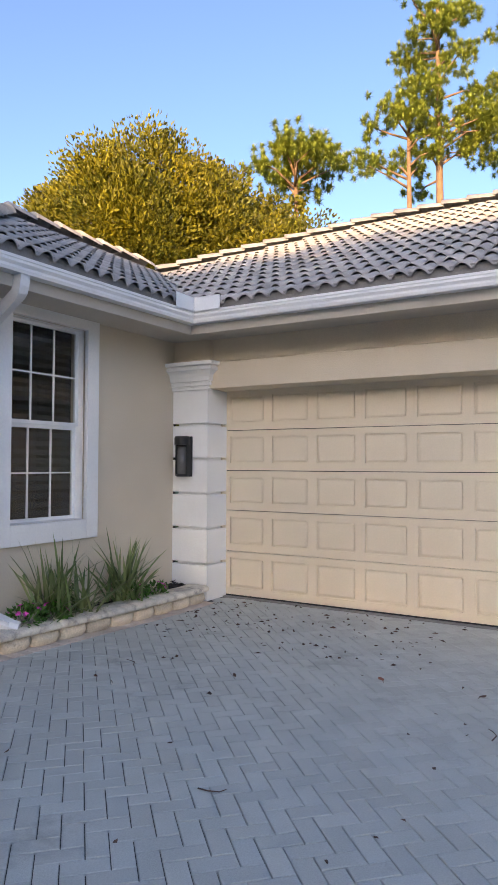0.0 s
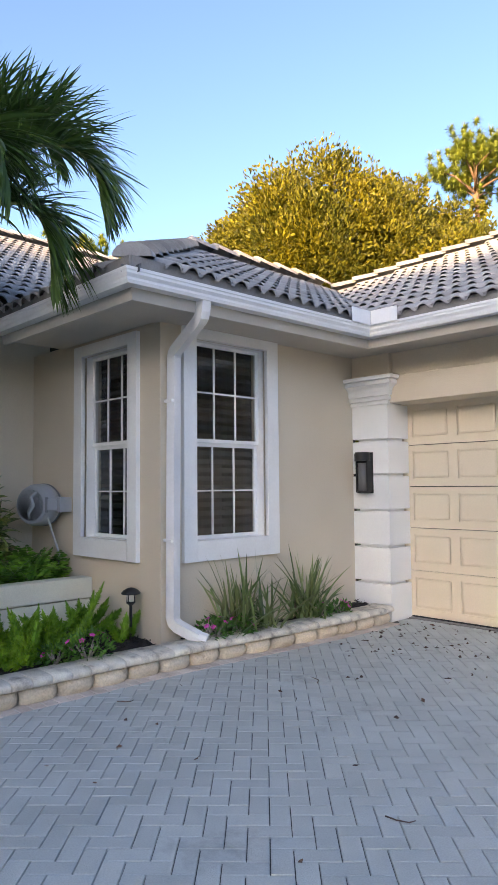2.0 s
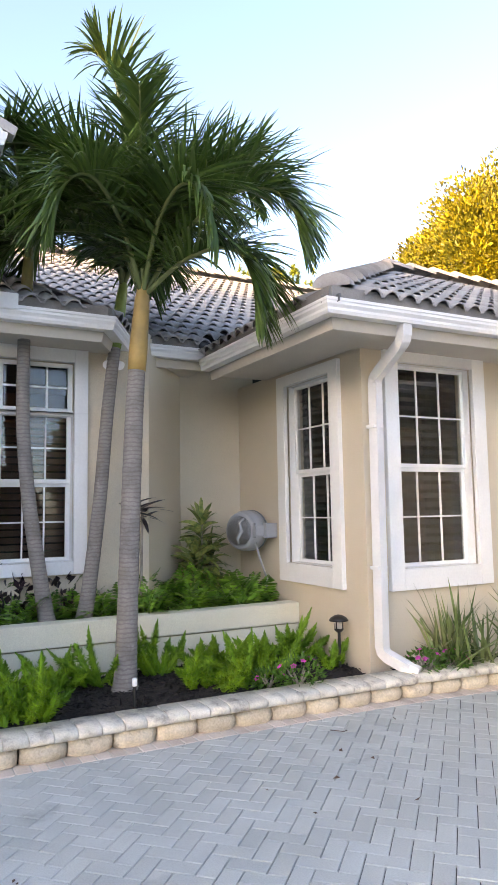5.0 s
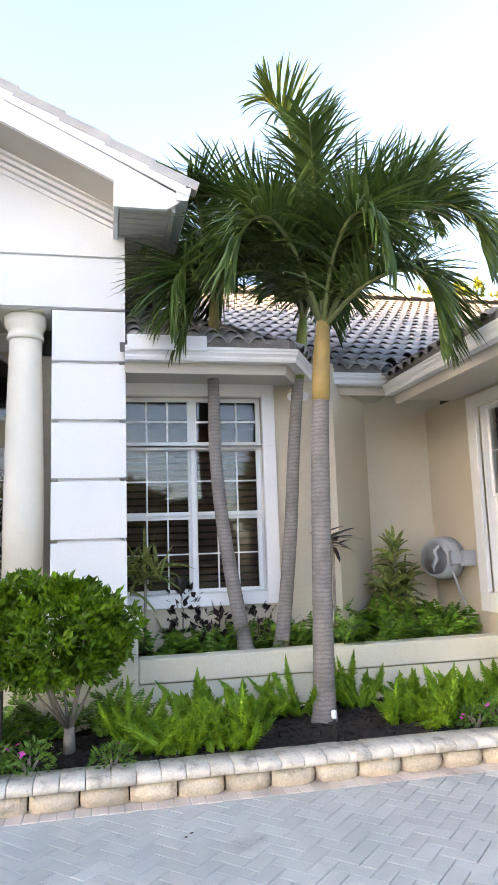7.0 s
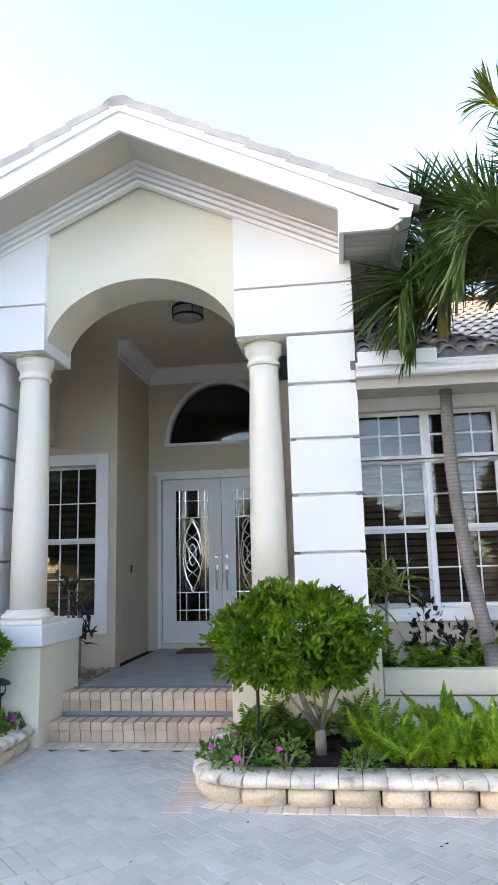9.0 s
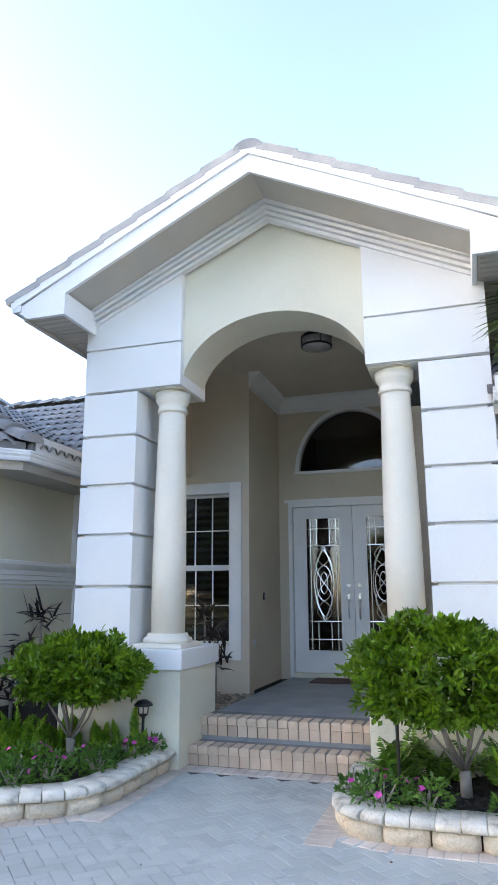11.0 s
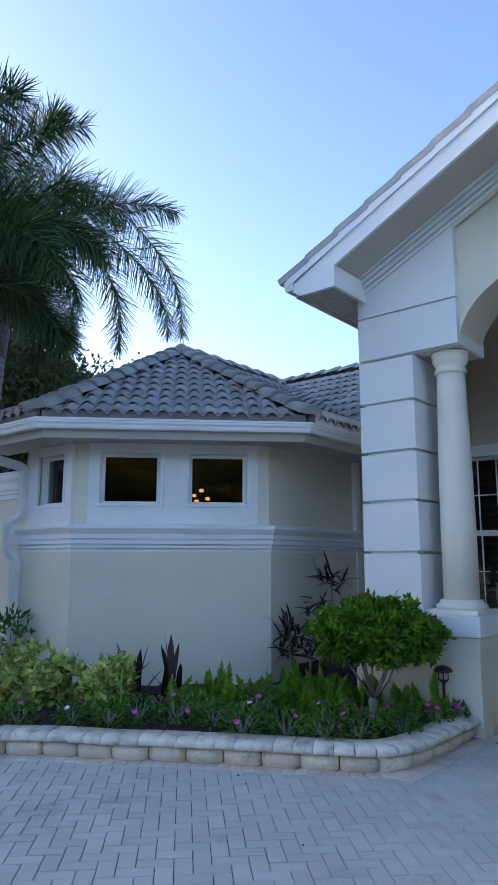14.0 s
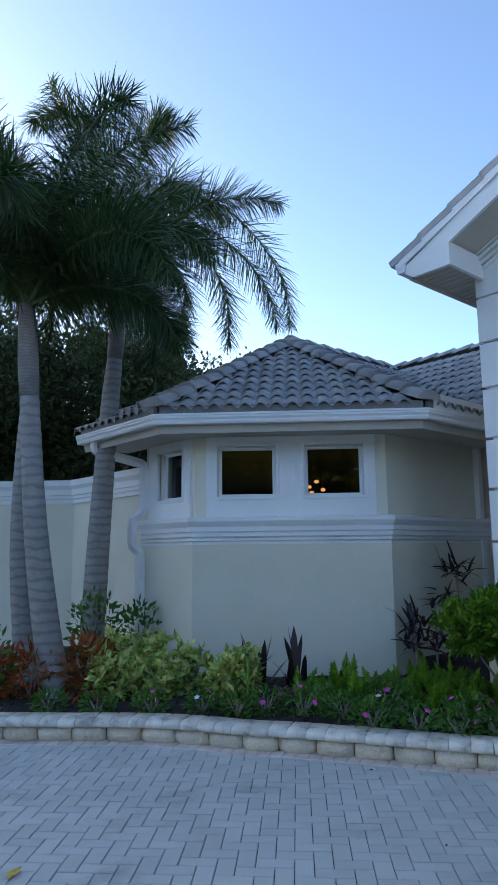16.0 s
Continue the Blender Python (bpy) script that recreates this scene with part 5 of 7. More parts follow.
def palm_trunk(points, r0, r1, ring=0.055, flare=1.45):
    """A ringed trunk."""
    p = polyline(points, 4)
    length = float(np.sum(np.linalg.norm(np.diff(polyline(points, 40), axis=0), axis=1)))
    n = max(20, int(length / ring) * 2)
    c = polyline(points, n)
    rad = []
    for i in range(n):
        s = i / (n - 1)
        r = r0 + (r1 - r0) * s
        r *= 1 + (flare - 1) * math.exp(-s * length / 0.16)
        rad.append(r * ((1.0 if i % 2 else 0.972) + random.uniform(-0.01, 0.01)))
    return tube([tuple(q) for q in c], rad, 18)


def frond_line(base, az, up, length, droop, k=22, power=1.25):
    """The rib of a frond: az in the plan, from +y towards -x."""
    p, out = np.array(base, float), []
    for i in range(k):
        s = i / (k - 1)
        e = radians(up - droop * s ** power)
        out.append(p.copy())
        d = np.array([-math.sin(radians(az)) * math.cos(e), math.cos(radians(az)) * math.cos(e), math.sin(e)])
        p = p + d * length / (k - 1)
    return np.array(out)


def feather_frond(tree, line, leaf=0.70, width=0.028, pairs=128, start=0.14, leaf_mat=None):
    """A feather frond: two rows of long leaflets in a V along the rib, their tips curling over."""
    rib = part("frond", tube([tuple(q) for q in line], [0.022 * (1 - 0.85 * i / 21) + 0.003 for i in range(22)], 6), RACHIS, tree, "", True)
    s = np.linspace(start, 0.985, pairs)
    idx = s * 21
    i0 = np.minimum(idx.astype(int), 20)
    f = (idx - i0)[:, None]
    pos = line[i0] * (1 - f) + line[i0 + 1] * f
    tan = unit(line[i0 + 1] - line[i0])
    out = line[-1] - line[0]
    out = unit(np.array([[out[0], out[1], 0.0]]))[0]
    side = np.array([out[1], -out[0], 0.0])
    up = unit(np.cross(side, tan))
    sets = []
    for sg in (1, -1):
        grow = np.interp(s, [start, 0.3, 0.65, 1.0], [0.55, 1.0, 0.95, 0.42])
        d = unit(sg * side * (0.90 - 0.35 * s[:, None]) + tan * (0.42 + 0.70 * s[:, None]) + up * (0.80 - 0.40 * s[:, None] + RNG.normal(0, 0.14, (pairs, 1))) + RNG.normal(0, 0.07, (pairs, 3)))
        sets.append(blades(pos, d, leaf * grow * RNG.uniform(0.85, 1.12, pairs), width * RNG.uniform(0.75, 1.1, pairs), RNG.uniform(0.2, 1.6, pairs), 6, 0.85, RNG.normal(0, 0.5, pairs)))
    v, fc = join(*sets)
    raw("foliage", v, fc, leaf_mat or PALM_LEAF, rib)


def brush_frond(tree, line, az, leaf=0.62, width=0.0145, whorls=84, leaf_mat=None):
    """A bushy frond with leaflets all round the rib."""
    rib = part("frond", tube([tuple(q) for q in line], [0.026 * (1 - 0.85 * i / 21) + 0.003 for i in range(22)], 6), RACHIS, tree, "", True)
    k = whorls * 8
    s = np.repeat(np.linspace(0.12, 0.99, whorls), 8) + RNG.normal(0, 0.004, k)
    idx = np.clip(s, 0, 0.999) * 21
    i0 = np.minimum(idx.astype(int), 20)
    f = (idx - i0)[:, None]
    pos = line[i0] * (1 - f) + line[i0 + 1] * f
    tan = unit(line[i0 + 1] - line[i0])
    flat = np.array([math.cos(radians(az)), math.sin(radians(az)), 0.0])
    nrm = unit(np.cross(flat, tan))
    a = np.tile(np.arange(8) * math.pi / 4, whorls) + RNG.normal(0, 0.35, k)
    d = unit(flat * np.cos(a)[:, None] + nrm * np.sin(a)[:, None] + tan * (0.40 + 0.35 * s[:, None]))
    grow = np.sin(np.pi * np.clip(0.2 + 0.75 * s, 0, 1)) ** 0.6
    v, fc = blades(pos, d, leaf * grow * RNG.uniform(0.8, 1.1, k), width * RNG.uniform(0.8, 1.2, k), RNG.uniform(0.1, 1.3, k), 4, 0.8, RNG.normal(0, 0.6, k))
    raw("foliage", v, fc, leaf_mat or PALM_YOUNG, rib)


def spread(ribs):
    """Rib places given as sideways, forward and up, seen from the driveway, in plan axes."""
    side, front = np.array([0.278, 0.961, 0.0]), np.array([0.961, -0.278, 0.0])
    return [[tuple(side * a + front * b + np.array([0, 0, c])) for a, b, c in rib] for rib in ribs]


def manila_palm(trunk, r0, r1, shaft, shaft_mat, ribs, fronds, label):
    """ribs: turning places of the large fronds, from the top of the crownshaft; fronds: az, up, length, droop of the rest."""
    t = thing("palm_tree", trunk[0], label, "palm tree", "palms by the planter")
    part("trunk", palm_trunk(trunk, r0, r1), TRUNK, t, "grey ringed trunk", True)
    a, b = Vector(trunk[-1]), Vector(shaft)
    part("crownshaft", tube([tuple(a.lerp(b, k / 6)) for k in range(7)], [r1 * q for q in (1.04, 1.07, 1.05, 1.0, 0.95, 0.86, 0.65)], 14), shaft_mat, t, "", True)
    base = np.array(a.lerp(b, 0.86))
    for rib in ribs:
        feather_frond(t, polyline([base] + [base + np.array(q) for q in rib], 22))
    for az, up, length, droop in fronds:
        feather_frond(t, frond_line(base, az, up, length, droop, power=0.9))
    part("spear", tube([tuple(b), tuple(b + Vector((0.02, -0.03, 0.45))), tuple(b + Vector((0.03, -0.08, 0.9)))], [0.02, 0.014, 0.003], 6), RACHIS, t)
    return t


manila_palm([(-5.94, 1.77, 0.12), (-5.94, 1.79, 0.8), (-5.94, 1.835, 2.15), (-5.94, 1.867, 2.76)], 0.092, 0.073, (-5.92, 1.92, 3.50), SHAFT_TAN,
            spread([[(-0.02, 0.02, 0.45), (-0.14, 0.05, 1.35), (-0.24, 0.08, 1.90), (-0.40, 0.12, 2.12)],
                    [(0.26, -0.08, 0.46), (0.54, -0.18, 0.90), (0.86, -0.28, 1.26), (1.16, -0.36, 1.40), (1.36, -0.42, 1.30)],
                    [(0.34, 0.10, 0.54), (0.72, 0.22, 0.86), (1.06, 0.32, 0.90), (1.25, 0.38, 0.70), (1.30, 0.40, 0.42)],
                    [(0.32, 0.20, 0.26), (0.62, 0.36, 0.34), (0.78, 0.46, 0.24), (0.86, 0.52, 0.0), (0.88, 0.54, -0.26)],
                    [(-0.22, -0.05, 0.60), (-0.52, -0.12, 1.12), (-0.90, -0.18, 1.38), (-1.26, -0.22, 1.36), (-1.52, -0.24, 1.12)],
                    [(-0.18, 0.22, 0.54), (-0.37, 0.42, 0.80), (-0.54, 0.54, 0.78), (-0.66, 0.60, 0.56), (-0.72, 0.62, 0.30)],
                    [(0.14, -0.24, 0.62), (0.38, -0.46, 1.30), (0.66, -0.62, 1.62), (1.00, -0.74, 1.58), (1.22, -0.80, 1.36)],
                    [(0.06, -0.40, 0.60), (0.12, -0.90, 1.02), (0.16, -1.40, 0.92), (0.18, -1.66, 0.55)],
                    [(-0.24, -0.36, 0.66), (-0.60, -0.72, 1.08), (-0.94, -1.02, 0.98), (-1.10, -1.18, 0.62)],
                    [(0.10, 0.30, 0.50), (0.26, 0.62, 0.72), (0.42, 0.86, 0.55), (0.50, 0.96, 0.18)]]),
            [(330, 82, 1.7, 60), (160, 84, 1.6, 55), (20, 84, 1.9, 65), (100, 80, 1.8, 80), (250, 86, 1.7, 60)],
            "tall palm with tan crownshaft and arching fronds in the front bed")
manila_palm([(-6.8, 1.335, 0.55), (-6.8, 1.265, 0.95), (-6.8, 1.15, 1.69), (-6.8, 1.09, 2.4), (-6.8, 1.087, 3.21)], 0.072, 0.056, (-6.8, 1.12, 4.0), SHAFT_BROWN,
            [[(0.2, -0.1, 0.21), (0.45, -0.30, 0.17), (0.6, -0.45, -0.03), (0.66, -0.5, -0.36)],
             [(0.05, -0.03, 0.33), (0.2, -0.13, 0.69), (0.35, -0.2, 0.92), (0.5, -0.3, 0.95)],
             [(-0.1, 0.13, 0.55), (-0.3, 0.37, 0.95), (-0.5, 0.6, 1.0), (-0.65, 0.8, 0.8)],
             [(-0.25, 0.0, 0.6), (-0.5, -0.04, 0.95), (-0.75, -0.15, 0.95), (-0.95, -0.25, 0.7)]],
            [(340, 76, 1.4, 80), (100, 70, 1.5, 90)],
            "slim leaning palm with olive crownshaft in the raised planter")
manila_palm([(-6.8, 1.64, 0.55), (-6.8, 1.70, 0.92), (-6.8, 1.79, 1.67), (-6.8, 1.86, 2.5), (-6.8, 1.93, 3.15)], 0.072, 0.058, (-6.78, 2.01, 3.80), SHAFT_GREEN,
            [[(0.03, -0.03, 0.28), (0.18, -0.32, 0.44), (0.28, -0.57, 0.42), (0.38, -0.92, 0.27), (0.48, -1.15, 0.0), (0.53, -1.28, -0.35)],
             [(-0.02, 0.05, 0.54), (-0.04, -0.1, 0.95), (-0.06, -0.35, 1.08), (-0.08, -0.6, 0.95)],
             [(-0.2, 0.17, 0.6), (-0.4, 0.44, 1.05), (-0.62, 0.78, 1.2), (-0.75, 1.05, 1.05)],
             [(-0.2, 0.2, 0.5), (-0.4, 0.48, 0.68), (-0.6, 0.72, 0.5)]],
            [(90, 74, 1.5, 80), (330, 76, 1.4, 80), (240, 80, 1.4, 70)],
            "slim palm with bright green crownshaft in the raised planter")


def foxtail_palm(trunk, r0, r1, shaft, fronds, label, ribs=()):
    t = thing("palm_tree", trunk[0], label, "palm tree", "foxtail palms by the bay")
    part("trunk", palm_trunk(trunk, r0, r1, 0.11, 1.25), TRUNK_SMOOTH, t, "smooth grey trunk", True)
    a, b = Vector(trunk[-1]), Vector(shaft)
    part("crownshaft", tube([tuple(a.lerp(b, k / 5)) for k in range(6)], [r1 * q for q in (1.0, 1.08, 1.05, 0.95, 0.8, 0.55)], 14), TRUNK, t, "", True)
    base = np.array(a.lerp(b, 0.9))
    for rib in ribs:
        brush_frond(t, polyline([base] + [base + np.array(q) for q in rib], 22), math.degrees(math.atan2(-rib[-1][0], rib[-1][1])))
    for az, up, length, droop in fronds:
        brush_frond(t, frond_line(base, az, up, length, droop), az)


foxtail_palm([(-4.50, -8.4, 0.12), (-4.60, -8.4, 2.0), (-4.70, -8.4, 3.5), (-4.76, -8.4, 4.2)], 0.165, 0.105, (-4.84, -8.4, 5.2),
             [(280, 60, 2.8, 110), (230, 76, 3.2, 85), (262, 86, 3.2, 40), (45, 72, 3.0, 100)],
             "foxtail palm with bushy drooping fronds beside the bay",
             [[(-0.30, 0.0, 1.10), (-0.75, 0.05, 1.75), (-1.6, 0.1, 2.0), (-2.5, 0.15, 1.6), (-3.05, 0.2, 0.9), (-3.15, 0.2, 0.2)],
              [(-0.3, 0.0, 0.85), (-0.9, 0.1, 1.4), (-1.7, 0.2, 1.35), (-2.45, 0.3, 0.8), (-2.75, 0.3, 0.1)],
              [(-0.3, -0.1, 1.3), (-0.85, -0.2, 2.15), (-1.5, -0.3, 2.35), (-2.15, -0.3, 2.0)],
              [(-0.35, 0.1, 0.95), (-0.78, 0.2, 1.25), (-1.23, 0.3, 1.0), (-1.59, 0.4, 0.3), (-1.64, 0.4, -0.45)],
              [(-0.2, -0.1, 1.6), (-0.38, -0.1, 2.45), (-0.50, 0.0, 2.9), (-0.66, 0.1, 3.0)],
              [(0.01, -0.1, 1.6), (0.33, -0.2, 2.35), (0.8, -0.3, 2.7), (1.22, -0.4, 2.4)],
              [(-0.03, 0.4, 0.51), (-0.25, 0.7, 0.46), (-0.44, 0.9, 0.0), (-0.37, 1.0, -0.7)],
              [(0.34, 0.2, 0.59), (0.9, 0.4, 0.34), (1.2, 0.5, -0.3), (1.25, 0.5, -0.9)],
              [(-0.02, -0.3, 1.2), (0.3, -0.6, 1.85), (0.66, -0.8, 1.8), (0.89, -0.9, 1.3)],
              [(0.05, 0.4, 0.28), (0.01, 0.7, 0.03), (-0.06, 0.8, -0.5), (0.01, 0.8, -1.1)]])
foxtail_palm([(-3.43, -7.1, 0.12), (-3.24, -7.1, 1.17), (-3.12, -7.1, 2.05), (-3.02, -7.1, 3.2)], 0.155, 0.10, (-2.95, -7.15, 4.3),
             [(60, 66, 2.6, 110), (20, 52, 2.3, 125), (330, 58, 2.4, 120), (290, 64, 2.6, 110), (240, 66, 2.8, 110), (190, 70, 2.8, 100), (140, 64, 2.7, 105), (240, 86, 3.2, 50), (40, 82, 2.9, 85), (50, 30, 2.0, 110), (310, 30, 2.0, 110), (80, 44, 2.3, 120), (0, 74, 2.8, 100)],
             "foxtail palm with a smooth leaning trunk near the low wall")
foxtail_palm([(-3.56, -8.1, 0.12), (-3.43, -8.1, 1.45), (-3.41, -8.1, 2.43), (-3.45, -8.1, 3.4)], 0.145, 0.10, (-3.4, -8.1, 4.6),
             [(200, 62, 2.8, 105), (240, 62, 2.8, 105), (280, 58, 2.8, 115), (160, 62, 2.8, 110), (320, 68, 2.6, 105), (60, 78, 2.8, 85), (110, 58, 2.5, 115), (220, 86, 3.4, 60)],
             "foxtail palm standing behind its neighbour")

# ------------------------------------------------------------------ trees
def tree(name, base, top, crown, leaves, size, leaf_mat, label, bark=BARK, clumps=90, trunk_r=0.2, limbs=9, category="tree", clump_r=0.85, stretch=1.0, hollow=0.55):
    """Trunk, limbs and a crown of leaf clumps with gaps. crown: centre and three radii."""
    t = thing(name, base, label, category)
    c, r = np.array(crown[0]), np.array(crown[1])
    part("trunk", tube([base, tuple((np.array(base) * 0.5 + np.array(top) * 0.5) + RNG.normal(0, 0.12, 3)), top], [trunk_r, trunk_r * 0.75, trunk_r * 0.35], 10), bark, t, "", True)
    cen = c + in_ball(clumps, hollow) * r
    for i in range(limbs):
        e = cen[i]
        s = np.array(base) + (np.array(top) - np.array(base)) * random.uniform(0.45, 0.95)
        part("limb", tube([tuple(s), tuple((s + e) / 2 + RNG.normal(0, 0.2, 3)), tuple(e)], [trunk_r * 0.4, trunk_r * 0.22, trunk_r * 0.06], 6), bark, t, "", True)
    per = max(4, leaves // clumps)
    pts = np.repeat(cen, per, 0) + np.clip(RNG.normal(0, 1, (clumps * per, 3)), -1.35, 1.35) * clump_r * np.repeat(RNG.uniform(0.45, 1.1, (clumps, 1)), per, 0) * np.array([1, 1, stretch]) * 0.5
    out = unit(pts - np.repeat(cen, per, 0) + (pts - c) * 0.25 + np.array([0, 0, 0.15]) + RNG.normal(0, 0.7, pts.shape))
    v, f = leaf_quads(pts, out, size * RNG.uniform(0.6, 1.3, len(pts)), size * 0.55, 0.2)
    raw("crown", v, f, leaf_mat, t, "", False)
    return t


tree("golden_tree", (-14.6, 17.0, 0), (-14.5, 17.3, 8.0), ((-14.6, 17.3, 6.9), (4.3, 4.3, 4.6)), 190000, 0.15, GOLD_TREE, "broad leafy tree glowing golden in low sun behind the roofs", clumps=330, trunk_r=0.35, limbs=40, clump_r=1.0, hollow=0.45)
tree("golden_tree", (-12.0, 18.9, 0), (-11.9, 18.9, 5.0), ((-11.9, 18.9, 6.4), (3.0, 3.0, 3.7)), 56000, 0.15, GOLD_TREE, "leafy golden tree beside its larger neighbour", clumps=110, trunk_r=0.2, limbs=16, clump_r=0.9, hollow=0.6)
tree("golden_tree", (-17.4, 15.3, 0), (-17.3, 15.4, 5.0), ((-17.4, 15.3, 5.6), (2.4, 2.4, 3.4)), 40000, 0.15, GOLD_TREE, "smaller leafy tree beside the golden tree", clumps=75, trunk_r=0.2, limbs=16, clump_r=0.9, hollow=0.6)


def pine(base, height, crown_z, clusters, spread, label, vine=False, k=80):
    t = thing("pine_tree", base, label, "pine tree", "pines behind the roofs")
    x, y = base[0], base[1]
    part("trunk", tube([base, (x + 0.1, y, height * 0.5), (x, y + 0.05, height)], [0.22, 0.17, 0.05], 10), PINE_BARK, t, "reddish bark", True)
    pts, dirs = [], []
    for i in range(clusters):
        z = random.uniform(crown_z, height)
        a = random.uniform(0, 2 * math.pi)
        rr = spread * random.uniform(0.25, 1.0) * (1 - 0.55 * (z - crown_z) / (height - crown_z))
        e = np.array([x + rr * math.cos(a), y + rr * math.sin(a), z + random.uniform(0.1, 0.7)])
        part("branch", tube([(x, y, z - 0.3), tuple((np.array([x, y, z]) + e) / 2 + RNG.normal(0, 0.12, 3)), tuple(e)], [0.06, 0.04, 0.015], 6), PINE_BARK, t, "", True)
        for j in range(26):
            c = e + RNG.normal(0, 0.32, 3) * np.array([1.2, 1.2, 0.7])
            pts.append(np.repeat(c[None], k, 0))
            dirs.append(unit(RNG.normal(size=(k, 3)) + np.array([0, 0, 0.5])))
    p, d = np.concatenate(pts), np.concatenate(dirs)
    v, f = blades(p, d, RNG.uniform(0.18, 0.30, len(p)), 0.045, 0.2, 1)
    raw("foliage", v, f, PINE_LEAF, t, "", False)
    if vine:
        m = 2200
        z = RNG.uniform(2, height * 0.85, m)
        a = RNG.uniform(0, 2 * math.pi, m)
        rr = 0.25 + 0.25 * RNG.random(m)
        p = np.stack([x + rr * np.cos(a), y + rr * np.sin(a), z], 1)
        v, f = leaf_quads(p, RNG.normal(size=(m, 3)), 0.2, 0.15)
        raw("vine", v, f, GOLD_TREE, t, "climbing vine on the trunk", False)


pine((-12.5, 23.5, 0), 14.0, 12.2, 15, 2.1, "vine-clad pine with a flat crown behind the golden tree", True)
pine((-8.6, 29.5, 0), 24, 14.0, 30, 3.4, "tall pine with reddish trunk lit by low sun")
pine((-9.6, 28.5, 0), 17.0, 13.2, 14, 2.6, "smaller pine with a bare crooked lower branch")
pine((-5.0, 31.5, 0), 22, 12.5, 22, 3.0, "tall pine beside its neighbours")
pine((-24, 13.5, 0), 11.0, 8.5, 12, 2.0, "distant pine beyond the wing's roof")
# the three from x -15 to -21 are hidden, added to shade the roofs
for x, y, z, r in ((-8.5, -15.5, 4.6, 2.6), (-5.0, -17.0, 5.0, 3.0), (-1.0, -18.5, 5.0, 3.2), (-11.5, -17.5, 4.8, 2.6), (-15.0, -16.0, 4.6, 2.9), (-18.0, -14.5, 4.6, 2.9), (-21.0, -13.0, 4.6, 2.8), (-7.5, -21.5, 5.4, 3.2), (-10.0, -20.5, 5.6, 3.4)):
    tree("garden_tree", (x, y, 0), (x, y + 0.2, z), ((x, y, z), (r, r, r * 0.95)), 26000, 0.15, FAR_LEAF, "dark leafy tree behind the garden wall, three of them unseen shade casters", clumps=180, trunk_r=0.2, limbs=7)
for x, y, z, r in ((26, 1.0, 2.5, 2.1), (27, 5.0, 1.6, 1.6), (24, 11.5, 4.2, 3.2), (23, 19, 5.0, 4.5), (19, 27, 5.5, 5.0), (28, 28, 5.5, 5.0), (36, -5, 3.6, 3.0), (33, -19, 5.5, 4.5), (33, -31, 6.5, 5.5), (22, -38, 6.5, 5.5)):
    tree("street_tree", (x, y, 0), (x, y, z), ((x, y, z), (r, r, r * 0.9)), 14000, 0.55, STREET_LEAF, "leafy tree across the street seen in the window glass", clumps=150, trunk_r=0.25, limbs=6, clump_r=1.5)

# unseen trees, added to keep the low sun off the house and garage
for x, y, z, r in ((-6.0, -28, 5.6, 4.4), (-2.6, -26, 6.0, 4.2), (0.8, -27, 5.8, 4.3), (4.2, -26, 6.0, 4.2), (7.6, -27.5, 5.8, 4.4)):
    tree("shade_tree", (x, y, 0), (x, y, z), ((x, y, z), (r, r, r)), 16000, 0.34, FAR_LEAF, "unseen tall leafy tree added to shade the house front", clumps=170, trunk_r=0.25, limbs=7, clump_r=1.2)

# ------------------------------------------------------------------ clipped shrubs
def round_shrub(base, centre, radii, label, leaves=3400):
    t = thing("round_shrub", base, label, "shrub", "round shrubs by the steps")
    b, c, r = np.array(base), np.array(centre), np.array(radii)
    part("trunk", tube([base, (base[0] + 0.01, base[1], base[2] + 0.18)], [0.045, 0.04], 10), BARK, t, "", True)
    for i in range(9):
        a = 2 * math.pi * i / 9 + random.uniform(-0.2, 0.2)
        e = c + np.array([math.cos(a) * r[0] * random.uniform(0.2, 0.75), math.sin(a) * r[1] * random.uniform(0.2, 0.75), random.uniform(-0.4, 0.4) * r[2]])
        s = b + np.array([0, 0, 0.15])
        part("stem", tube([tuple(s), tuple(s * 0.45 + e * 0.55 + np.array([0, 0, -0.06])), tuple(e)], [0.014, 0.009, 0.005], 6), BARK, t, "", True)
    k = 430
    d = unit(in_ball(k, 0.5))
    rr = RNG.uniform(0.60, 1.0, (k, 1)) * (1 + 0.13 * np.sin(d[:, :1] * 5 + base[0]) * np.cos(d[:, 1:2] * 4 + 1) + 0.08 * np.sin(d[:, 2:] * 7))
    cen = c + d * rr * r
    cen[:, 2] = np.clip(cen[:, 2], c[2] - r[2] * 0.62, c[2] + r[2] * 0.92)
    per = leaves // k
    # rosettes of leaves at the twig ends
    face = unit((cen - c) / r * 0.9 + np.array([0, 0, 0.45]) + RNG.normal(0, 0.25, cen.shape))
    face = np.repeat(face, per, 0)
    out = unit(face * 0.75 + unit(RNG.normal(size=face.shape)) * 0.85)
    pts = np.repeat(cen, per, 0) + out * 0.01 + RNG.normal(0, 0.022, out.shape)
    vv, ff = leaf_quads(pts, out, RNG.uniform(0.048, 0.082, len(pts)), RNG.uniform(0.026, 0.040, len(pts)), 0.2)
    raw("foliage", vv, ff, SHRUB, t, "dense glossy green leaves", False)


round_shrub((-5.79, -0.19, 0.14), (-5.68, -0.36, 0.98), (0.55, 0.66, 0.42), "round glossy green shrub on a pale trunk beside the steps", 11500)
round_shrub((-5.99, -3.56, 0.14), (-5.92, -3.50, 0.90), (0.50, 0.64, 0.31), "round glossy green shrub on a thin trunk before the bay", 10000)

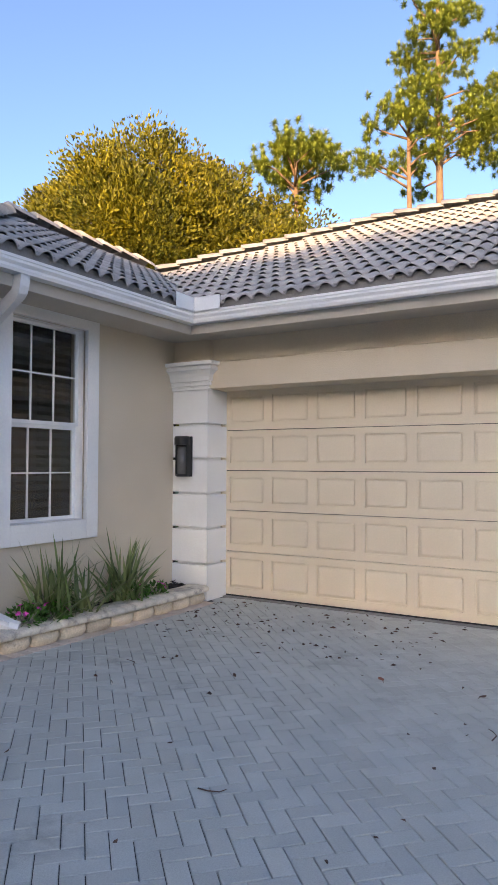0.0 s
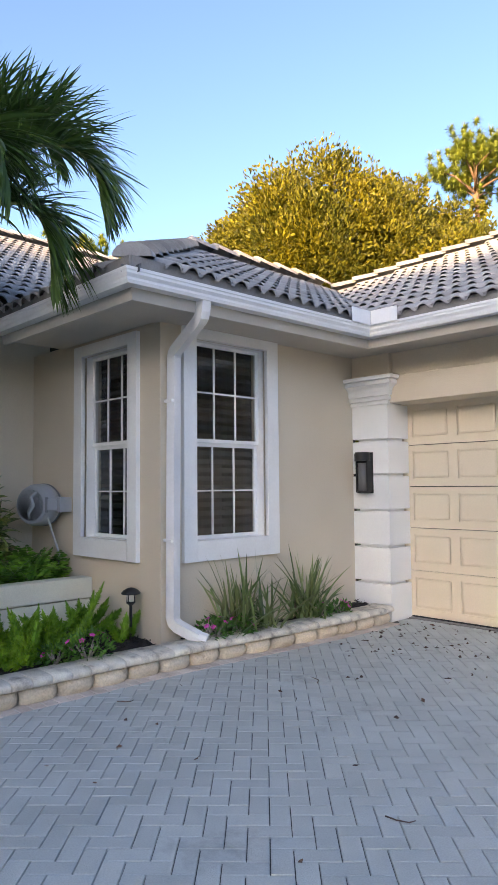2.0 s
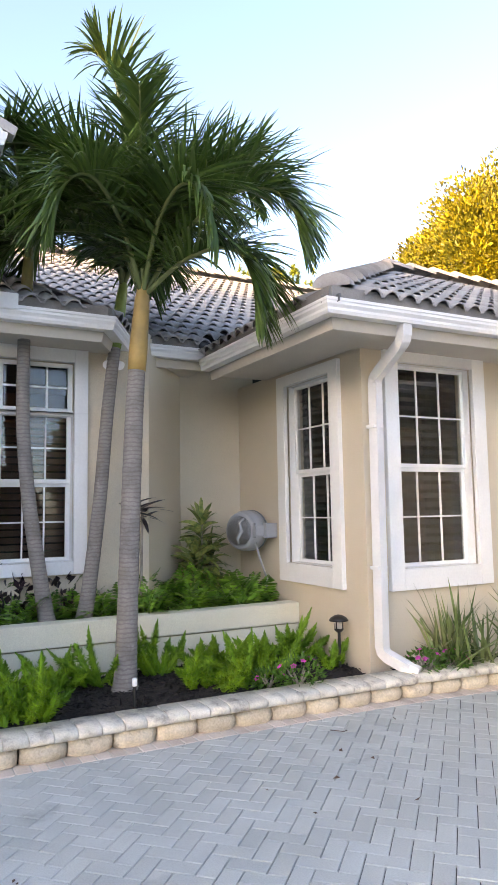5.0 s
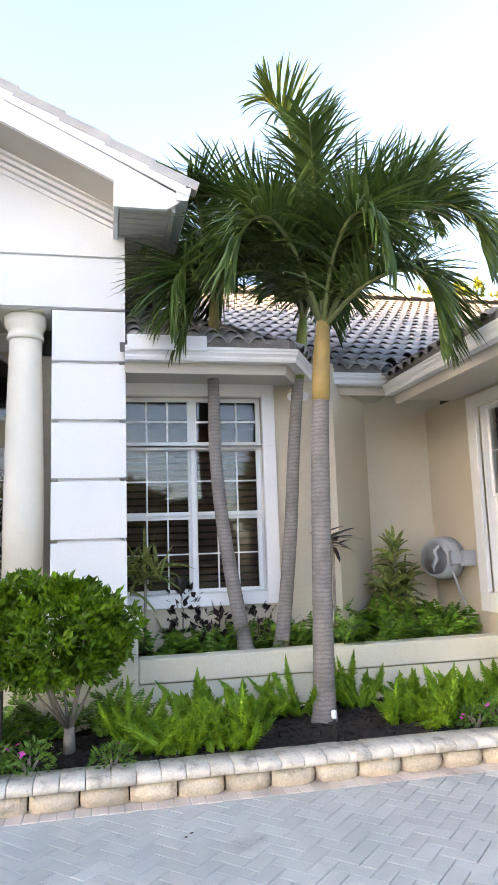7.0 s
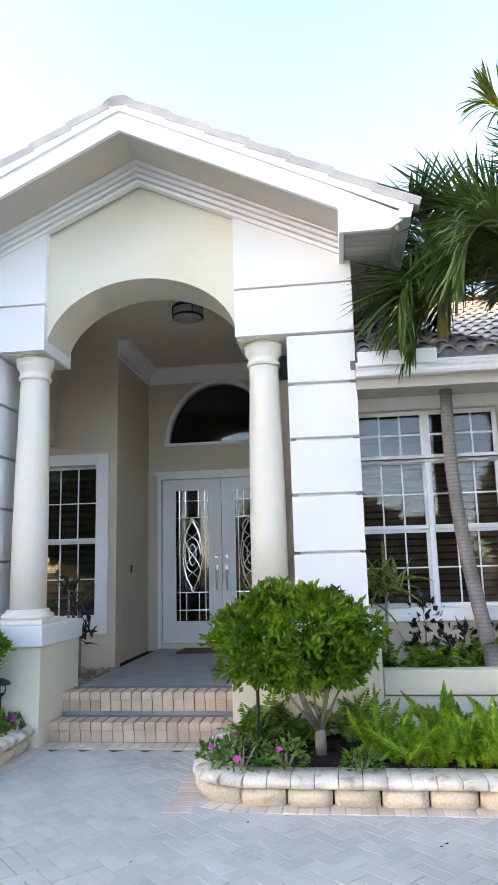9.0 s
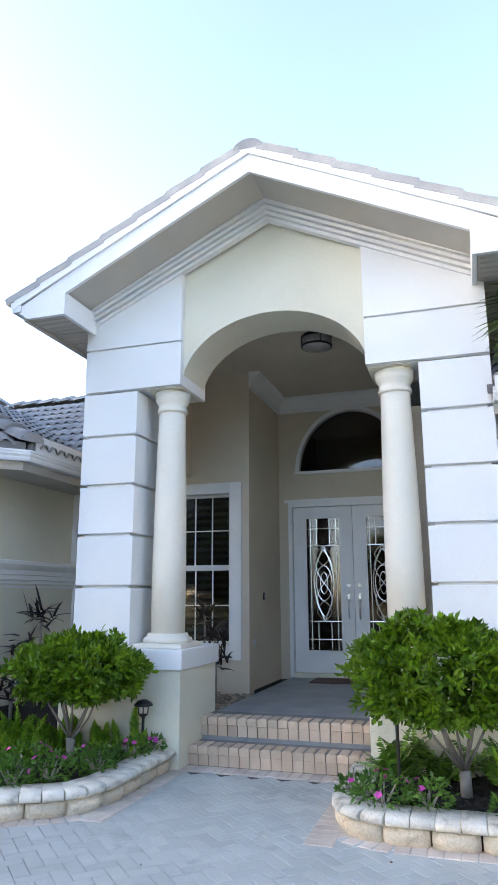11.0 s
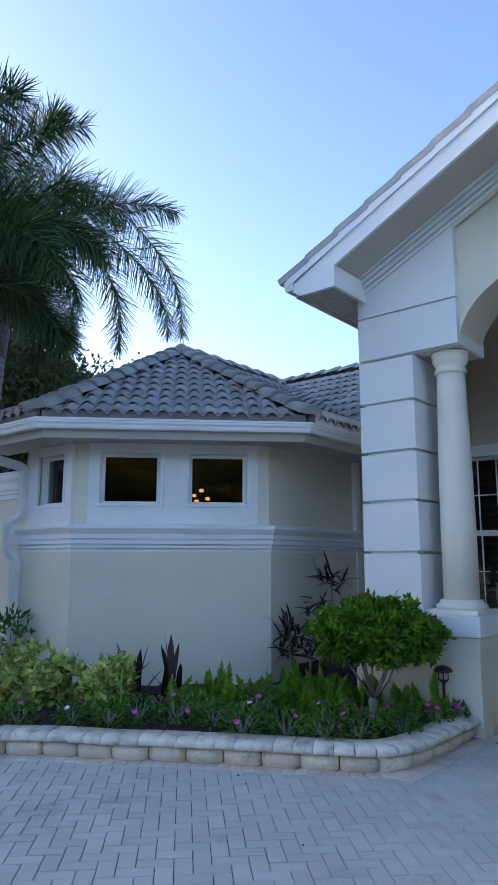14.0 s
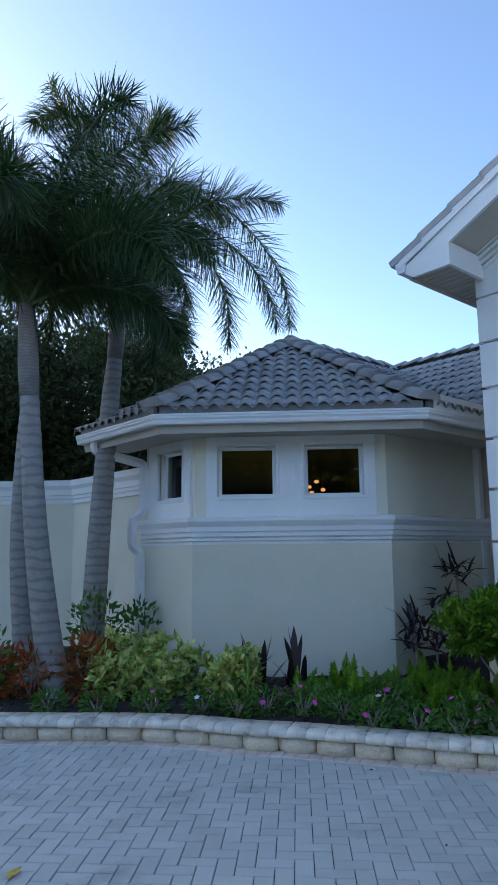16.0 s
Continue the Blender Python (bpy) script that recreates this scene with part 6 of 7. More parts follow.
# ------------------------------------------------------------------ ferns, lilies, flowers
def fern(x, y, z, fronds, length, width, leaf_mat, label, up=(45, 85), droop=0.7, pinnae=26, group="ferns in the beds"):
    t = thing("fern", (x, y, z), label, "fern", group)
    sets = []
    for i in range(fronds):
        a, e = random.uniform(0, 360), random.uniform(*up)
        L = length * random.uniform(0.65, 1.1)
        line = frond_line((x + random.gauss(0, 0.06), y + random.gauss(0, 0.06), z), a, e, L, droop * 60 * random.uniform(0.5, 1.2), 8)
        s = np.linspace(0.08, 0.98, pinnae)
        idx = s * 7
        i0 = np.minimum(idx.astype(int), 6)
        f = (idx - i0)[:, None]
        pos = line[i0] * (1 - f) + line[i0 + 1] * f
        tan = unit(line[i0 + 1] - line[i0])
        flat = np.array([math.cos(radians(a)), math.sin(radians(a)), 0.0])
        w = width * np.clip(np.sin(np.pi * (0.12 + 0.85 * s)), 0.1, 1)
        for sg in (1, -1):
            sets.append(lobes(pos, unit(sg * flat + tan * 0.45 + RNG.normal(0, 0.06, (pinnae, 3))), tan, w * RNG.uniform(0.85, 1.1, pinnae), L / pinnae * 1.0))
    v, f = join(*sets)
    raw("foliage", v, f, leaf_mat, t, "", False)


def plume_fern(x, y, z, plumes, length, label, up=(16, 78)):
    """Foxtail fern: upright plumes of short needles all round a stem."""
    t = thing("foxtail_fern", (x, y, z), label, "fern", "foxtail ferns in the beds")
    sets = []
    k = 300
    for i in range(plumes):
        a, e = random.uniform(0, 360), random.uniform(*up)
        L = length * random.uniform(0.6, 1.12)
        line = frond_line((x + random.gauss(0, 0.07), y + random.gauss(0, 0.07), z - 0.02), a, e, L, random.uniform(-35, 22), 8)
        s = np.linspace(0.05, 1.0, k)
        i0 = np.minimum((s * 7).astype(int), 6)
        f = (s * 7 - i0)[:, None]
        pos = line[i0] * (1 - f) + line[i0 + 1] * f
        tan = unit(line[i0 + 1] - line[i0])
        r = unit(np.cross(tan, RNG.normal(size=(k, 3))))
        w = 0.056 * np.clip(1.6 * (1 - s ** 1.9), 0.10, 1) * np.clip(s * 5 + 0.35, 0, 1)
        core = tube([tuple(q) for q in line], [0.004 + 0.026 * (1 - (i / 7) ** 2) * min(1, 0.4 + i * 0.4) for i in range(8)], 6)
        core.verts.index_update()
        sets.append((np.array([q.co[:] for q in core.verts]), [tuple(q.index for q in p.verts) for p in core.faces]))
        core.free()
        sets.append(blades(pos, unit(r + tan * 0.75), w * RNG.uniform(0.85, 1.15, k) * 1.15, 0.022, 0.0, 1, 1.0, RNG.uniform(0, math.pi, k)))
    v, f = join(*sets)
    raw("foliage", v, f, FERN, t, "", False)


SWORD = "bright green foxtail fern clump growing in the mulch bed"
for x, y, n, L in ((-5.75, 0.30, 34, 0.50), (-5.50, 0.62, 44, 0.50), (-5.52, 0.98, 40, 0.48), (-5.85, 0.75, 36, 0.52), (-6.25, 0.75, 26, 0.45), (-6.25, 1.25, 22, 0.42), (-6.28, 1.75, 30, 0.55), (-6.28, 2.15, 28, 0.52),
                   (-5.72, 2.35, 30, 0.40), (-5.60, 2.66, 40, 0.46), (-5.95, 2.75, 34, 0.48), (-5.90, 3.05, 30, 0.45), (-6.25, 2.65, 26, 0.45), (-6.10, 3.40, 26, 0.45), (-6.30, 3.55, 20, 0.55), (-5.75, 3.62, 10, 0.36)):
    plume_fern(x, y, 0.15, int(n * 0.42), L * 0.98, SWORD)
for x, y, n, L in ((-6.10, -0.75, 20, 0.45), (-6.15, -0.35, 20, 0.45), (-6.2, 0.1, 22, 0.45)):
    fern(x, y, 0.15, n, L, 0.10, FERN_DARK, "dark green fern growing under the round shrub", (30, 75), 0.8, 15)
for i in range(19):
    y = 0.5 + i * 0.173
    fern(-6.90 + random.uniform(-0.06, 0.04), y, 0.57, 9, 0.37, 0.125, FERN_DARK, "bright green boston fern spilling over the raised planter", (22, 84), 0.8, 10, "ferns in the planter")
for i in range(11):
    fern(-7.3 + random.uniform(-0.1, 0.15), 0.7 + i * 0.27, 0.58, 9, 0.46, 0.14, FERN_DARK, "bright green boston fern at the back of the planter", (45, 88), 0.6, 11, "ferns in the planter")
for x, y, n, L in ((-6.30, -3.15, 24, 0.55), (-6.25, -3.45, 22, 0.5), (-6.15, -3.95, 26, 0.5), (-5.85, -4.30, 28, 0.55), (-6.30, -4.45, 26, 0.5), (-5.55, -4.75, 28, 0.5), (-5.95, -4.85, 24, 0.45), (-5.25, -4.60, 22, 0.45), (-6.6, -4.9, 20, 0.45), (-5.60, -3.85, 26, 0.45), (-5.05, -5.05, 24, 0.42), (-5.65, -4.40, 26, 0.5), (-6.0, -4.2, 26, 0.5), (-5.45, -5.15, 24, 0.45), (-6.35, -3.8, 24, 0.48), (-5.75, -5.25, 22, 0.45)):
    plume_fern(x, y, 0.15, int(n * 0.34), L * 0.80, "green fern clump growing in the bay's flower bed")


def strap_clump(name, x, y, z, n, length, width, leaf_mat, label, category, up=(55, 88), droop=0.6, group="", stem=0.0, spread=0.07):
    t = thing(name, (x, y, z), label, category, group)
    if stem:
        part("stem", tube([(x, y, z), (x + 0.02, y + 0.01, z + stem)], 0.014, 7), BARK, t, "", True)
    a, e = RNG.uniform(0, 2 * np.pi, n), np.radians(RNG.uniform(*up, n))
    d = np.stack([np.cos(a) * np.cos(e), np.sin(a) * np.cos(e), np.sin(e)], 1)
    base = np.array([x, y, z + stem]) + RNG.normal(0, 1, (n, 3)) * np.array([spread, spread, 0.01 if not stem else 0.055])
    v, f = blades(base, d, length * RNG.uniform(0.6, 1.1, n), width * RNG.uniform(0.7, 1.1, n), droop * RNG.uniform(0.5, 1.3, n), 5, 0.8, RNG.normal(0, 0.3, n))
    raw("foliage", v, f, leaf_mat, t)


LILY = "clump of long striped flax lily leaves by the wing"
strap_clump("flax_lily", -5.22, 4.55, 0.15, 70, 0.76, 0.036, GRASS_LEAF, LILY, "plant", (42, 88), 0.75, "flax lilies", spread=0.09)
strap_clump("flax_lily", -5.16, 4.85, 0.15, 44, 0.60, 0.034, GRASS_LEAF, LILY, "plant", (30, 80), 0.8, "flax lilies", spread=0.07)
strap_clump("flax_lily", -5.17, 5.48, 0.15, 66, 0.76, 0.036, GRASS_LEAF, LILY, "plant", (45, 88), 0.7, "flax lilies", spread=0.08)
def leafy_column(name, x, y, z, top, n, length, width, leaf_mat, label, group=""):
    """A stem clothed with arching leaves, steeper towards its head."""
    t = thing(name, (x, y, z), label, "plant", group)
    part("stem", tube([(x, y, z), (x + 0.02, y + 0.01, top)], [0.018, 0.010], 7), BARK, t, "", True)
    s = np.linspace(0, 1, n) ** 0.85
    a = np.arange(n) * 2.4 + RNG.normal(0, 0.2, n)
    e = np.radians(8 + 66 * s ** 2.2 + RNG.normal(0, 7, n))
    d = np.stack([np.cos(a) * np.cos(e), np.sin(a) * np.cos(e), np.sin(e)], 1)
    h = z + (top - z) * (0.22 + 0.78 * s)
    base = np.stack([np.full(n, x) + 0.02 * s, np.full(n, y), h], 1) + d * 0.012
    v, f = blades(base, d, length * (1 - 0.25 * s) * RNG.uniform(0.8, 1.1, n), width * RNG.uniform(0.8, 1.1, n), RNG.uniform(0.6, 1.5, n), 6, 0.7, RNG.normal(0, 0.75, n))
    raw("foliage", v, f, leaf_mat, t)


for x, y, top, n in ((-7.45, 3.10, 1.46, 84), (-7.40, 3.00, 1.10, 48), (-7.50, 3.22, 1.18, 50)):
    leafy_column("dracaena", x, y, 0.57, top, n, 0.36, 0.062, DRAC, "striped green dracaena with a leafy head in the planter", "dracaenas in the planter")
strap_clump("dracaena", -6.98, 0.42, 0.57, 70, 0.42, 0.045, DRAC, "arching green dracaena behind the white pier", "plant", (-10, 80), 0.9, "dracaenas in the planter", 0.75)
strap_clump("cordyline", -6.98, 2.25, 0.57, 20, 0.30, 0.085, CORDY, "dark cordyline with few broad leaves on a thin stem", "plant", (-25, 45), 0.5, "", 0.98)
for x, y, s, n, L in ((-7.62, -5.05, 1.15, 34, 0.34), (-7.35, -5.2, 0.8, 20, 0.32), (-6.86, -5.15, 0.55, 30, 0.34), (-6.70, -5.02, 0.42, 26, 0.30), (-6.98, -4.95, 0.36, 22, 0.30), (-8.45, -3.12, 0.75, 26, 0.34), (-8.3, -3.05, 0.45, 22, 0.32), (-8.55, -3.3, 1.0, 18, 0.30)):
    strap_clump("cordyline", x, y, 0.15 if x > -8 else 0.30, n, L, 0.045, CORDY, "dark-leaved cordyline growing against the wall", "plant", (-5, 80), 0.7, "cordylines", s)
for x, y in ((-5.15, -5.85), (-5.35, -5.55), (-5.0, -6.0)):
    strap_clump("bird_of_paradise", x, y, 0.15, 8, 0.62, 0.09, CORDY, "dark broad-leaved plant standing before the bay wall", "plant", (50, 85), 0.4, "broad-leaved plants", spread=0.05)


def leafy_bush(name, x, y, z, r, h, n, size, leaf_mat, label, category="shrub", group="", width=0.5, whorl=1):
    t = thing(name, (x, y, z), label, category, group)
    for i in range(6):
        a = 2 * math.pi * i / 6
        part("stem", tube([(x, y, z), (x + math.cos(a) * r * 0.5, y + math.sin(a) * r * 0.5, z + h * 0.7)], [0.012, 0.005], 5), BARK, t)
    c = np.array([x, y, z + h * 0.5])
    rr = np.array([r, r, h * 0.55])
    p = c + in_ball(n // whorl, 0.45) * rr
    p[:, 2] = np.maximum(p[:, 2], z + 0.02)
    d = unit((p - c) / rr + RNG.normal(0, 0.5, p.shape) + np.array([0, 0, 0.25]))
    if whorl > 1:
        p, d = np.repeat(p, whorl, 0), np.repeat(d, whorl, 0)
        d = unit(d * 0.45 + unit(np.cross(d, RNG.normal(size=d.shape))))
        n = len(p)
    v, f = leaf_quads(p, d, size * RNG.uniform(0.7, 1.25, n), size * width, 0.15)
    raw("foliage", v, f, leaf_mat, t, "", False)
    return t


for x, y, h, r in ((-4.30, -6.60, 0.56, 0.34), (-4.02, -6.85, 0.60, 0.32), (-4.52, -6.32, 0.46, 0.27), (-4.12, -6.35, 0.36, 0.24), (-3.80, -6.62, 0.40, 0.24), (-4.80, -5.80, 0.46, 0.19), (-4.50, -5.68, 0.36, 0.17)):
    leafy_bush("schefflera", x, y, 0.13, r, h, 330, 0.135, SCHEF, "variegated yellow and green schefflera in the bay's bed", "shrub", "scheffleras", 0.5, 6)
for x, y, h in ((-3.65, -6.85, 0.55), (-3.9, -7.1, 0.5), (-3.2, -7.2, 0.5), (-2.9, -7.4, 0.45)):
    leafy_bush("croton", x, y, 0.13, 0.26, h, 240, 0.14, CROTON, "red and bronze croton between the palm trunks", "shrub", "crotons", 0.3)
for x, y, h, r in ((-2.6, -7.3, 0.8, 0.4), (-4.35, -8.0, 0.95, 0.32), (-4.9, -7.9, 0.8, 0.3)):
    leafy_bush("green_shrub", x, y, 0.13, r, h, 330, 0.10, VINCA, "dark green leafy shrub by the palm trunks", "shrub", "green shrubs", 0.4)
for x, y, h in ((-7.1, 0.78, 0.62), (-7.1, 1.05, 0.42), (-7.1, 1.5, 0.42)):
    leafy_bush("dark_shrub", x, y, 0.57, 0.18, h, 190, 0.09, CORDY, "small shrub with dark round leaves in the planter", "shrub", "dark shrubs in the planter", 0.7)


def vinca(x, y, z, r, flowers, label, white=0):
    t = leafy_bush("vinca", x, y, z, r, r * 1.15, int(240 * r / 0.16), 0.055, VINCA, label, "flower", "vincas in the beds", 0.42)
    for i in range(int(flowers * 1.25)):
        a, e = random.uniform(0, 2 * math.pi), random.uniform(0.2, 1.3)
        c = Vector((x + r * 1.02 * math.cos(a) * math.cos(e), y + r * 1.02 * math.sin(a) * math.cos(e), z + r * 0.55 + r * 0.75 * math.sin(e)))
        n = (c - Vector((x, y, z))).normalized()
        rot = Vector((0, 0, 1)).rotation_difference(n).to_matrix().to_4x4()
        bm = bmesh.new()
        mid = bm.verts.new((0, 0, -0.004))
        ring = [bm.verts.new(((0.029 if k % 2 == 0 else 0.019) * math.cos(math.pi * k / 5), (0.029 if k % 2 == 0 else 0.019) * math.sin(math.pi * k / 5), 0.003)) for k in range(10)]
        for k in range(10):
            bm.faces.new((mid, ring[k], ring[(k + 1) % 10]))
        bm.transform(Matrix.Translation(c) @ rot)
        part("blossom", bm, PETAL_WHITE if i < white else PETAL, t, "white blossom" if i < white else "magenta blossom")


V = "low vinca with magenta blossoms in the mulch bed"
for x, y, r, n, w in ((-5.32, 3.02, 0.15, 6, 0), (-5.42, 2.80, 0.10, 2, 0), (-5.30, -0.72, 0.15, 4, 0), (-5.34, -0.42, 0.13, 3, 1), (-5.30, 0.10, 0.10, 2, 0), (-5.5, -0.95, 0.10, 2, 0), (-5.14, 4.20, 0.13, 7, 0), (-5.12, 4.48, 0.11, 6, 0), (-5.10, 5.58, 0.11, 5, 1), (-5.08, 5.90, 0.10, 4, 0),
                    (-4.62, -4.75, 0.17, 6, 0), (-4.45, -5.05, 0.15, 7, 0), (-5.30, -4.35, 0.18, 6, 0), (-4.95, -4.15, 0.14, 3, 1), (-5.25, -3.50, 0.17, 5, 0), (-5.20, -3.25, 0.14, 4, 0), (-5.70, -3.15, 0.13, 2, 1), (-6.10, -3.02, 0.12, 3, 0), (-6.35, -2.95, 0.10, 3, 0), (-4.9, -3.75, 0.13, 2, 0),
                    (-5.0, -3.45, 0.13, 1, 0), (-4.70, -4.05, 0.14, 1, 0), (-4.80, -4.45, 0.14, 1, 0), (-4.20, -5.15, 0.13, 1, 0), (-4.95, -4.85, 0.13, 0, 0), (-5.55, -3.05, 0.12, 1, 0), (-3.35, -6.1, 0.12, 3, 1), (-3.7, -5.75, 0.13, 3, 0), (-4.05, -5.45, 0.12, 3, 1), (-3.05, -6.45, 0.12, 3, 1)):
    vinca(x, y, 0.14, r * 1.3, n, ("low leafy vinca not in bloom in the mulch bed" if n == 0 else V) if not w else "low vinca with magenta and white blossoms in the mulch bed", w)

# ------------------------------------------------------------------ low block walls and mulch beds
R_LINE = [(-4.92, 6.585), (-4.905, 6.2), (-4.93, 5.4), (-4.99, 4.6), (-5.05, 3.8), (-5.075, 3.0), (-5.08, 1.0), (-5.08, -0.45), (-5.10, -0.72), (-5.20, -0.93), (-5.42, -1.03), (-5.75, -1.05), (-6.44, -1.05)]
L_LINE = [(-6.44, -2.80), (-5.75, -2.79), (-5.35, -2.80), (-5.10, -2.86), (-4.95, -2.98), (-4.80, -3.20), (-4.60, -3.57), (-4.38, -3.97), (-4.16, -4.34), (-3.90, -4.74), (-3.66, -5.18), (-3.34, -5.60), (-2.98, -5.95), (-2.60, -6.33), (-2.1, -6.75), (-1.4, -7.25)]


def stations(line, step):
    """Places and headings at even steps along a line."""
    p = polyline([(x, y, 0) for x, y in line], 400)[:, :2]
    s = np.concatenate([[0], np.cumsum(np.linalg.norm(np.diff(p, axis=0), axis=1))])
    n = int(s[-1] / step)
    out = []
    for i in range(n):
        d = (i + 0.5) * s[-1] / n
        x, y = np.interp(d, s, p[:, 0]), np.interp(d, s, p[:, 1])
        x2, y2 = np.interp(d + 0.02, s, p[:, 0]), np.interp(d + 0.02, s, p[:, 1])
        x1, y1 = np.interp(d - 0.02, s, p[:, 0]), np.interp(d - 0.02, s, p[:, 1])
        out.append((x, y, math.atan2(y2 - y1, x2 - x1)))
    return out


def block_mesh(seed):
    """A split-face block with a bulging front; local x along the wall, +y to the bed."""
    rnd = random.Random(seed)
    b = bmesh.new()
    nx, nz = 6, 3
    grid = []
    for j in range(nz + 1):
        row = []
        for i in range(nx + 1):
            s, t = i / nx * 2 - 1, j / nz
            bulge = 0.045 * (1 - abs(s) ** 4.0) + 0.030 * math.sin(math.pi * t) + rnd.uniform(-0.004, 0.004)
            row.append(b.verts.new((s * 0.146, 0.03 - bulge, 0.004 + t * 0.112)))
        grid.append(row)
    for j in range(nz):
        for i in range(nx):
            b.faces.new((grid[j][i], grid[j][i + 1], grid[j + 1][i + 1], grid[j + 1][i]))
    back = [b.verts.new(p) for p in ((-0.1445, 0.2, 0.004), (0.1445, 0.2, 0.004), (0.1445, 0.2, 0.116), (-0.1445, 0.2, 0.116))]
    b.faces.new([grid[nz][i] for i in range(nx + 1)] + [back[2], back[3]])
    b.faces.new([grid[j][0] for j in range(nz + 1)] + [back[3], back[0]])
    b.faces.new([grid[j][nx] for j in range(nz, -1, -1)] + [back[1], back[2]])
    for f in b.faces:
        f.smooth = len(f.verts) == 4
    me = bpy.data.meshes.new("block")
    b.to_mesh(me)
    b.free()
    me.materials.append(BLOCK)
    return me


def capstone_mesh(seed):
    rnd = random.Random(seed)
    b = bmesh.new()
    prof = [(0.20, 0.0), (-0.03, 0.0), (-0.048, 0.008), (-0.058, 0.024), (-0.058, 0.042), (-0.046, 0.058), (-0.022, 0.068), (0.02, 0.072), (0.20, 0.072)]
    w = 0.0755
    rows = [[b.verts.new((x * q, y + rnd.uniform(-0.003, 0.003) + (-0.004 if q < 1 else 0.0), z * (0.955 if abs(x * q) > w * 0.97 else 1.0) + 0.117)) for y, z in prof] for x, q in ((-w, 1.0), (-w, 0.93), (w, 0.93), (w, 1.0))]
    k = len(prof)
    for j in range(3):
        for i in range(k):
            b.faces.new((rows[j][i], rows[j][(i + 1) % k], rows[j + 1][(i + 1) % k], rows[j + 1][i]))
    for q in b.faces:
        q.smooth = True
    b.faces.new(rows[0][::-1])
    b.faces.new(rows[3])
    bmesh.ops.recalc_face_normals(b, faces=b.faces[:])
    me = bpy.data.meshes.new("capstone")
    b.to_mesh(me)
    b.free()
    me.materials.append(CAP)
    return me


BLOCKS, CAPS = [block_mesh(k) for k in range(5)], [capstone_mesh(k) for k in range(4)]


def place(name, me, parent, m):
    ob = new(name, me)
    ob.parent = parent
    ob.matrix_local = Matrix.Translation(-ORIGIN[parent]) @ m
    return ob


BORDER_ME = brick_mesh("border_paver", 0.098, 0.196, 0.05, BORDER)


def block_wall(name, line, sign, label):
    w = thing(name, (*line[len(line) // 2], 0), label, "low wall", kind="structure")
    for x, y, h in stations(line, 0.295):
        m = Matrix.Translation((x, y, 0)) @ Matrix.Rotation(h + (0 if sign > 0 else math.pi), 4, "Z")
        place("block", random.choice(BLOCKS), w, m @ Matrix.Rotation(random.uniform(-0.02, 0.02), 4, "Z"))
    for x, y, h in stations(line, 0.152):
        m = Matrix.Translation((x, y, random.uniform(-0.002, 0.002))) @ Matrix.Rotation(h + (0 if sign > 0 else math.pi), 4, "Z")
        place("capstone", random.choice(CAPS), w, m @ Matrix.Rotation(random.uniform(-0.015, 0.015), 4, "Z"))
    for x, y, h in stations(line, 0.1):
        m = Matrix.Translation((x, y, 0.005)) @ Matrix.Rotation(h + (0 if sign > 0 else math.pi), 4, "Z") @ Matrix.Translation((0, -0.04, 0))
        place("border_paver", BORDER_ME, w, m)
    return w


wr = block_wall("block_wall_planter_bed", R_LINE, -1, "low wall of tan split blocks with cream capstones along the fern bed")
wl2 = block_wall("block_wall_bay_bed", L_LINE, -1, "low wall of tan split blocks with cream capstones round the bay's bed")


def bed(name, poly, z, label, chips, seed):
    """An uneven mulch surface inside a plan outline, and loose chips on it."""
    rnd = np.random.default_rng(seed)
    xs, ys = [p[0] for p in poly], [p[1] for p in poly]
    step = 0.09
    nx, ny = int((max(xs) - min(xs)) / step) + 2, int((max(ys) - min(ys)) / step) + 2
    verts, index, faces = [], {}, []

    def height(x, y):
        return z + 0.05 * noise.noise((x * 1.6, y * 1.6, 0)) + 0.022 * noise.noise((x * 9, y * 9, 3))

    for i in range(nx):
        for j in range(ny):
            x, y = min(xs) + i * step, min(ys) + j * step
            index[i, j] = len(verts)
            verts.append((x, y, height(x, y)))
    for i in range(nx - 1):
        for j in range(ny - 1):
            c = (min(xs) + (i + 0.5) * step, min(ys) + (j + 0.5) * step)
            if inside(c, poly):
                faces.append((index[i, j], index[i + 1, j], index[i + 1, j + 1], index[i, j + 1]))
    b = thing(name, ((min(xs) + max(xs)) / 2, (min(ys) + max(ys)) / 2, z), label, "mulch bed", kind="structure")
    raw("soil", verts, faces, MULCH, b)
    pts = []
    while len(pts) < chips:
        p = (rnd.uniform(min(xs), max(xs)), rnd.uniform(min(ys), max(ys)))
        if inside(p, poly):
            pts.append((*p, height(*p) + 0.008))
    d = rnd.normal(size=(chips, 3)) * np.array([1, 1, 0.25])
    v, f = blades(np.array(pts), d, rnd.uniform(0.03, 0.08, chips), rnd.uniform(0.008, 0.018, chips), 0.1, 2, 0.4, rnd.normal(0, 0.7, chips))
    tagged(raw("bark_chips", v, f, MULCH, b, "dark bark chips", False), kind="stuff")


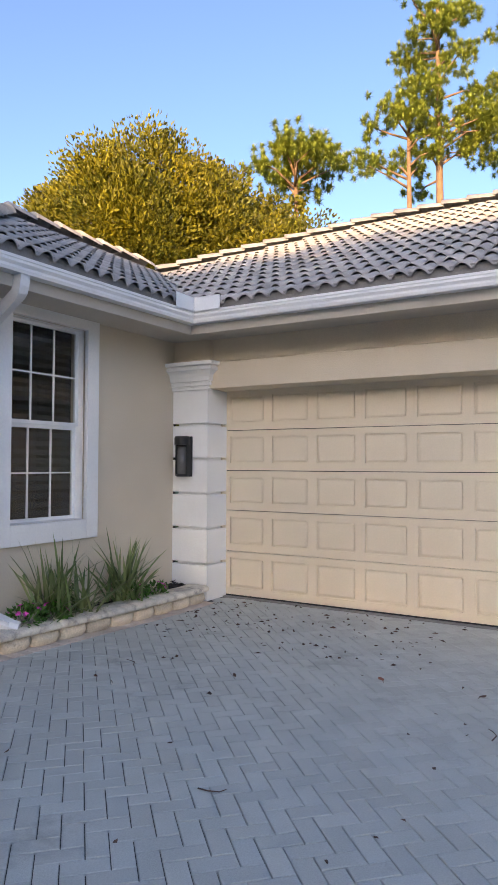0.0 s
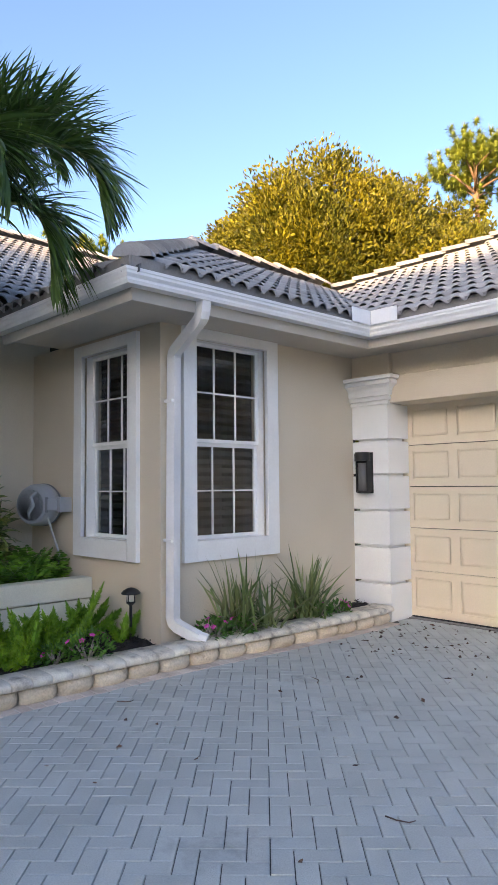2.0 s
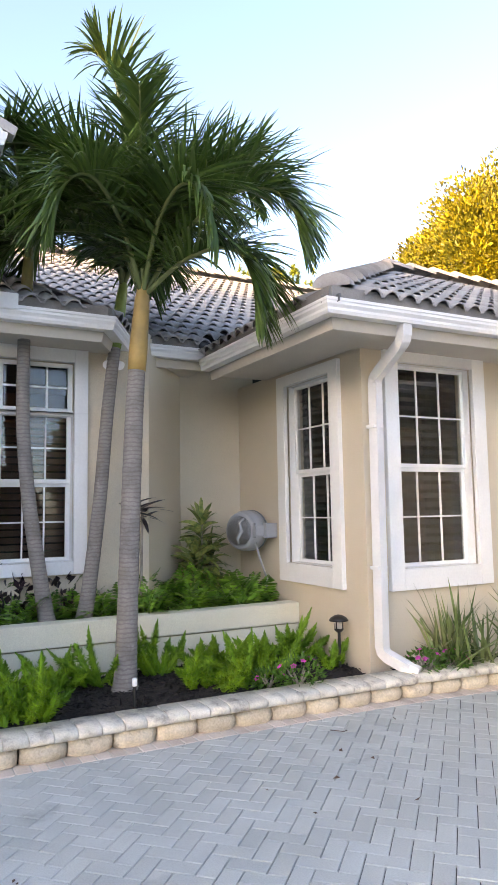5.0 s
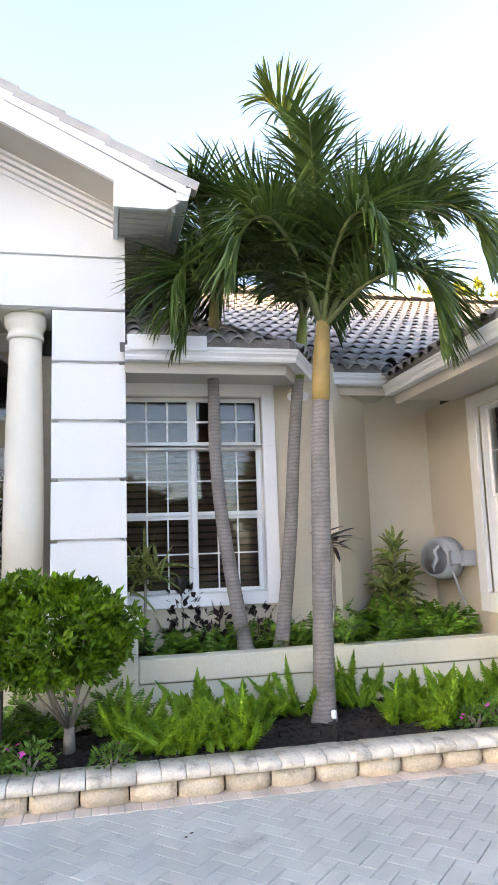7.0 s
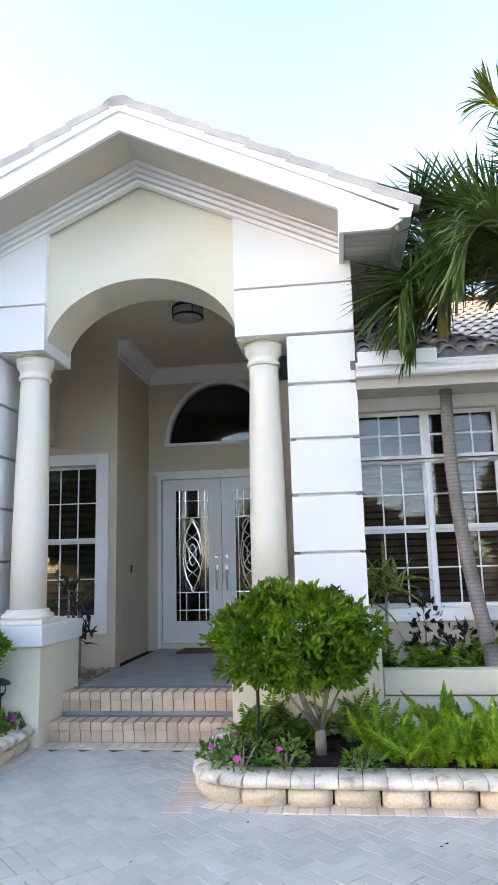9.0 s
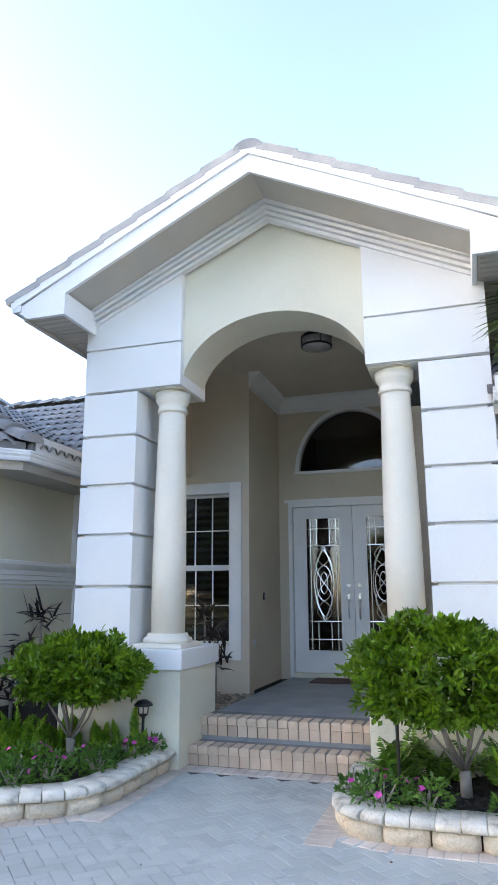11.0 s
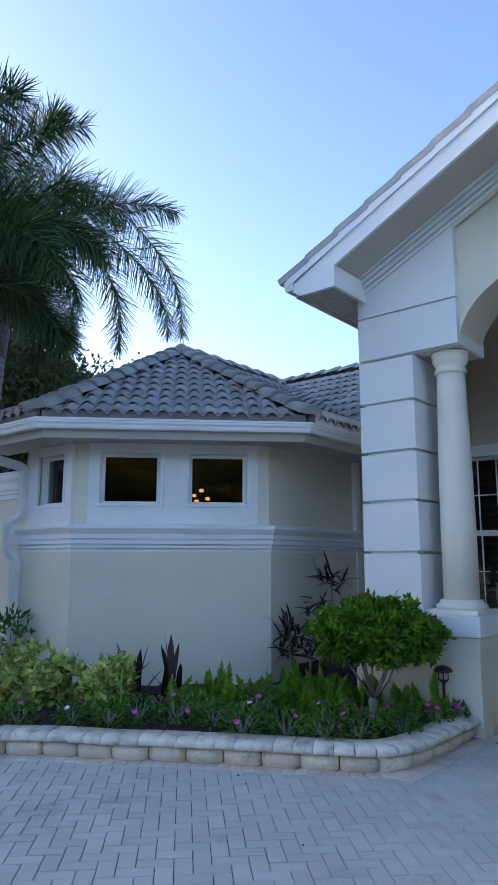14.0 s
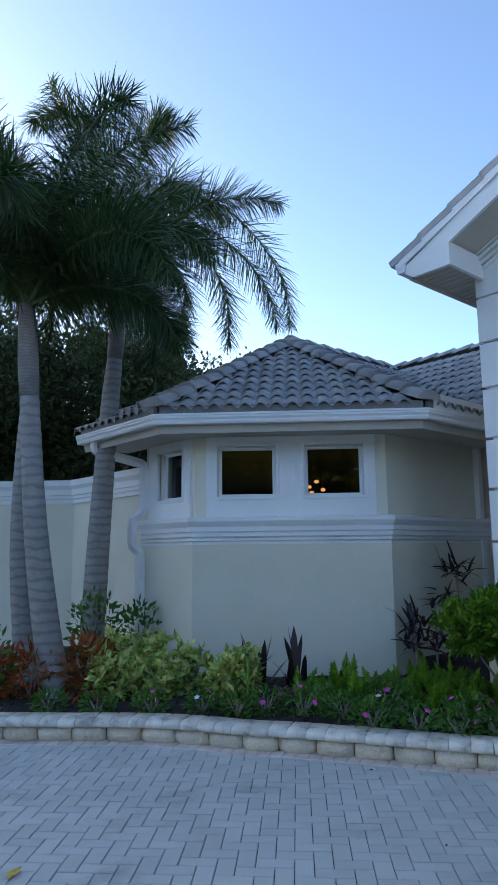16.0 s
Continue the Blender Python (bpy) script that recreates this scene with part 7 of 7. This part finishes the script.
bed("mulch_bed_ferns", [(-5.08, 6.6), (-5.10, 4.6), (-5.20, 3.6), (-5.22, -0.5), (-5.40, -0.85), (-5.75, -0.90), (-6.6, -0.90), (-6.6, 3.85), (-5.38, 3.85), (-5.38, 6.6)], 0.14, "dark mulch bed with ferns behind the low wall", 9000, 3)
bed("mulch_bed_bay", [(-6.5, -2.95), (-5.4, -2.95), (-5.12, -3.02), (-4.75, -3.6), (-4.3, -4.4), (-3.8, -5.2), (-3.4, -5.75), (-2.6, -6.5), (-1.4, -7.4), (-1.4, -14), (-5.3, -14), (-5.3, -7.1), (-6.85, -5.5), (-9.0, -5.5), (-9.0, -4.0), (-6.5, -4.0)], 0.14, "dark mulch bed with flowers round the bay", 9000, 4)
gv = thing("gravel_bed", (-8.2, -3.1, 0.3), "tan river gravel beside the porch", "gravel", kind="stuff")
sets = []
for k in range(420):
    c = Vector((random.uniform(-9.0, -7.42), random.uniform(-3.5, -2.74), 0.305 + random.uniform(0, 0.03)))
    b = bmesh.new()
    bmesh.ops.create_icosphere(b, subdivisions=1, radius=random.uniform(0.018, 0.036))
    b.transform(Matrix.Translation(c) @ Matrix.Rotation(random.uniform(0, 6), 4, "Z") @ Matrix.Diagonal((1.3, 0.9, 0.6, 1)))
    b.verts.index_update()
    sets.append((np.array([v.co[:] for v in b.verts]), [tuple(v.index for v in f.verts) for f in b.faces]))
    b.free()
v, f = join(*sets)
raw("pebbles", v, f, GRAVEL, gv)

# ------------------------------------------------------------------ entry steps
stp = thing("entry_steps", (-6.85, CY, 0), "two brick entry steps in pinkish cream between the plinths", "steps", kind="structure")
NOSE_ME = brick_mesh("nosing_brick", 0.23, 0.094, 0.07, STEP_TILE, 0.012)
RISER_ME = brick_mesh("riser_brick", 0.05, 0.094, 0.100, STEP_TILE, 0.003)
for x, y0, y1, z in ((-6.66, -2.815, -0.99, 0.178), (-6.97, -2.74, -1.0, 0.385)):
    part("step_core", boxed(x - 0.4, x - 0.03, y0, y1, z - 0.175, z - 0.006), MORTAR, stp)
    n = round((y1 - y0) / 0.102)
    for i in range(n):
        y = y0 + (i + 0.5) * (y1 - y0) / n
        place("nosing_brick", NOSE_ME, stp, Matrix.Translation((x - 0.115, y, z + random.uniform(-0.0015, 0.0015))))
        place("riser_brick", RISER_ME, stp, Matrix.Translation((x - 0.042, y, z - 0.073)))
for y in (-2.735, -1.095):
    for i in range(16):
        place("border_paver", BORDER_ME, stp, Matrix.Translation((-6.475 + i * 0.1, y, 0.007 + random.uniform(-0.001, 0.001))))
n = 18
for i in range(n):
    place("border_paver", BORDER_ME, stp, Matrix.Translation((-6.57, -2.80 + (i + 0.5) * 0.1, 0.006)) @ Matrix.Rotation(math.pi / 2, 4, "Z"))

# ------------------------------------------------------------------ herringbone driveway
S = 0.0985
U, W = Vector((1, -1, 0)).normalized(), Vector((1, 1, 0)).normalized()
OU, OW = -3.4146 - 0.68 * S, 0.1407 - 0.4 * S
DRIVE = [(0.7, 7.0), (-4.93, 7.0)] + R_LINE + L_LINE + [(0.7, -7.2)]
PAVER_ME = brick_mesh("paver", 2 * S - 0.0046, S - 0.0046, 0.03, PAVER, 0.003)
pv = np.array([v.co[:] for v in PAVER_ME.vertices])
pfaces = [tuple(p.vertices) for p in PAVER_ME.polygons]
drive = thing("paver_driveway", (-2.8, 0, 0), "grey herringbone paver driveway with dark joints", "driveway", kind="structure")
rest_v, rest_f, count = [], [], 0
for i in range(-60, 75):
    for j in range(-75, 60):
        v = (i - j) % 4
        if v == 0:
            cu, cw, turned = i + 1.0, j + 0.5, False
        elif v == 3:
            cu, cw, turned = i + 0.5, j + 1.0, True
        else:
            continue
        c = U * (OU + cu * S) + W * (OW + cw * S)
        if not inside((c.x, c.y), DRIVE):
            continue
        ax, ay = (W, -U) if turned else (U, W)
        m = Matrix(((ax.x, ay.x, 0, c.x), (ax.y, ay.y, 0, c.y), (0, 0, 1, random.gauss(0, 0.0008)), (0, 0, 0, 1)))
        if -3.30 < c.x < -2.25 and -2.2 < c.y < 3.2:
            place("paver", PAVER_ME, drive, m @ Matrix.Rotation(random.gauss(0, 0.004), 4, "X"))
            continue
        a = np.array((m @ Matrix.Rotation(random.gauss(0, 0.004), 4, "X")))
        rest_v.append(pv @ a[:3, :3].T + a[:3, 3])
        rest_f += [tuple(q + count for q in f) for f in pfaces]
        count += len(pv)
tagged(raw("far_pavers", np.concatenate(rest_v), rest_f, PAVER, drive, "", False), kind="stuff")

# ------------------------------------------------------------------ fallen leaves and twigs
def litter(name, k, x0, x1, y0, y1, size, label, seed):
    rnd = np.random.default_rng(seed)
    p = np.stack([rnd.uniform(x0, x1, k), rnd.uniform(y0, y1, k), np.full(k, 0.006)], 1)
    d = rnd.normal(size=(k, 3)) * np.array([1, 1, 0.12])
    t = thing(name, ((x0 + x1) / 2, (y0 + y1) / 2, 0), label, "dry leaves", kind="stuff")
    v, f = leaf_quads(p, d, rnd.uniform(0.3, 1.0, k) * size, size * 0.4, 0.2)
    v[:, 2] = np.clip(v[:, 2], 0.004, 0.05)
    raw("leaves", v, f, DRY_LEAF, t, "", False)


litter("fallen_leaves", 170, -4.8, -2.0, 5.2, 6.95, 0.07, "small dry leaves scattered before the garage door", 11)
litter("fallen_leaves", 30, -4.7, -1.2, 2.2, 5.2, 0.07, "a few dry leaves lying on the driveway", 12)
litter("fallen_leaves", 22, -4.9, -3.4, -4.0, 2.2, 0.04, "a few dry leaf bits on the pavers", 13)


def twig(points, label):
    t = thing("twig", (*points[0], 0), label, "twig", "twigs on the driveway")
    part("stick", tube([(x, y, 0.008 + 0.004 * (i % 2)) for i, (x, y) in enumerate(points)], [0.004, 0.0035, 0.003, 0.002][:len(points)], 5), DRY_LEAF, t, "", True)


for x, y, turn, size in ((-2.28, 2.85, 0.4, 0.14), (-1.28, 4.24, 1.9, 0.17), (-4.02, 4.26, 2.6, 0.16), (-4.64, 2.93, 0.9, 0.12)):
    c, q2 = math.cos(turn) * size, math.sin(turn) * size
    twig([(x - c * 0.5, y - q2 * 0.5), (x - c * 0.1 + q2 * 0.2, y - q2 * 0.1 - c * 0.2), (x + c * 0.3 + q2 * 0.15, y + q2 * 0.3 - c * 0.15), (x + c * 0.5, y + q2 * 0.5)], "thin curved dark twig lying on the pavers")


def fallen_leaf(x, y, turn, length, material, label):
    t = thing("fallen_leaf", (x, y, 0), label, "leaf", "single leaves on the driveway")
    d, n = np.array([math.cos(turn), math.sin(turn), 0.0]), np.array([-math.sin(turn), math.cos(turn), 0.0])
    verts, faces = [], []
    for i in range(6):
        u = i / 5
        w = length * 0.24 * math.sin(math.pi * (0.06 + 0.90 * u)) ** 0.8
        p = np.array([x, y, 0.008 + 0.02 * (u - 0.5) ** 2]) + d * length * (u - 0.5)
        verts += [p - n * w + np.array([0, 0, 0.25 * w]), p, p + n * w + np.array([0, 0, 0.35 * w])]
        if i:
            k = 3 * i
            faces += [(k - 3, k - 2, k + 1, k), (k - 2, k - 1, k + 2, k + 1)]
    raw("blade", verts, faces, material, t)
    part("stalk", tube([tuple(np.array([x, y, 0.011]) - d * length * 0.5), tuple(np.array([x, y, 0.009]) - d * length * 0.72)], 0.0022, 5), DRY_LEAF, t)


fallen_leaf(-1.66, -3.84, 0.7, 0.11, YELLOW_LEAF, "yellow fallen leaf lying on the pavers")
fallen_leaf(-2.18, 4.89, 2.2, 0.09, RED_LEAF, "reddish dry leaf lying on the pavers")
fallen_leaf(-1.46, 4.89, 1.1, 0.07, DRY_LEAF, "small brown leaf lying on the pavers")
